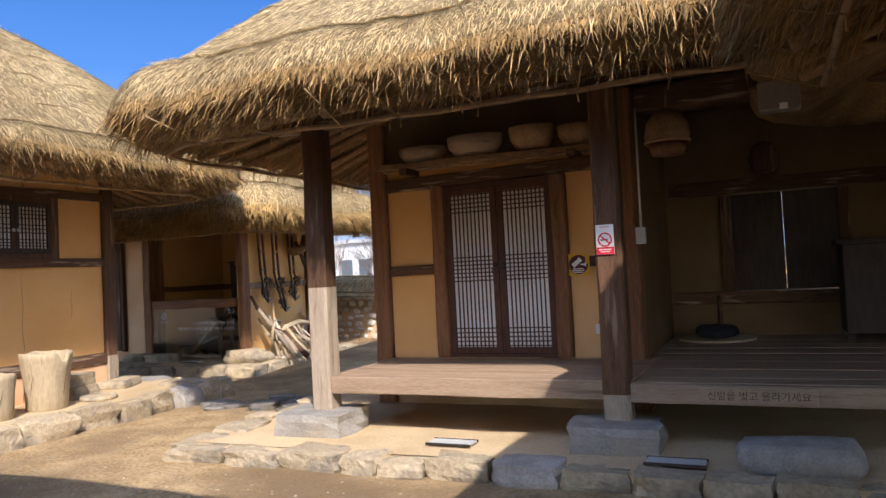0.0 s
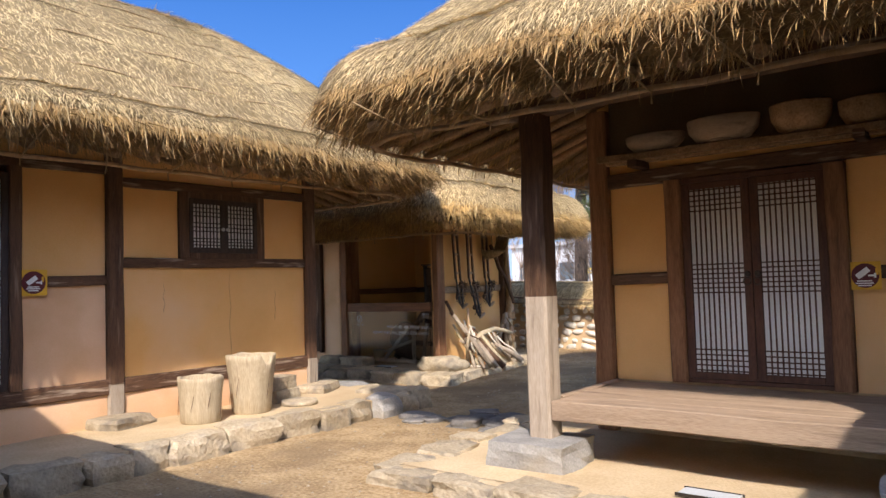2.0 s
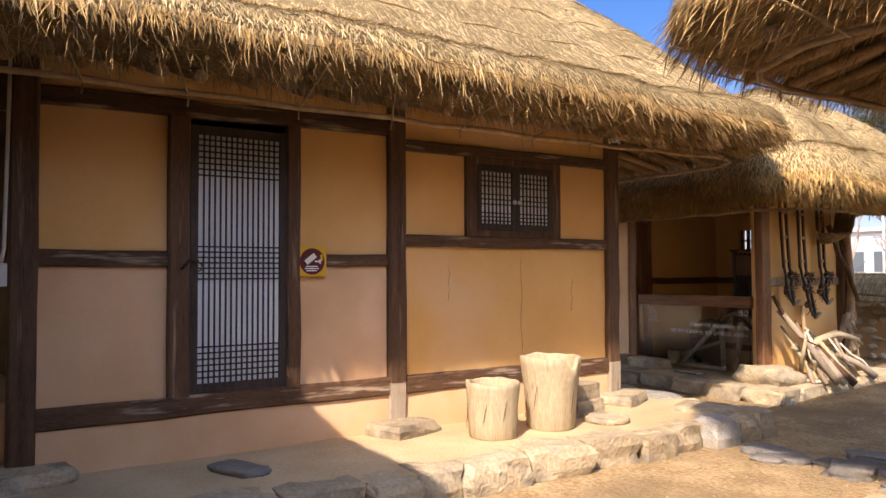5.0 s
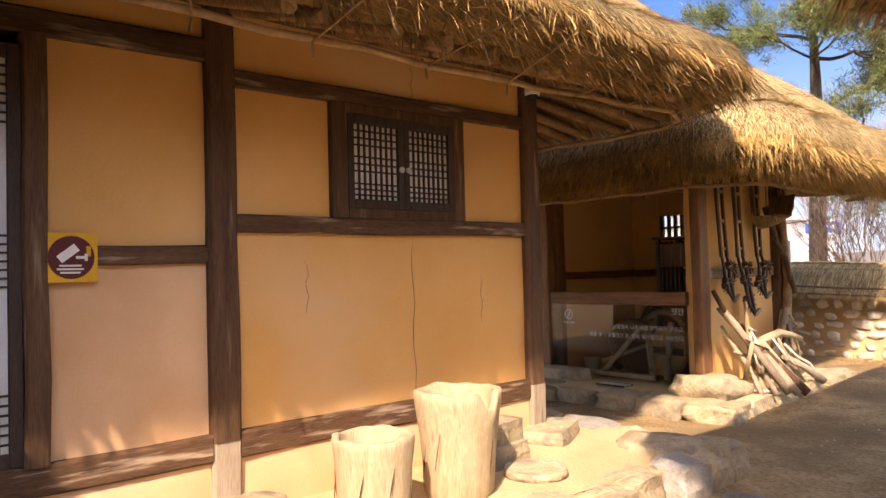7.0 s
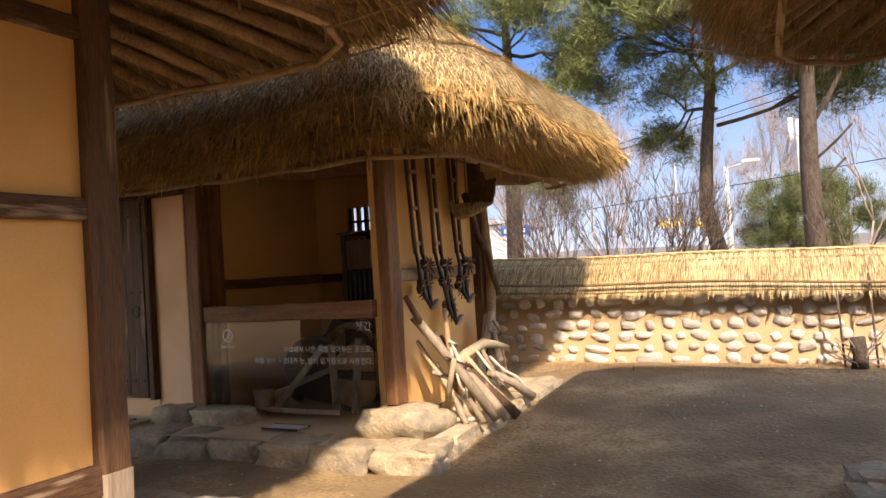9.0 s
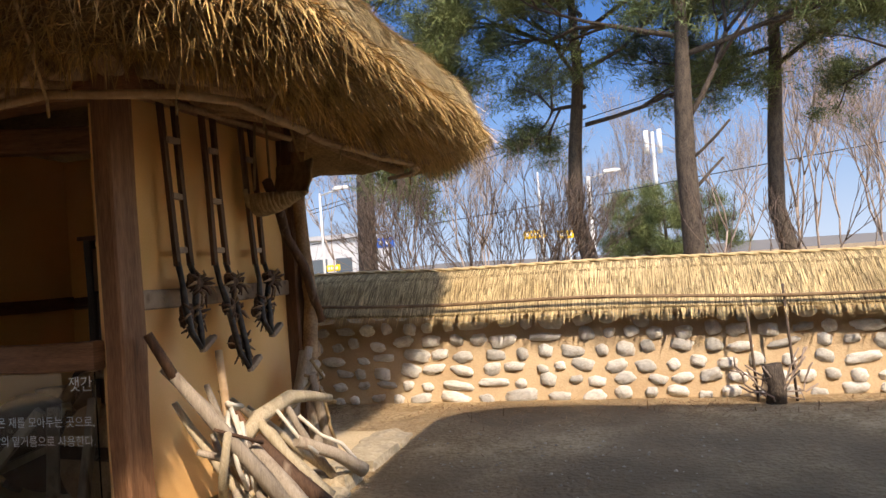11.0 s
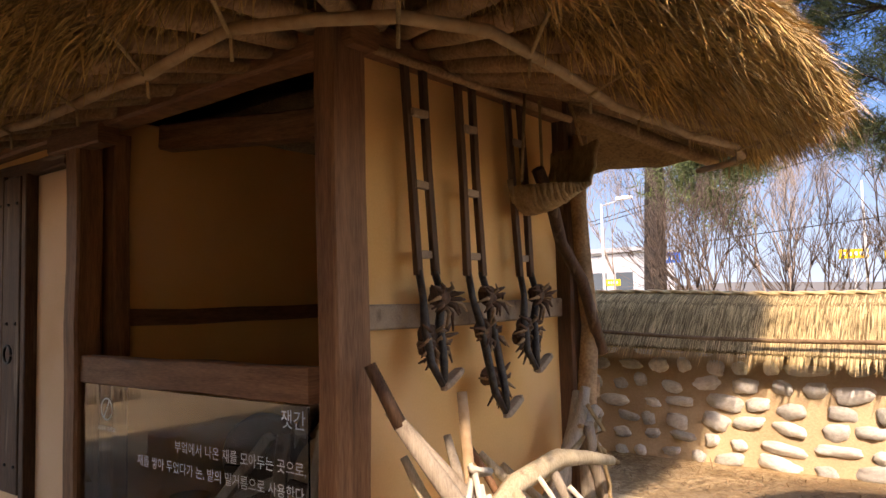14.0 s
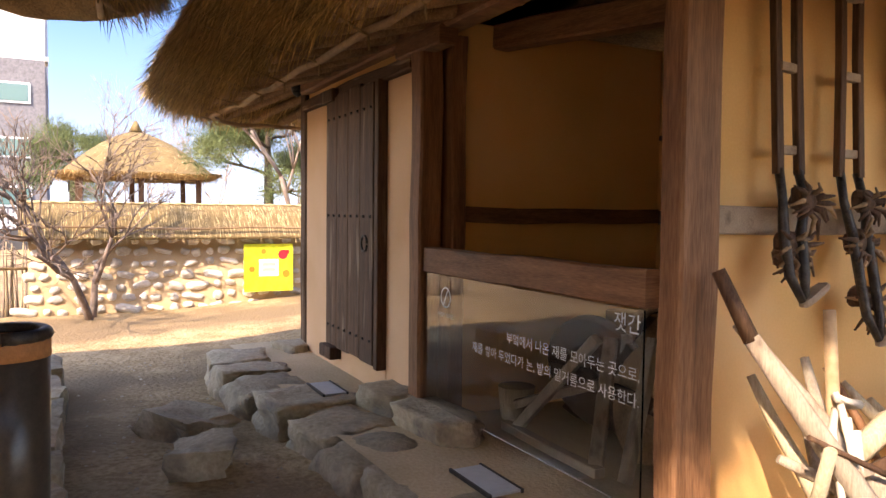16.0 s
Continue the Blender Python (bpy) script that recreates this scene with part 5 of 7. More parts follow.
# ---- chimneys ----
def chimney(x, y, z, h, label):
    c = thing("clay_chimney", label, "chimney", at=(x, y, z))
    part("base", tubes_mesh([([(0, 0, -0.05), (0, 0, 0.14)], [0.155, 0.145])], 22), plain("orange_clay", (0.42, 0.19, 0.075), 0.8, spread=0.2), c, "orange clay foot")
    part("pipe", tubes_mesh([([(0, 0, 0.13), (0, 0, 0.16), (0, 0, h - 0.1)], [0.135, 0.142, 0.15])], 24), plain("black_glaze", (0.06, 0.048, 0.036), 0.28, spread=0.25), c, "dark brown glazed pipe")
    part("collar", tubes_mesh([([(0, 0, h - 0.1), (0, 0, h - 0.03)], 0.153)], 24), plain("orange_clay_rim", (0.42, 0.19, 0.075), 0.8, spread=0.2), c, "orange clay band")
    part("lip", tubes_mesh([([(0.136 * math.cos(a), 0.136 * math.sin(a), h - 0.02) for a in [i * 2 * math.pi / 20 for i in range(21)]], 0.026)], 8), IRON, c, "sooty lip")


chimney(-8.35, 7.825, 0.20, 0.80, "dark glazed clay chimney pipe with orange rims")
chimney(-3.48, 9.2, 0.11, 1.08, "dark clay chimney pipe beside the house wall")

# ---- glass and writing at the ash shed ----
GLASS = bpy.data.materials.new("clear_glass")
GLASS.use_nodes = True
gb = GLASS.node_tree.nodes["Principled BSDF"]
gb.inputs["Transmission Weight"].default_value, gb.inputs["Roughness"].default_value, gb.inputs["IOR"].default_value = 1.0, 0.01, 1.48
gb.inputs["Base Color"].default_value = (0.86, 0.88, 0.87, 1)
panel = thing("glass_panel", "clear glass guard panel lettered in white below the shed bar", "glass panel")
ob = boxpart("pane", panel, GLASS, -9.30, -7.39, 9.955, 9.965, 0.30, 1.075, 0.0)
ob.visible_shadow = False
for x, z, body, size, al in ((-7.40, 0.985, "잿간", 0.085, "RIGHT"), (-7.40, 0.80, "부엌에서 나온 재를 모아두는 곳으로,", 0.062, "RIGHT"), (-7.40, 0.70, "재를 쌓아 두었다가 논, 밭의 밑거름으로 사용한다.", 0.062, "RIGHT")):
    ob = part("writing", lettering(body, size, al), WHITE, panel, "white letters")
    ob.matrix_basis = pose(x, 9.953, z, 90, 0, 0)
ob = part("symbol", disc(0.06, 24, 0, 0.052, 0.001), WHITE, panel)
ob.matrix_basis = pose(-8.98, 9.953, 0.95, 90, 0, 0)
ob = part("symbol", slab(0.10, 0.009, 0.001), WHITE, panel)
ob.matrix_basis = pose(-8.98, 9.953, 0.95, 90, 0, 0) @ pose(0, 0, 0, 0, 0, 60)
ob = part("writing", lettering("기대지 마세요", 0.032), WHITE, panel)
ob.matrix_basis = pose(-8.98, 9.953, 0.835, 90, 0, 0)
for z in (0.55, 1.0):
    boxpart("clip", panel, STEEL, -9.315, -9.295, 9.945, 9.975, z, z + 0.05, 0.002)

# old tools inside the shed
def weathered_heap(ob):
    for p in ob.data.polygons:
        p.use_smooth = True
    return ob


frame_a = thing("old_loom_frame", "old dusty wooden trestle frame behind the glass", "trestle")
for p0, p1, w in (((-8.75, 10.3, 0.2), (-8.3, 10.5, 0.78), 0.07), ((-8.0, 10.25, 0.2), (-8.25, 10.55, 0.78), 0.07), ((-8.6, 10.9, 0.2), (-8.3, 10.7, 0.78), 0.06), ((-8.82, 10.28, 0.22), (-7.95, 10.24, 0.22), 0.06), ((-8.75, 10.3, 0.35), (-8.0, 10.9, 0.7), 0.06), ((-7.85, 10.3, 0.2), (-7.9, 10.5, 0.85), 0.06)):
    timber("leg", frame_a, GREYWOOD, p0, p1, w, w * 0.8)
cart = thing("stored_farm_gear", "pile of dark old farm gear stored in the shed", "farm gear")
for i, (p0, p1, w) in enumerate((((-9.0, 11.0, 0.2), (-8.4, 11.3, 1.0), 0.09), ((-8.9, 10.8, 0.2), (-8.7, 11.5, 1.1), 0.10), ((-8.3, 11.2, 0.2), (-8.2, 11.4, 1.0), 0.12), ((-7.9, 11.2, 0.2), (-7.8, 11.5, 1.2), 0.10), ((-9.1, 11.3, 0.75), (-7.7, 11.3, 0.78), 0.12), ((-9.1, 11.6, 0.2), (-7.6, 11.55, 0.6), 0.14))):
    timber("piece", cart, TIMBER if i % 2 else LOGWOOD, p0, p1, w, w)
part("wheel_rim", tubes_mesh([([(-8.35 + 0.33 * math.cos(a), 11.05, 0.60 + 0.33 * math.sin(a)) for a in [i * 2 * math.pi / 24 for i in range(25)]], 0.035)], 8), LOGWOOD, cart)
rack = thing("leaning_lattice_rack", "dark lattice rack leaning against the inner shed wall", "rack")
for i in range(5):
    timber("upright", rack, DARKLEAF, (-8.80 + i * 0.085, 11.50, 0.2), (-8.80 + i * 0.085, 11.80, 1.85), 0.035, 0.035)
for z in (0.6, 1.1, 1.6):
    timber("rung", rack, DARKLEAF, (-8.84, 11.445 + z * 0.18, z), (-8.42, 11.445 + z * 0.18, z), 0.03, 0.05)
for k, (x, y, r, tilt) in enumerate(((-8.55, 10.72, 0.34, 14), (-8.02, 10.62, 0.30, -10))):
    w = thing("wooden_grinder", "solid round dark wooden grinder leaning in the shed", "grinder", "grinders in the shed", at=(x, y, 0.19 + r))
    w.rotation_euler = (radians(90 + tilt), 0, radians(tilt))
    part("disc", tubes_mesh([([(0, 0, -0.035), (0, 0, -0.03), (0, 0, 0.03), (0, 0, 0.035)], [r * 0.97, r, r, r * 0.97])], 28, 0.01), LOGWOOD if k else TIMBER, w)
    part("hub", tubes_mesh([([(0, 0, -0.07), (0, 0, 0.07)], [0.06, 0.055])], 12), TIMBER, w)
    part("batten", box(bmesh.new(), -r * 0.9, r * 0.9, -0.04, 0.04, 0.037, 0.06, 0.004), TIMBER, w)
hutch = thing("old_grain_chest", "tall dark slatted grain chest at the back of the shed", "chest")
for x in (-8.42, -7.62):
    for y in (11.12, 11.62):
        timber("leg", hutch, DARKLEAF, (x, y, 0.17), (x, y, 1.86), 0.06, 0.06)
for z0, z1 in ((1.50, 1.80), (0.55, 1.02)):
    boxpart("front_panel", hutch, TIMBER, -8.39, -7.65, 11.10, 11.125, z0, z1, 0.004)
for i in range(12):
    boxpart("slat", hutch, DARKLEAF, -8.37 + i * 0.06, -8.35 + i * 0.06, 11.10, 11.12, 1.04, 1.48, 0.0)
boxpart("side_panel", hutch, TIMBER, -8.445, -8.425, 11.15, 11.59, 0.5, 1.82, 0.004)
boxpart("top_board", hutch, TIMBER, -8.48, -7.56, 11.06, 11.68, 1.862, 1.89, 0.005)
# added dark heap, stands in for the darkness behind the glass
heap = part("ash_heap", rock_mesh(1.35, 0.95, 0.42, 61, 8, 0.25, 0.22), BLACKEARTH)
heap.location = (-8.2, 11.25, 0.12)
tagged(weathered_heap(heap), "low dark heap added to deepen the unlit shed interior", "ash heap")
kettle = thing("white_bucket", "small white bucket standing behind the glass", "bucket", at=(-9.05, 10.5, 0.17))
part("shell", tubes_mesh([([(0, 0, 0), (0, 0, 0.02), (0, 0, 0.2)], [0.09, 0.095, 0.115])], 16), PALEWOOD, kettle)


# ---- hanging ox harness frames on the shed's side wall ----
def harness(y, lean, tip_y, tip_z, label, seed):
    h = thing("wooden_harness", label, "harness", "harness frames on the shed wall")
    rng = random.Random(seed)
    x = -7.235
    for o in (-0.058, 0.058):
        timber("rail", h, TIMBER, (x, y + o, 2.57), (x + 0.03, y + o + lean, 1.60), 0.03, 0.038)
    for k in (0.25, 0.58, 0.90):
        yy, zz = y + lean * k, 2.57 - 0.97 * k
        timber("rung", h, GREYBOARD, (x + 0.02, yy - 0.05, zz), (x + 0.02, yy + 0.05, zz), 0.03, 0.035)
    b = y + lean
    for o in (-0.055, 0.055):
        pts = [(x + 0.03, b + o, 1.62), (x + 0.05, b + o * 1.2 + 0.01, 1.50), (x + 0.07, b + o * 0.9 + (tip_y - b) * 0.4, 1.38), (x + 0.12, tip_y + o * 0.8, tip_z + 0.10), (x + 0.15, tip_y + o * 0.1, tip_z)]
        part("arm", tubes_mesh([(pts, [0.017, 0.016, 0.019, 0.017, 0.014])], 6, 0.15), IRON, h, "dark bent iron-bound arm")
    for k, (cy, cz) in enumerate(((b + 0.10, 1.50), (b * 0.5 + tip_y * 0.5 + 0.03, 1.33), (tip_y + 0.05, tip_z + 0.16))):
        for i in range(15):
            a = radians(-70 + 320 * (i + rng.uniform(-0.4, 0.4)) / 15)
            l = rng.uniform(0.09, 0.155)
            c = Vector((x + 0.05, cy - 0.02, cz - 0.01))
            way = Vector((0, math.cos(a), -0.8 * math.sin(a)))
            p0 = c + way * 0.02
            p1 = c + way * l * 0.55 + Vector((0.05, 0, 0))
            p2 = c + way * l + Vector((0.03 + rng.uniform(-0.02, 0.03), 0, -0.03 * rng.random()))
            part("finger", tubes_mesh([([p0, p1, p2], [0.009, 0.011, 0.004])], 5), TIMBER if i % 4 else LOGWOOD, h)
        knot = part("knot", rock_mesh(0.06, 0.13, 0.09, seed + k, 2, 0.2, 0.2), TIMBER, h)
        knot.location = (x + 0.05, cy - 0.02, cz - 0.04)
    blade = part("scoop", rock_mesh(0.05, 0.16, 0.035, seed + 9, 2, 0.3, 0.1), GREYBOARD, h, "pale worn wooden scoop")
    blade.matrix_basis = pose(x + 0.15, tip_y + 0.07, tip_z + 0.01, 28, 0, 0)


harness(10.47, 0.03, 10.45, 1.12, "long dark wooden harness frame hung on the clay wall", 3)
harness(10.87, 0.0, 10.93, 0.94, "long dark wooden harness frame with clawed lashings", 4)
harness(11.31, 0.03, 11.23, 1.12, "long dark wooden harness frame beside the basket", 5)
rail = thing("hanging_pole", "thin pole under the eave that carries the harness frames", "pole")
tube("pole", rail, LOGWOOD, [(-7.22, 10.18, 2.56), (-7.2, 11.9, 2.56)], 0.022, 7)

# woven muzzle basket
mz = thing("woven_carrier", "slung straw-rope carrier hung under the shed eave", "basket")
ropes = []
for i in range(26):
    x = -7.20 + i * 0.0140
    k = 1 - 0.7 * (i / 25) ** 2.2
    ropes.append(([(x + 0.006 * math.sin(j * 2 + i), 11.46 + 0.22 * k * math.cos(j * math.pi / 10) + 0.006 * math.sin(i * 3), 2.20 - 0.23 * k * math.sin(j * math.pi / 10) + 0.12 * math.cos(j * math.pi / 10)) for j in range(11)], 0.0125))
for item in ropes:
    part("woven_rope", tubes_mesh([item], 6, 0.12), ROPE, mz)
for xx in (-7.21,):
    part("braided_edge", tubes_mesh([([(xx, 11.46 + 0.24 * math.cos(j * math.pi / 10), 2.215 - 0.24 * math.sin(j * math.pi / 10) + 0.10 * math.cos(j * math.pi / 10)) for j in range(11)], 0.016)], 7, 0.2), ROPE, mz)
for cord in ([(-7.15, 11.24, 2.10), (-7.15, 11.30, 2.58)], [(-7.0, 11.66, 2.31), (-7.05, 11.62, 2.60)], [(-7.15, 11.46, 1.98), (-7.12, 11.40, 2.56)]):
    part("sling_cord", tubes_mesh([(cord, 0.009)], 5), ROPE, mz)

# ---- pile of ploughs by the shed's side ----
def plough_piece(name, pts, radii, mat, parent, flat=0.6, seed=0):
    """A shaped wooden member: flattened, tapered, a little uneven."""
    vs, fs = tube_data(pts, radii, 8, 0.10, seed)
    me = bpy.data.meshes.new("mesh")
    me.from_pydata(vs, [], fs)
    me.update()
    for p in me.polygons:
        p.use_smooth = len(p.vertices) == 4
    return part(name, me, mat, parent)


def plough(label, members, ropes=()):
    t = thing("wooden_plough", label, "plough", "old ploughs by the shed")
    for i, (nm, pts, rad, mat) in enumerate(members):
        plough_piece(nm, pts, [r * 0.78 for r in rad], mat, t, seed=i)
    for pts, r in ropes:
        part("rope", tubes_mesh([(pts, r)], 6, 0.15), WHITEROPE, t, "pale twisted rope")
    return t


plough("weathered plough beam with a blackened handle leaning on the wall", (
    ("handle", [(-7.08, 9.99, 1.25), (-6.98, 10.05, 1.02)], [0.030, 0.034], TIMBER),
    ("beam", [(-6.985, 10.05, 1.03), (-6.75, 10.22, 0.62), (-6.50, 10.40, 0.19)], [0.036, 0.05, 0.06], GREYWOOD),
    ("brace", [(-6.95, 10.35, 0.22), (-6.80, 10.15, 0.5), (-6.72, 10.10, 0.72)], [0.035, 0.03, 0.025], PALEWOOD),
    ("peg", [(-6.80, 10.10, 0.74), (-6.66, 10.32, 0.62)], [0.012, 0.012], TIMBER)))
plough("grey plough with a broad dark sole leaning on the pile", (
    ("beam", [(-7.10, 10.12, 1.06), (-6.90, 10.30, 0.74), (-6.62, 10.50, 0.30)], [0.03, 0.045, 0.05], GREYWOOD),
    ("sole", [(-6.78, 10.44, 0.62), (-6.60, 10.50, 0.38), (-6.40, 10.60, 0.17)], [0.045, 0.075, 0.055], TIMBER),
    ("sole_face", [(-6.74, 10.34, 0.60), (-6.56, 10.38, 0.36), (-6.42, 10.42, 0.18)], [0.04, 0.06, 0.05], GREYWOOD),
    ("upright", [(-6.86, 10.38, 0.30), (-6.88, 10.35, 0.72), (-6.90, 10.33, 1.12)], [0.035, 0.032, 0.026], POLEWOOD)),
    (([(-6.88, 10.36, 0.80), (-6.80, 10.22, 0.74), (-6.74, 10.20, 0.52), (-6.72, 10.24, 0.40), (-6.76, 10.30, 0.52), (-6.84, 10.36, 0.76)], 0.013),
     ([(-6.86, 10.34, 0.82), (-6.76, 10.25, 0.72), (-6.70, 10.26, 0.46), (-6.71, 10.31, 0.36), (-6.76, 10.34, 0.50), (-6.82, 10.38, 0.72)], 0.013),
     ([(-6.92, 10.38, 0.84), (-6.84, 10.30, 0.83), (-6.84, 10.42, 0.80), (-6.92, 10.38, 0.78)], 0.016)))
plough("bleached curved plough beam lying over the pile", (
    ("beam", [(-6.95, 10.48, 0.52), (-6.90, 10.70, 0.68), (-6.86, 11.00, 0.74), (-6.84, 11.25, 0.70), (-6.82, 11.50, 0.64)], [0.05, 0.06, 0.055, 0.045, 0.03], PALEWOOD),
    ("leg", [(-6.88, 10.66, 0.66), (-6.70, 10.72, 0.40), (-6.52, 10.80, 0.18)], [0.035, 0.04, 0.05], PALEWOOD),
    ("leg", [(-6.86, 10.95, 0.70), (-6.80, 11.10, 0.42), (-6.70, 11.22, 0.18)], [0.03, 0.035, 0.04], GREYWOOD),
    ("cross_stick", [(-7.10, 10.62, 0.86), (-6.98, 10.66, 0.66), (-6.84, 10.74, 0.30)], [0.02, 0.022, 0.02], REDWOOD),
    ("board", [(-6.75, 10.85, 0.50), (-6.62, 11.10, 0.36), (-6.52, 11.30, 0.20)], [0.045, 0.05, 0.06], GREYWOOD)),
    (([(-6.80, 11.0, 0.62), (-6.70, 11.08, 0.48), (-6.62, 11.2, 0.40), (-6.56, 11.32, 0.24)], 0.013),
     ([(-6.84, 10.8, 0.70), (-6.74, 10.86, 0.52), (-6.66, 10.94, 0.40)], 0.013),
     ([(-6.95, 10.30, 0.24), (-6.84, 10.24, 0.20), (-6.72, 10.28, 0.19), (-6.66, 10.40, 0.19), (-6.74, 10.48, 0.19)], 0.018)))
for k, (a, b, mat) in enumerate((((-7.12, 10.22, 0.86), (-6.72, 10.36, 0.18), PALEWOOD), ((-7.05, 10.42, 0.92), (-6.58, 10.30, 0.17), GREYWOOD), ((-7.12, 10.75, 0.78), (-6.62, 10.95, 0.17), PALEWOOD), ((-6.98, 10.2, 0.60), (-6.60, 10.7, 0.30), GREYWOOD), ((-7.1, 10.9, 0.7), (-6.75, 11.35, 0.17), PALEWOOD), ((-7.1, 10.52, 0.62), (-6.7, 10.22, 0.17), GREYWOOD))):
    s = thing("wooden_tool_handle", "bleached wooden tool handle in the plough pile", "tool handle", "handles in the plough pile")
    tube("shaft", s, mat, bent(a, b, 5, 0.018, k + 3), [0.016, 0.022, 0.026, 0.028, 0.03, 0.026], 8, 0.1)
bundle = thing("tied_branch_bundle", "bundle of grey branches tied with rope at the shed corner", "wood bundle")
for i, (a, b) in enumerate((((-7.15, 11.45, 0.2), (-7.12, 11.72, 0.95)), ((-7.0, 11.62, 0.2), (-7.1, 11.75, 0.92)), ((-7.1, 11.1, 0.35), (-7.05, 11.8, 0.85)), ((-6.95, 11.75, 0.2), (-7.0, 11.6, 0.8)), ((-7.12, 11.35, 0.25), (-7.05, 11.68, 0.98)))):
    tube("branch", bundle, GREYWOOD, bent(a, b, 4, 0.02, i), [0.05, 0.045, 0.04, 0.035, 0.03], 8, 0.12)
part("rope", tubes_mesh([(bent((-7.0, 11.5, 0.8), (-6.95, 11.85, 0.55), 6, 0.05, 1), 0.013), (bent((-7.0, 11.6, 0.9), (-6.9, 11.7, 0.3), 6, 0.05, 2), 0.012), (bent((-7.05, 11.2, 0.55), (-7.0, 11.75, 0.8), 6, 0.02, 3), 0.013)], 6, 0.1), ROPE, bundle)
pole_b = thing("leaning_pole", "crooked dark poles leaning at the shed corner", "pole")
tube("pole", pole_b, LOGWOOD, bent((-7.14, 11.93, 0.15), (-7.16, 11.92, 2.45), 6, 0.02, 4), 0.055, 8, 0.12)
tube("pole", pole_b, TIMBER, bent((-7.08, 11.98, 1.15), (-7.12, 11.36, 2.18), 5, 0.02, 5), 0.035, 7, 0.12)
planks = thing("stacked_boards", "stack of short boards beyond the shed corner", "boards")
for i in range(9):
    boxpart("board", planks, (GREYBOARD, PALEWOOD, LOGWOOD)[i % 3], -7.50, -7.32 + 0.02 * ((i * 7) % 4), 12.06, 12.3, 0.14 + i * 0.14, 0.14 + i * 0.14 + 0.128, 0.006)

# ---- stones on the ground ----
def weathered(ob):
    """A rounded, worn stone: soft shading over its faces."""
    for p in ob.data.polygons:
        p.use_smooth = True
    return ob


def loose_stone(label, mat, x, y, z, sx, sy, sz, seed, turn=0, square=0.55, rough=0.16, group="", name="stone", facets=False):
    ob = stone(name, None, mat, x, y, z, sx, sy, sz, seed, turn, square, rough, cuts=2 if facets else 4)
    if not facets:
        weathered(ob)
    return tagged(ob, label, "stone", group)


loose_stone("flat-topped rough rock lying on the ground", TANSTONE, -10.18, 8.73, -0.05, 0.50, 0.36, 0.19, 3, 24, 0.80, 0.30, facets=True)
loose_stone("flat-topped rough rock lying on the ground", TANSTONE, -9.50, 8.69, -0.05, 0.40, 0.32, 0.19, 5, -12, 0.80, 0.30, facets=True)
KERB = ((-11.66, 9.36, 0.52, 0.50, 0.29, 2, -6), (-11.16, 9.34, 0.46, 0.52, 0.28, 7, 3), (-10.66, 9.35, 0.52, 0.52, 0.27, 11, 8), (-10.08, 9.50, 0.58, 0.66, 0.28, 12, 4),
        (-9.50, 9.50, 0.56, 0.50, 0.26, 15, 10), (-8.94, 9.52, 0.54, 0.50, 0.25, 18, 3), (-8.40, 9.52, 0.52, 0.46, 0.25, 19, -5), (-7.88, 9.50, 0.50, 0.46, 0.26, 25, 3), (-7.36, 9.50, 0.54, 0.46, 0.27, 27, -4), (-6.84, 9.55, 0.50, 0.46, 0.26, 26, 12))
for i, (x, y, sx, sy, sz, s, turn) in enumerate(KERB):
    ob = stone("kerb_stone", None, TANSTONE, x, y, -0.10, sx, sy, sz, s, turn, 0.84, 0.15, cuts=7, tilt=(3, -2, 3, -2, 2, 3, -3, 2, -2, 1)[i])
    tagged(weathered(ob), "rough tan kerb stone along the shed platform", "stone", "kerb stones of the shed")
for i, (x, y, sx, sy, sz, s, lab) in enumerate(((-7.08, 9.90, 0.60, 0.48, 0.27, 21, "pale worn base stone under the shed's corner post"), (-9.05, 9.94, 0.60, 0.34, 0.17, 22, "rough rock beside the shed post"), (-9.60, 9.92, 0.46, 0.34, 0.18, 23, "rough rock under the shed post"), (-11.88, 9.94, 0.42, 0.36, 0.22, 24, "dark base stone under the shed's end post"))):
    ob = stone("base_stone", None, TANSTONE, x, y, 0.12 if i < 3 else 0.0, sx, sy, sz, s, 5 * i, 0.72, 0.18, cuts=7)
    tagged(weathered(ob), lab, "stone")
rngs = random.Random(9)
for i in range(15):
    x, y = -5.55 + rngs.uniform(0, 1.55), 7.05 + rngs.uniform(0, 0.75)
    loose_stone("flat dark slate laid in the yard", DARKSTONE, x, y, -0.02, rngs.uniform(0.24, 0.44), rngs.uniform(0.18, 0.30), rngs.uniform(0.05, 0.10), 30 + i, rngs.uniform(0, 180), 0.6, 0.16, "slates in the yard", "slate")
loose_stone("large flat stepping stone before the hall", STONE, 0.95, 5.42, 0.08, 0.72, 0.36, 0.22, 44, 2, 0.6, 0.10, name="stepping_stone")
loose_stone("flat grey stone on the platform edge", DARKSTONE, -6.55, 3.05, 0.19, 0.42, 0.22, 0.06, 47, 20)
loose_stone("large pale rock at the platform end", TANSTONE, -6.25, 7.6, 0.06, 0.62, 0.52, 0.18, 48, 20, 0.6, 0.12)
for x, y, z, s, lab in ((-1.5, 5.55, 0.128, 0.36, "steel drain grate set in the platform"), (0.22, 5.36, 0.128, 0.38, "steel drain grate set in the platform"), (-10.2, 9.66, 0.172, 0.36, "steel drain grate set beside the shed"), (-8.2, 9.76, 0.172, 0.36, "steel drain grate set beside the shed")):
    g = thing("drain_grate", lab, "grate", "drain grates", at=(x, y, z))
    part("plate", slab(s, 0.17, 0.012, 0.004), GREYPLATE, g)
    for yy in (-0.085, 0.085):
        part("rim", slab(s + 0.02, 0.012, 0.018, 0.002, 0, yy), IRON, g)

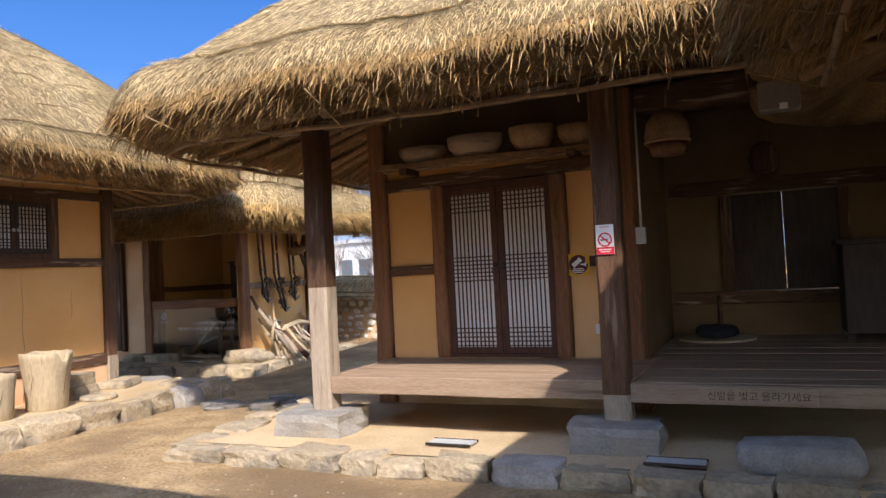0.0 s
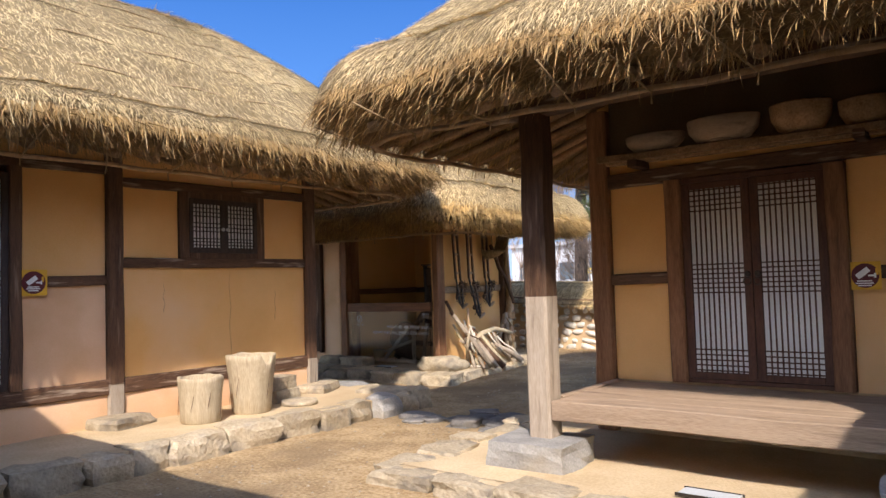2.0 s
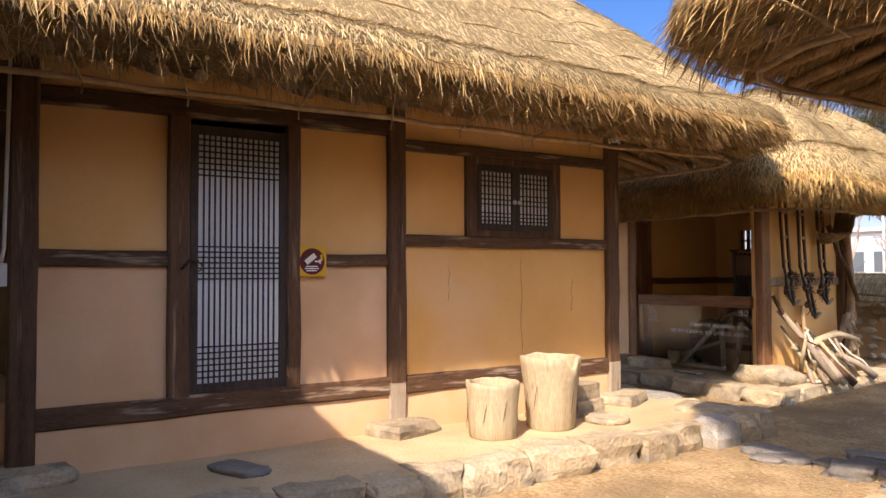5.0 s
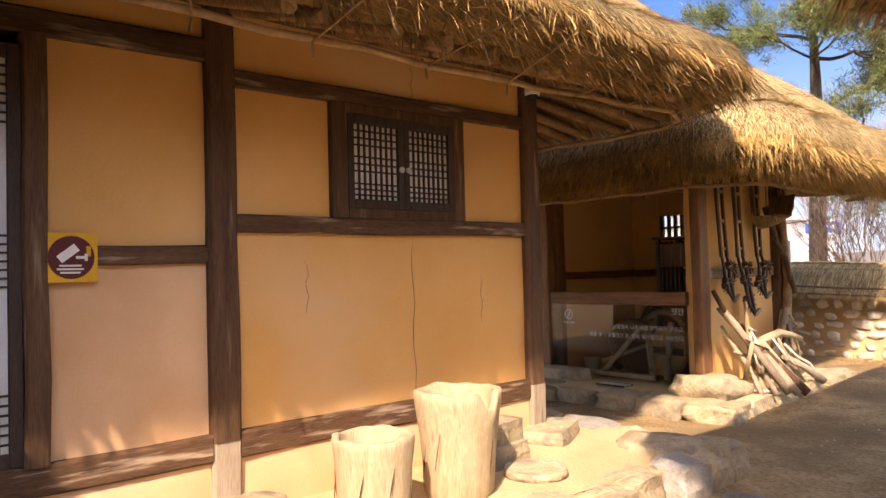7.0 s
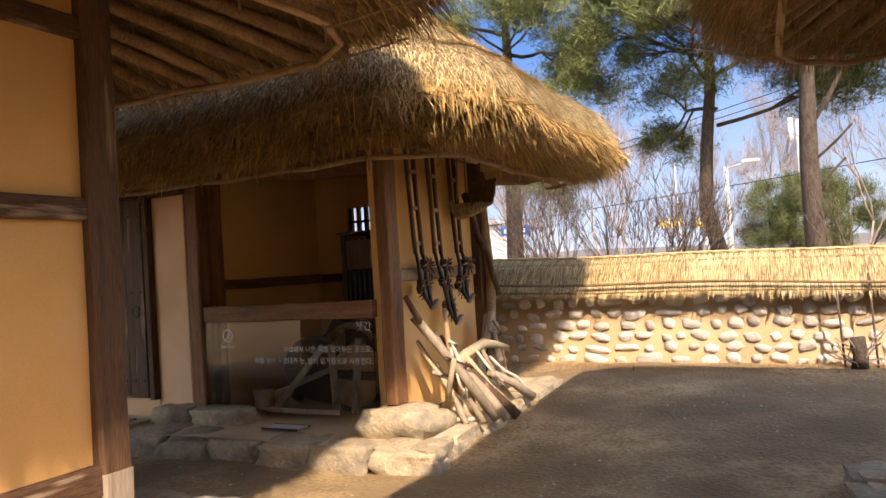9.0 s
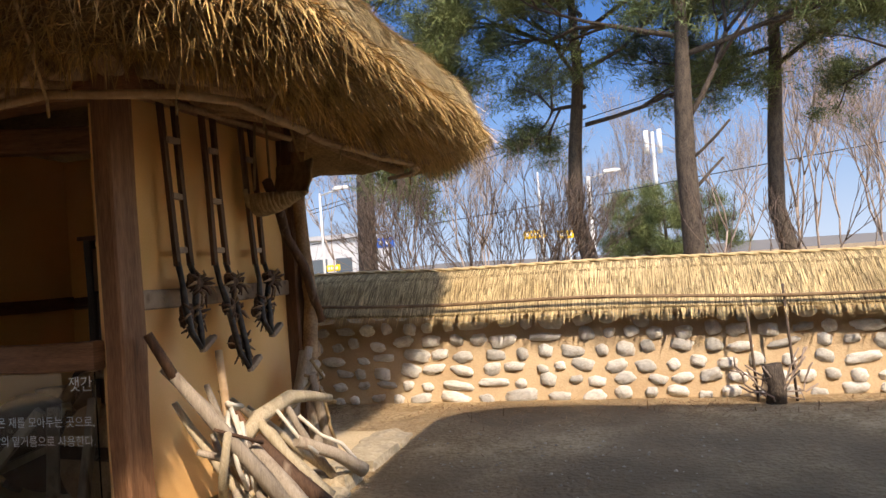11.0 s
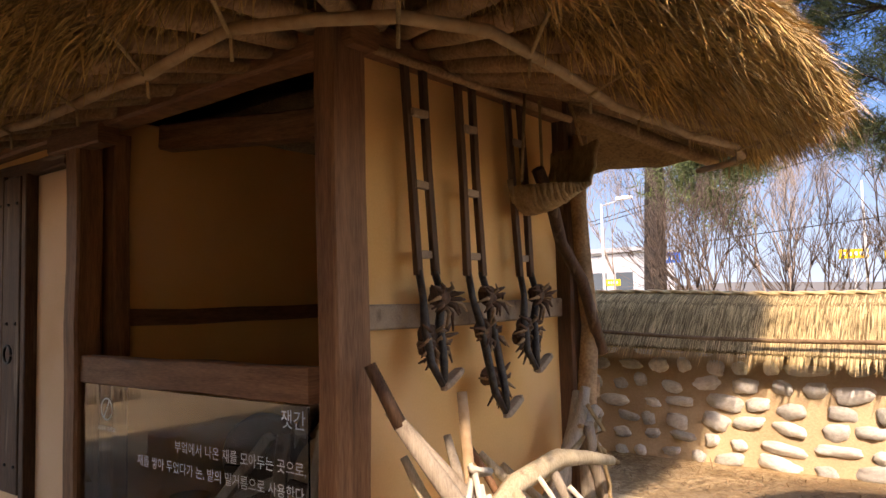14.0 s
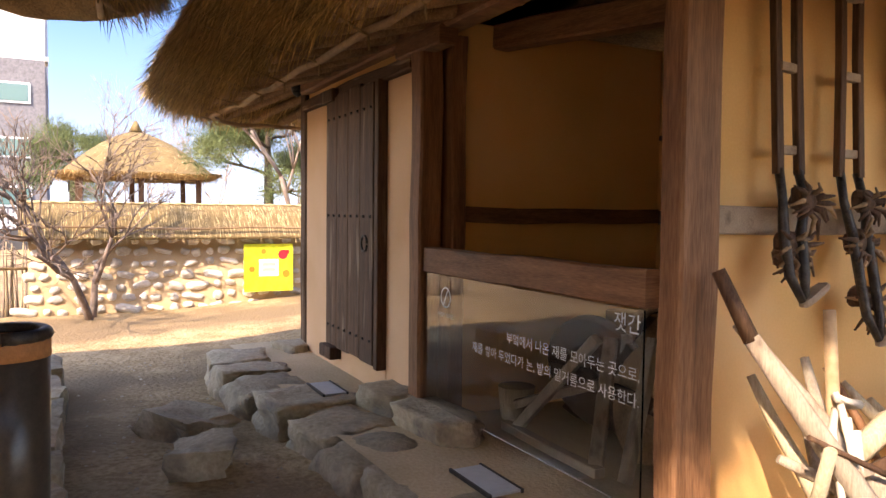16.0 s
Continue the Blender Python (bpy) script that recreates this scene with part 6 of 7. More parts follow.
# ---- poster on the lane wall ----
post = thing("farm_poster", "lime green poster with a red hen on the stone wall", "poster")
post.matrix_basis = pose(-16.46, 10.83, 0.55, 90, 0, 90)
part("sheet", slab(0.76, 0.73, 0.01), LIME, post)
part("white_patch", slab(0.30, 0.26, 0.002, 0.0105), WHITE, post, "white centre panel")
for k, (x, y, r) in enumerate(((0.22, 0.20, 0.075), (0.29, 0.24, 0.035), (0.27, -0.10, 0.06), (-0.08, 0.25, 0.04), (-0.26, -0.02, 0.045))):
    ob = part("red_figure", disc(r, 18, 0.0105), RED if k < 2 else plain("orange_print", (0.75, 0.22, 0.02)), post)
    ob.location = (x, y, 0)
for k in range(2):
    part("writing_line", slab(0.20, 0.05, 0.0015, 0.013, 0, 0.05 - 0.08 * k), plain("grey_print", (0.45, 0.40, 0.36)), post)


# ---- trees and distance ----
BARK = material("pine_bark", (0.032, 0.025, 0.020), (0.115, 0.088, 0.066), 6, 0.9, 0.9, 30, (3, 3, 1), 0.5, bump_distance=0.03)
TWIG = material("dark_bare_twigs", (0.07, 0.048, 0.036), (0.15, 0.11, 0.085), 5, 0.9, 0.3, 40)
PLUMBARK = material("grey_plum_bark", (0.13, 0.095, 0.075), (0.27, 0.205, 0.165), 6, 0.9, 0.5, 40)
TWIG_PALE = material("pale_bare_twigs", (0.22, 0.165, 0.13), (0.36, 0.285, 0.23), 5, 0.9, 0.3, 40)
NEEDLE = material("pine_needles", (0.055, 0.085, 0.028), (0.16, 0.18, 0.065), 1.5, 0.7, 0.0, 8, piece=0.35, island=True)


def grow(rng, p, d, length, r, depth, out, bend=0.25, split=(2, 3), angle=0.6, shrink=0.72, up=0.1, tips=None, thin=0.62):
    """Branches from p: each shoot wanders, then splits."""
    pts, n = [p], 3
    for i in range(n):
        d = (d + Vector((rng.gauss(0, bend), rng.gauss(0, bend), rng.gauss(0, bend) + up)) * 0.5).normalized()
        p = p + d * (length / n)
        pts.append(p)
    out.append(([tuple(q) for q in pts], [r, r * 0.9, r * 0.8, r * 0.66]))
    if depth == 0:
        if tips is not None:
            tips.append((p, d))
        return
    for k in range(rng.randint(*split)):
        a = Vector((rng.gauss(0, 1), rng.gauss(0, 1), rng.gauss(0, 1))).cross(d).normalized()
        s = rng.uniform(0.55, 1.1)
        q = pts[rng.choice((2, 3, 3))]
        grow(rng, q, (d + a * angle * s).normalized(), length * shrink * rng.uniform(0.8, 1.15), r * thin, depth - 1, out, bend, split, angle, shrink, up, tips, thin)


def needle_mesh(tips, rng, per=26, size=0.16, width=0.016):
    P, D = [], []
    for p, d in tips:
        P.append(tuple(p))
        D.append(tuple(d))
    P, D = np.array(P), np.array(D)
    n = len(P) * per
    root = np.repeat(P, per, axis=0) + rng.normal(0, size * 0.45, (n, 3))
    way = np.repeat(D, per, axis=0) * 0.5 + rng.normal(0, 0.6, (n, 3)) + np.array([0, 0, 0.25])
    nor = rng.normal(0, 1, (n, 3))
    v, t = needles(root, way, nor, rng.uniform(0.6, 1.2, n) * size, width)
    return fast_mesh(v, t)


def pine(x, y, label, pts, radii, limbs, seed, size=0.21, per=44, z=0.15):
    """A pine: trunk through the points given, limbs that start on it, needles at the twigs' ends."""
    t = thing("pine_tree", label, "pine tree", "pines beyond the wall", at=(x, y, z))
    part("trunk", tubes_mesh([(pts, radii)], 12, 0.05), BARK, t)
    rng = random.Random(seed)
    out, tips = [], []
    for p, d, l, depth in limbs:
        out = []
        grow(rng, Vector(p), Vector(d).normalized(), l, 0.05 if depth > 1 else 0.03, depth, out, 0.22, (3, 4), 0.75, 0.66, 0.10, tips if depth else None)
        part("limb", tubes_mesh(out, 5, 0.1), BARK, t)
    more = []
    for p, d in tips:
        for _ in range(12):
            more.append((p + Vector((rng.gauss(0, 0.27), rng.gauss(0, 0.27), rng.gauss(0, 0.15))), d))
    crown = part("crown", needle_mesh(more, np.random.default_rng(seed), per, size), NEEDLE, t)
    return t


def limbs_around(rng, z0, z1, n, l, depth=2, lean=0.1):
    r = random.Random(rng)
    res = []
    for i in range(n):
        a = i * 2.4 + r.uniform(-0.4, 0.4)
        z = z0 + (z1 - z0) * (i / max(1, n - 1))
        res.append(((0.03 * z, 0, z), (math.cos(a), math.sin(a), r.uniform(-0.1, 0.45)), l * r.uniform(0.7, 1.15) * (1 - 0.45 * i / n), depth))
    return res


pine(-5.80, 21.5, "tall pine with a slim dark trunk beyond the wall", [(0.10, 0, -0.3), (0.02, 0, 1.2), (-0.22, 0, 2.3), (-0.12, 0, 3.6), (0.05, 0, 5.0), (0.0, 0, 8.5)], [0.20, 0.17, 0.15, 0.13, 0.11, 0.04], limbs_around(3, 4.0, 8.4, 13, 1.9), 31)
pine(-4.02, 18.8, "tall pine with a stout forked trunk beyond the wall", [(0.0, 0, -0.3), (0.04, 0, 1.4), (0.03, 0, 2.8), (0.06, 0, 3.6), (0.12, 0, 4.6), (0.2, 0, 7.5)], [0.18, 0.165, 0.15, 0.135, 0.10, 0.04], limbs_around(5, 4.4, 7.4, 11, 1.7) + [((0.05, 0, 3.3), (0.6, 0, 0.9), 1.6, 2), ((0.04, 0, 2.7), (1, 0, 0.75), 0.9, 0), ((0.04, 0, 2.2), (1, 0.1, 0.7), 0.8, 0)], 32)
pine(-2.30, 21.2, "tall pine with a leaning bare trunk beyond the wall", [(0.22, 0, -0.3), (0.14, 0, 1.0), (-0.08, 0, 2.0), (0.0, 0, 3.4), (0.12, 0, 4.8), (0.25, 0, 8.5)], [0.19, 0.17, 0.15, 0.13, 0.11, 0.04], limbs_around(8, 4.6, 8.4, 12, 1.8), 33)
pine(-10.0, 20.2, "pine with a pale trunk and low tufts beyond the wall", [(0.05, 0, -0.3), (0.0, 0, 1.5), (0.05, 0, 3.0), (0.1, 0, 4.4), (0.1, 0, 8.0)], [0.21, 0.19, 0.17, 0.15, 0.05], limbs_around(9, 4.8, 8.0, 9, 1.6) + [((0.05, -0.1, 3.9), (0.9, -0.3, -0.1), 1.1, 2), ((0.05, -0.1, 3.7), (0.95, -0.2, -0.45), 0.9, 2)], 34)
for x, y, h, k in ((-4.0, 43.0, 4.4, 61), (-5.7, 44.0, 3.8, 62), (-2.2, 46.0, 4.0, 63)):
    pine(x, y, "small bushy pine in the pale distance", [(0, 0, -0.3), (0.05, 0, h * 0.5), (0, 0, h)], [0.12, 0.08, 0.03], limbs_around(k, 0.7, h - 0.3, 10, 1.0), k, size=0.26, per=20)
pine(1.8, 23.0, "tall pine farther along the wall", [(0, 0, -0.3), (0.1, 0, 2.0), (0.0, 0, 5.0), (0, 0, 9.0)], [0.2, 0.17, 0.13, 0.05], limbs_around(11, 4.2, 8.8, 11, 1.9), 35)


def bare_tree(name, label, seed, h, r, depth, mat, angle=0.5, stems=1, split=(2, 3), group="", category="tree", at=(0, 0, 0), up=0.18, sides=3, spread=0.25):
    t = thing(name, label, category, group, at=at)
    rng = random.Random(seed)
    out = []
    for k in range(stems):
        a = k * 6.283 / max(stems, 1) + rng.uniform(-0.3, 0.3)
        d = Vector((math.cos(a) * spread, math.sin(a) * spread, 1)).normalized() if stems > 1 else Vector((0, 0, 1))
        grow(rng, Vector((math.cos(a) * 0.05 * stems, math.sin(a) * 0.05 * stems, -0.1)), d, h * 0.34, r, depth, out, 0.2, split, angle, 0.76, up, None, 0.66)
    limbs = [i for i in out if i[1][0] >= r * 0.6]
    twigs = [i for i in out if i[1][0] < r * 0.6]
    for limb in limbs[:40]:
        part("limb", tubes_mesh([limb], 6, 0.08), mat, t)
    part("crown", tubes_mesh(twigs + limbs[40:], sides), mat, t)
    return t


bare_tree("bare_shrub", "large leafless many-stemmed shrub behind the wall", 4, 2.7, 0.026, 6, TWIG, 0.46, 13, (2, 3), category="shrub", at=(-7.1, 17.6, 0.2), spread=0.95)
bare_tree("bare_shrub", "small leafless shrub behind the wall", 6, 2.6, 0.022, 4, TWIG, 0.45, 5, (2, 3), category="shrub", at=(-3.0, 18.6, 0.2), spread=0.5)
bare_tree("bare_shrub", "small leafless shrub beyond the wall end", 7, 2.8, 0.02, 4, TWIG, 0.45, 4, (2, 3), category="shrub", at=(-13.2, 21.0, 0.2), spread=0.5)
# far trees: distance haze is put into their pale twig colour
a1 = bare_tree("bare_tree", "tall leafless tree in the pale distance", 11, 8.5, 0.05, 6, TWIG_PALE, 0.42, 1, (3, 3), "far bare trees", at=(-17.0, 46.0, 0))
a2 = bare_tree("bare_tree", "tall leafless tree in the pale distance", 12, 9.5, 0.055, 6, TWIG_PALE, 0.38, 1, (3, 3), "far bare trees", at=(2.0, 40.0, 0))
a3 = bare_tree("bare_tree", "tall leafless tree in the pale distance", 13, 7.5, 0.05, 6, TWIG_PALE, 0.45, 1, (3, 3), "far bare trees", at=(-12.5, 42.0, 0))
rngt = random.Random(21)
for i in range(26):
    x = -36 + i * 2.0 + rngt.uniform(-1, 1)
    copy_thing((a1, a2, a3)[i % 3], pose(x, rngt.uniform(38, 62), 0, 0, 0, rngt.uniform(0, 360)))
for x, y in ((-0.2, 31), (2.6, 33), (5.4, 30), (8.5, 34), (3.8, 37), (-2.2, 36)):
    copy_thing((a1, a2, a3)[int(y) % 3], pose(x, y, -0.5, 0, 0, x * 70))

# lane side: plum tree, pale leaning tree, shelter, pines, building
plum = bare_tree("plum_tree", "gnarled leafless plum tree before the lane wall", 17, 2.5, 0.055, 6, PLUMBARK, 0.72, 2, (2, 4), category="tree", at=(-16.15, 8.35, -0.08), up=0.04, spread=0.25)
pale = bare_tree("leaning_tree", "pale leafless tree leaning over the lane wall", 19, 5.2, 0.09, 4, TWIG_PALE, 0.5, 1, (2, 3), category="tree", at=(-21.0, 12.6, -0.1), up=0.1)
pine(-27.5, 13.6, "low pine beyond the lane wall", [(0, 0, -0.3), (0.1, 0, 1.5), (0, 0, 3.0), (0, 0, 4.2)], [0.16, 0.14, 0.1, 0.04], limbs_around(15, 1.8, 4.0, 9, 1.3), 41)
pine(-38.0, 8.4, "dark pine behind the straw shelter", [(0, 0, -0.3), (0.1, 0, 1.8), (0, 0, 3.0), (0, 0, 4.0)], [0.15, 0.12, 0.09, 0.04], limbs_around(16, 1.8, 3.8, 8, 1.2), 42, per=22)
for x, y in ((-45, 16), (-43, 20), (-50, 12), (-40, 24), (-36, 19), (-46, 24), (-33, 16.5)):
    copy_thing((a1, a3)[int(y) % 2], pose(x, y, -1.2, 0, 0, y * 50))

shelter = thing("straw_shelter", "open shelter with a conical golden straw roof", "shelter")
S2 = Roof(-33.8, -28.8, 7.7, 12.7, 1.2, ((-31.3, 10.15), (-31.3, 10.25)), 2.35, 4.05, 0.22, 7)
thatch("roof", shelter, S2, 260, seed=51, fringe=160, under=60)
tube("finial", shelter, STRAW_BASE, [(-31.3, 10.2, 3.95), (-31.3, 10.2, 4.3)], [0.22, 0.04], 10)
for x in (-33.0, -29.6):
    for y in (8.5, 10.2, 11.9):
        timber("post", shelter, TIMBER, (x, y, 0), (x, y, 2.5), 0.16, 0.16)
timber("beam", shelter, TIMBER_H, (-29.6, 8.3, 2.42), (-29.6, 12.1, 2.42), 0.14, 0.18)
timber("rail", shelter, TIMBER_H, (-29.6, 8.3, 0.9), (-29.6, 12.1, 0.9), 0.08, 0.6)

house = thing("modern_building", "white and dark grey brick building across the road", "building")
part("lower_wall", box(bmesh.new(), -62, -50.3, -14, 7.3, 0, 9.3), plain("grey_brick", (0.16, 0.155, 0.165), 0.9, spread=0.25, scale=8), house, "dark grey brick storeys")
part("upper_wall", box(bmesh.new(), -62, -50.8, -14, 7.3, 9.3, 15.5), plain("white_cladding", (0.42, 0.44, 0.46), 0.7, spread=0.06, scale=3), house, "white clad top storey")
for z in (2.0, 4.6, 7.5):
    for y in (5.7, 2.3, -1.4):
        w = new("window")
        w.parent = house
        part("frame", box(bmesh.new(), -50.3, -50.2, y - 0.9, y + 0.9, z - 0.55, z + 0.55), WHITE, w)
        part("pane", box(bmesh.new(), -50.2, -50.16, y - 0.8, y + 0.8, z - 0.45, z + 0.45), plain("green_glass", (0.10, 0.18, 0.17), 0.15), w)
part("parapet", box(bmesh.new(), -52.0, -50.3, -14, 7.45, 9.3, 9.5), WHITE, house)
fence = thing("picket_fence", "low white picket fence beside the road", "fence")
for i in range(26):
    boxpart("picket", fence, WHITE, -35.33, -35.28, 3.8 + i * 0.16, 3.88 + i * 0.16, 0.6, 1.35, 0.0)
boxpart("fence_rail", fence, WHITE, -35.27, -35.24, 3.7, 8.0, 0.75, 0.82, 0.0)
boxpart("fence_rail", fence, WHITE, -35.27, -35.24, 3.7, 8.0, 1.12, 1.19, 0.0)
bank = part("road_bank", box(bmesh.new(), -60, -34.5, -6, 9.0, -0.2, 0.62), material("asphalt", (0.045, 0.047, 0.05), (0.07, 0.07, 0.075), 2, 0.9, 0.3, 60))
tagged(bank, "dark asphalt road behind the fence", "road", kind="structure")
twigs = thing("twig_fence", "upright brushwood fence joining the lane wall", "fence")
rngf = random.Random(8)
for i in range(70):
    y = 5.4 + i * 0.032
    tube("twig", twigs, TWIG_PALE if i % 3 else PALEWOOD, bent((-16.75 + rngf.uniform(-0.05, 0.05), y, -0.15), (-16.75 + rngf.uniform(-0.06, 0.06), y + rngf.uniform(-0.05, 0.05), rngf.uniform(0.85, 1.05)), 3, 0.015, i), [0.014, 0.013, 0.012, 0.008], 5)
tube("binding", twigs, ROPE, [(-16.70, 5.4, 0.6), (-16.70, 7.6, 0.6)], 0.02, 6)

# roadside beyond the wall
def street_pole(x, y, h, label, arm=0.0, lamp=True, r=0.06):
    p = thing("street_lamp", label, "street lamp", at=(x, y, 0))
    part("pole", tubes_mesh([([(0, 0, 0), (0, 0, h)], [r * 1.2, r * 0.7])], 8), STEEL, p)
    if arm:
        part("arm", tubes_mesh([([(0, 0, h - 0.1), (arm, 0, h + 0.12)], 0.03)], 6), STEEL, p)
        head = part("head", rock_mesh(0.7, 0.25, 0.14, 3, 2, 0.5, 0.02), WHITE, p)
        head.location = (arm, 0, h + 0.08)
    return p


street_pole(-9.8, 42.7, 6.0, "slim white street pole beyond the wall")
street_pole(-7.0, 38.0, 5.0, "grey street pole with a side arm beyond the wall", 1.0, r=0.12)
street_pole(-18.2, 35.4, 5.2, "street lamp with a white head beyond the wall", 1.0)
mast = street_pole(-4.15, 48.0, 8.2, "tall white mast with antennas in the distance", r=0.12)
for dx in (-0.35, 0.35):
    part("antenna", tubes_mesh([([(dx, 0, 7.0), (dx, 0, 8.3)], 0.13)], 8), WHITE, mast)
def road_sign(x, y, z, w, h, mat, label):
    s = thing("road_sign", label, "road sign", at=(x, y, 0))
    part("panel", box(bmesh.new(), -w / 2, w / 2, -0.03, 0.03, z - h / 2, z + h / 2, 0.01), mat, s)
    part("post", tubes_mesh([([(0, 0.06, 0), (0, 0.06, z)], 0.05)], 7), STEEL, s)
    for i in range(4):
        part("writing_bar", box(bmesh.new(), -w * 0.38 + i * w * 0.2, -w * 0.26 + i * w * 0.2, -0.036, -0.03, z - h * 0.2, z + h * 0.2), WHITE, s)


road_sign(-21.3, 50.0, 3.55, 2.1, 0.62, plain("road_blue", (0.02, 0.13, 0.55)), "blue road sign with white writing")
road_sign(-11.7, 52.5, 3.35, 1.4, 0.5, plain("road_yellow", (0.85, 0.52, 0.02)), "long yellow road sign with dark marks")
road_sign(-9.6, 52.8, 3.2, 1.4, 0.5, plain("road_yellow_far", (0.85, 0.52, 0.02)), "long yellow road sign with dark marks")
road_sign(-21.9, 44.3, 2.1, 0.8, 0.36, plain("road_yellow_low", (0.85, 0.55, 0.02)), "low yellow road marker")
shop = thing("low_building", "low white building across the road", "building")
part("wall", box(bmesh.new(), -44, -31, 69, 78, 0, 5.2), plain("white_wall_far", (0.46, 0.47, 0.49), 0.8, scale=2), shop)
part("roof", box(bmesh.new(), -44.4, -30.6, 68.6, 78.4, 5.2, 5.6), plain("grey_roof", (0.35, 0.36, 0.38), 0.8), shop)
for i in range(5):
    part("window", box(bmesh.new(), -43 + i * 2.5, -41.4 + i * 2.5, 68.92, 69.0, 1.6, 3.4), plain("dark_pane_%d" % i, (0.08, 0.10, 0.12), 0.2), shop)
wires = thing("overhead_wires", "dark overhead wires strung beyond the pines", "wires")
for k, (z0, z1) in enumerate(((5.2, 11.5), (5.0, 11.0), (3.4, 6.0))):
    part("wire", tubes_mesh([([(-22, 42, z0), (-6, 40, (z0 + z1) / 2 - 0.3), (14, 38, z1)], 0.022)], 4), BLACK, wires)
hills = part("far_ridge", fast_mesh([(-400 + 40 * i, 420, 0) for i in range(31)] + [(-400 + 40 * i, 420, 5 + 3 * noise.noise(Vector((i * 0.5, 0, 0)))) for i in range(31)], [(i, i + 1, i + 32, i + 31) for i in range(30)]), plain("hazy_hill", (0.16, 0.16, 0.17), 1.0))
tagged(hills, "hazy blue wooded ridge on the horizon", "hill", kind="structure")

# dry litter and small sticks along the garden wall
rl = np.random.default_rng(77)
n = 5200
lx = rl.uniform(-8.5, 1.0, n)
ly = 13.62 - np.abs(rl.normal(0, 0.55, n))
root = np.column_stack([lx, ly, np.array([ground_height(a, b) for a, b in zip(lx, ly)]) + 0.006])
way = np.column_stack([rl.normal(0, 1, n), rl.normal(0, 1, n), rl.uniform(0, 0.25, n)])
v, t = blades(root, way, np.tile([[0, 0, 1.0]], (n, 1)), rl.uniform(0.04, 0.14, n), rl.uniform(0.003, 0.008, n), rl)
tagged(part("dry_litter", fast_mesh(v, t), material("rusty_pine_litter", (0.16, 0.085, 0.04), (0.36, 0.24, 0.13), 3, 0.9, 0.0, 20, piece=0.4, island=True)), "rusty pine needles and straw along the wall foot", "litter", kind="stuff")
n = 5200
lx, ly = rl.uniform(-13, 1, n), rl.uniform(2.5, 12.8, n)
keep = ~((lx < -5.6) & (ly < 8.1)) & ~((lx > -4.1) & (ly > 4.9)) & ~((lx < -6.5) & (ly > 9.1))
lx, ly = lx[keep], ly[keep]
vs, fs = [], []
for i, (a, b) in enumerate(zip(lx, ly)):
    s = rl.uniform(0.004, 0.016)
    z = ground_height(a, b)
    o = len(vs)
    vs += [(a - s, b - s, z - 0.003), (a + s, b - s * 0.8, z - 0.003), (a + s * 0.9, b + s, z - 0.003), (a - s, b + s * 0.8, z - 0.003), (a, b, z + s * 0.8)]
    fs += [(o, o + 1, o + 4), (o + 1, o + 2, o + 4), (o + 2, o + 3, o + 4), (o + 3, o, o + 4)]
tagged(part("yard_gravel", fast_mesh(vs, fs), material("yard_pebbles", (0.20, 0.16, 0.11), (0.48, 0.40, 0.29), 20, 0.9, 0.0, 60, piece=0.3, island=True)), "small stones scattered on the yard", "gravel", kind="stuff")
vine = thing("dry_vine_stump", "cut stump wrapped in dry vines at the wall foot", "stump", at=(-3.72, 13.45, 0.14))
part("stump", tubes_mesh([([(0, 0, -0.05), (0.02, 0, 0.15), (0.0, 0, 0.34)], [0.09, 0.07, 0.075])], 10, 0.15), BARK, vine)
rv = random.Random(3)
part("vines", tubes_mesh([(bent((rv.uniform(-0.1, 0.1), 0, 0.02), (rv.uniform(-0.35, 0.35), rv.uniform(-0.15, 0.12), rv.uniform(0.1, 0.5)), 5, 0.06, i), 0.008) for i in range(16)], 5), TWIG_PALE, vine)
for dx, h in ((-0.12, 0.85), (0.18, 1.0)):
    part("stake", tubes_mesh([([(dx, 0.05, 0), (dx - 0.03, 0.1, h)], 0.012)], 6), TWIG, vine, "thin dark stake")
copebar = thing("coping_pole", "thin crooked pole bound along the straw coping", "pole")
part("pole", tubes_mesh([([(-13 + 0.5 * i, 13.60 - 0.008 * i * 0.5, 1.335 + 0.018 * math.sin(i * 0.9) - 0.0145 * i) for i in range(38)], 0.016)], 6, 0.15), LOGWOOD, copebar)
copebar2 = thing("coping_pole", "thin pole bound along the lane wall coping", "pole")
part("pole", tubes_mesh([([(-16.38, 7.6 + 0.4 * i, 1.16 + 0.015 * math.sin(i)) for i in range(15)], 0.016)], 6, 0.15), LOGWOOD, copebar2)

# straw ropes over the roofs
for parent, roof, fr, a, b in ((west, W_ROOF, 0.22, (-5.68, -1.0), (-8.0, 8.7)), (west, W_ROOF, 0.36, (-5.68, -1.0), (-8.0, 8.7)), (west, W_ROOF, 0.50, (-5.68, -1.0), (-8.2, 8.7)), (west, W_ROOF, 0.64, (-5.68, -1.0), (-8.2, 8.7)), (west, W_ROOF, 0.78, (-5.68, -1.0), (-8.2, 8.7)),
                              (north, N_ROOF, 0.30, (-4.62, 9.5), (1.0, 4.66)), (north, N_ROOF, 0.46, (-4.62, 9.5), (1.0, 4.66)), (north, N_ROOF, 0.62, (-4.62, 9.5), (1.0, 4.66)),
                              (shed, C_ROOF, 0.42, (-12.5, 8.70), (-5.8, 12.5)), (shed, C_ROOF, 0.66, (-12.5, 8.70), (-5.8, 12.5))):
    part("roof_rope", tubes_mesh([(rope_along(roof, fr, a, b, lift=0.004), 0.008)], 6, 0.1), ROPE, parent)


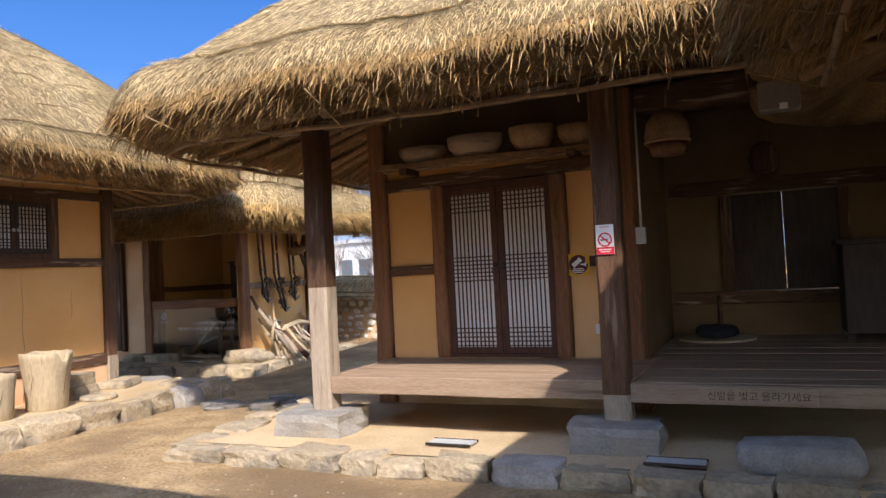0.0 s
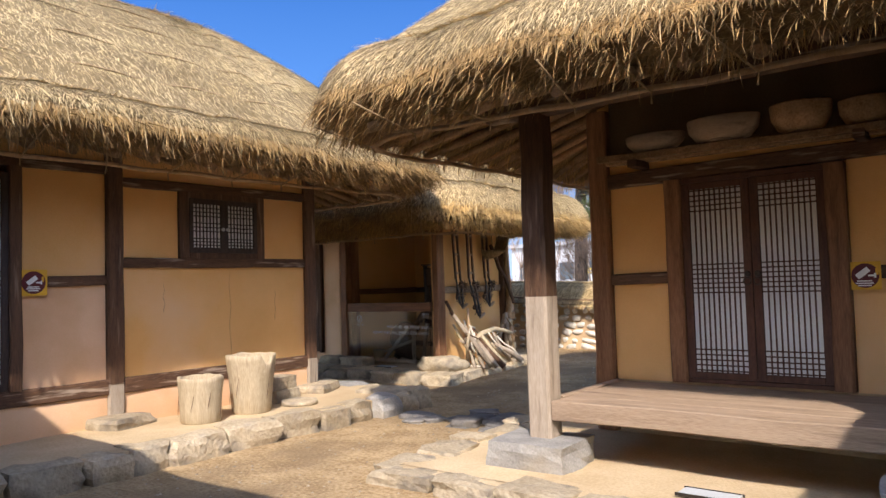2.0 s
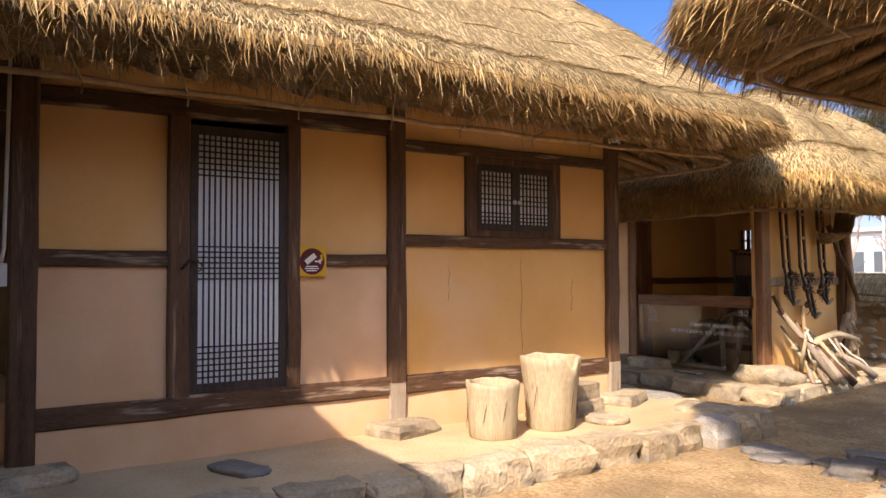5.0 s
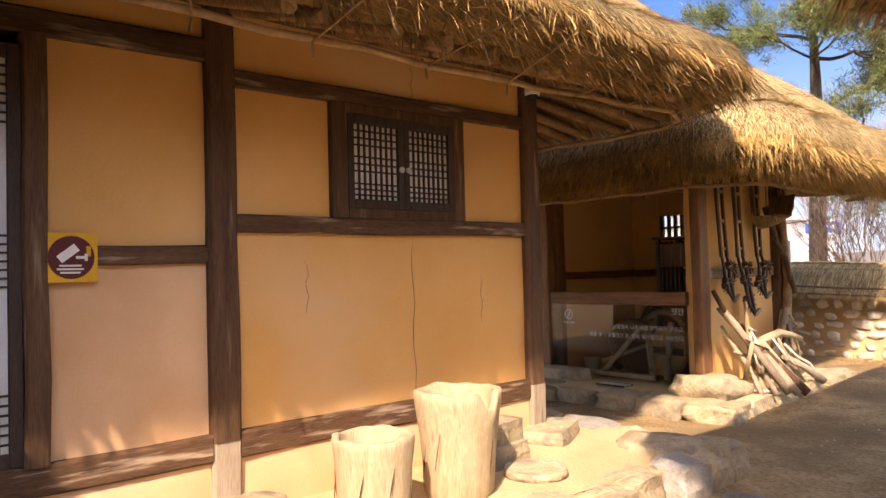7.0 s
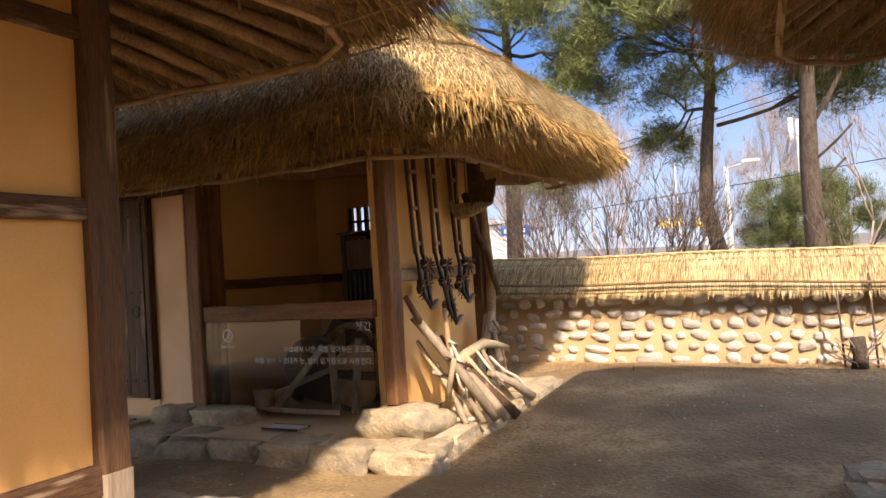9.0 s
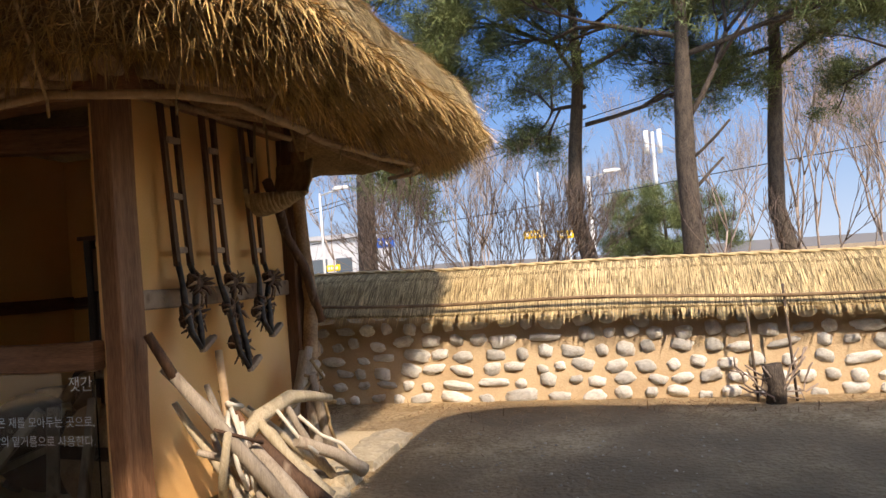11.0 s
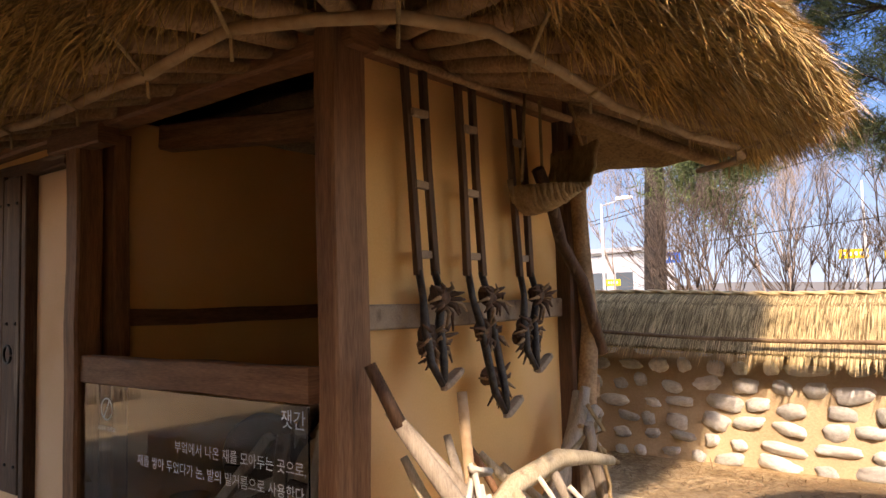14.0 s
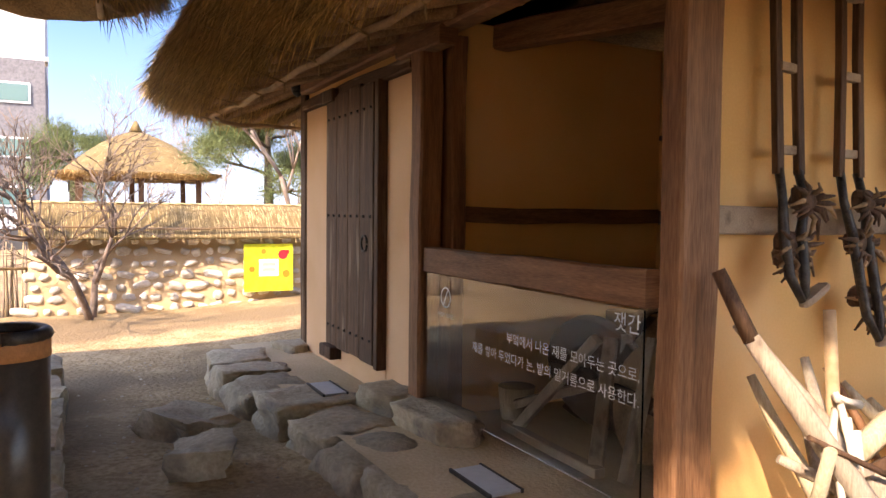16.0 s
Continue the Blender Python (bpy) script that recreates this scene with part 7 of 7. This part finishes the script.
# pale sky low over the horizon, far away
HAZE = bpy.data.materials.new("low_pale_sky")
HAZE.use_nodes = True
hn, hl = HAZE.node_tree.nodes, HAZE.node_tree.links
for x in list(hn):
    if x.type != "OUTPUT_MATERIAL":
        hn.remove(x)
glow, clear, blend = hn.new("ShaderNodeEmission"), hn.new("ShaderNodeBsdfTransparent"), hn.new("ShaderNodeMixShader")
pos, sep, height, tone = hn.new("ShaderNodeNewGeometry"), hn.new("ShaderNodeSeparateXYZ"), hn.new("ShaderNodeMapRange"), hn.new("ShaderNodeValToRGB")
# the clear sky away from the sun: pale low down, deep blue higher up
height.inputs[1].default_value, height.inputs[2].default_value = 0, 640
tone.color_ramp.elements[0].position, tone.color_ramp.elements[0].color = 0.02, (0.20, 0.27, 0.37, 1)
tone.color_ramp.elements[1].position, tone.color_ramp.elements[1].color = 0.60, (0.016, 0.068, 0.22, 1)
for at, colour in ((0.12, (0.14, 0.22, 0.35, 1)), (0.24, (0.088, 0.175, 0.34, 1)), (0.38, (0.036, 0.11, 0.29, 1))):
    tone.color_ramp.elements.new(at).color = colour
away, fade_up, fade = hn.new("ShaderNodeVectorMath"), hn.new("ShaderNodeMapRange"), hn.new("ShaderNodeMath")
fade_side = hn.new("ShaderNodeMapRange")
away.operation, fade.operation = "DOT_PRODUCT", "MULTIPLY"
anti = Vector((SUN_WAY.x, SUN_WAY.y, 0)).normalized() / 850
away.inputs[1].default_value = anti
fade_side.interpolation_type = fade_up.interpolation_type = "SMOOTHSTEP"
fade_side.inputs[1].default_value, fade_side.inputs[2].default_value = 0.15, 0.6
fade_up.inputs[1].default_value, fade_up.inputs[2].default_value = 630, 470
hl.new(pos.outputs["Position"], sep.inputs[0])
hl.new(pos.outputs["Position"], away.inputs[0])
hl.new(sep.outputs[2], height.inputs[0])
hl.new(height.outputs[0], tone.inputs[0])
hl.new(tone.outputs[0], glow.inputs[0])
hl.new(sep.outputs[2], fade_up.inputs[0])
hl.new(away.outputs["Value"], fade_side.inputs[0])
hl.new(fade_up.outputs[0], fade.inputs[0])
hl.new(fade_side.outputs[0], fade.inputs[1])
hl.new(fade.outputs[0], blend.inputs[0])
hl.new(clear.outputs[0], blend.inputs[1])
hl.new(glow.outputs[0], blend.inputs[2])
hl.new(blend.outputs[0], hn["Material Output"].inputs[0])
ring = [(850 * math.cos(i * math.pi / 48), 850 * math.sin(i * math.pi / 48)) for i in range(96)]
bd = part("backdrop", fast_mesh([(x, y, -20) for x, y in ring] + [(x, y, 640) for x, y in ring], [(i, (i + 1) % 96, 96 + (i + 1) % 96, 96 + i) for i in range(96)]), HAZE)
tagged(bd, "pale blue haze of the sky low over the horizon", "sky", kind="structure")
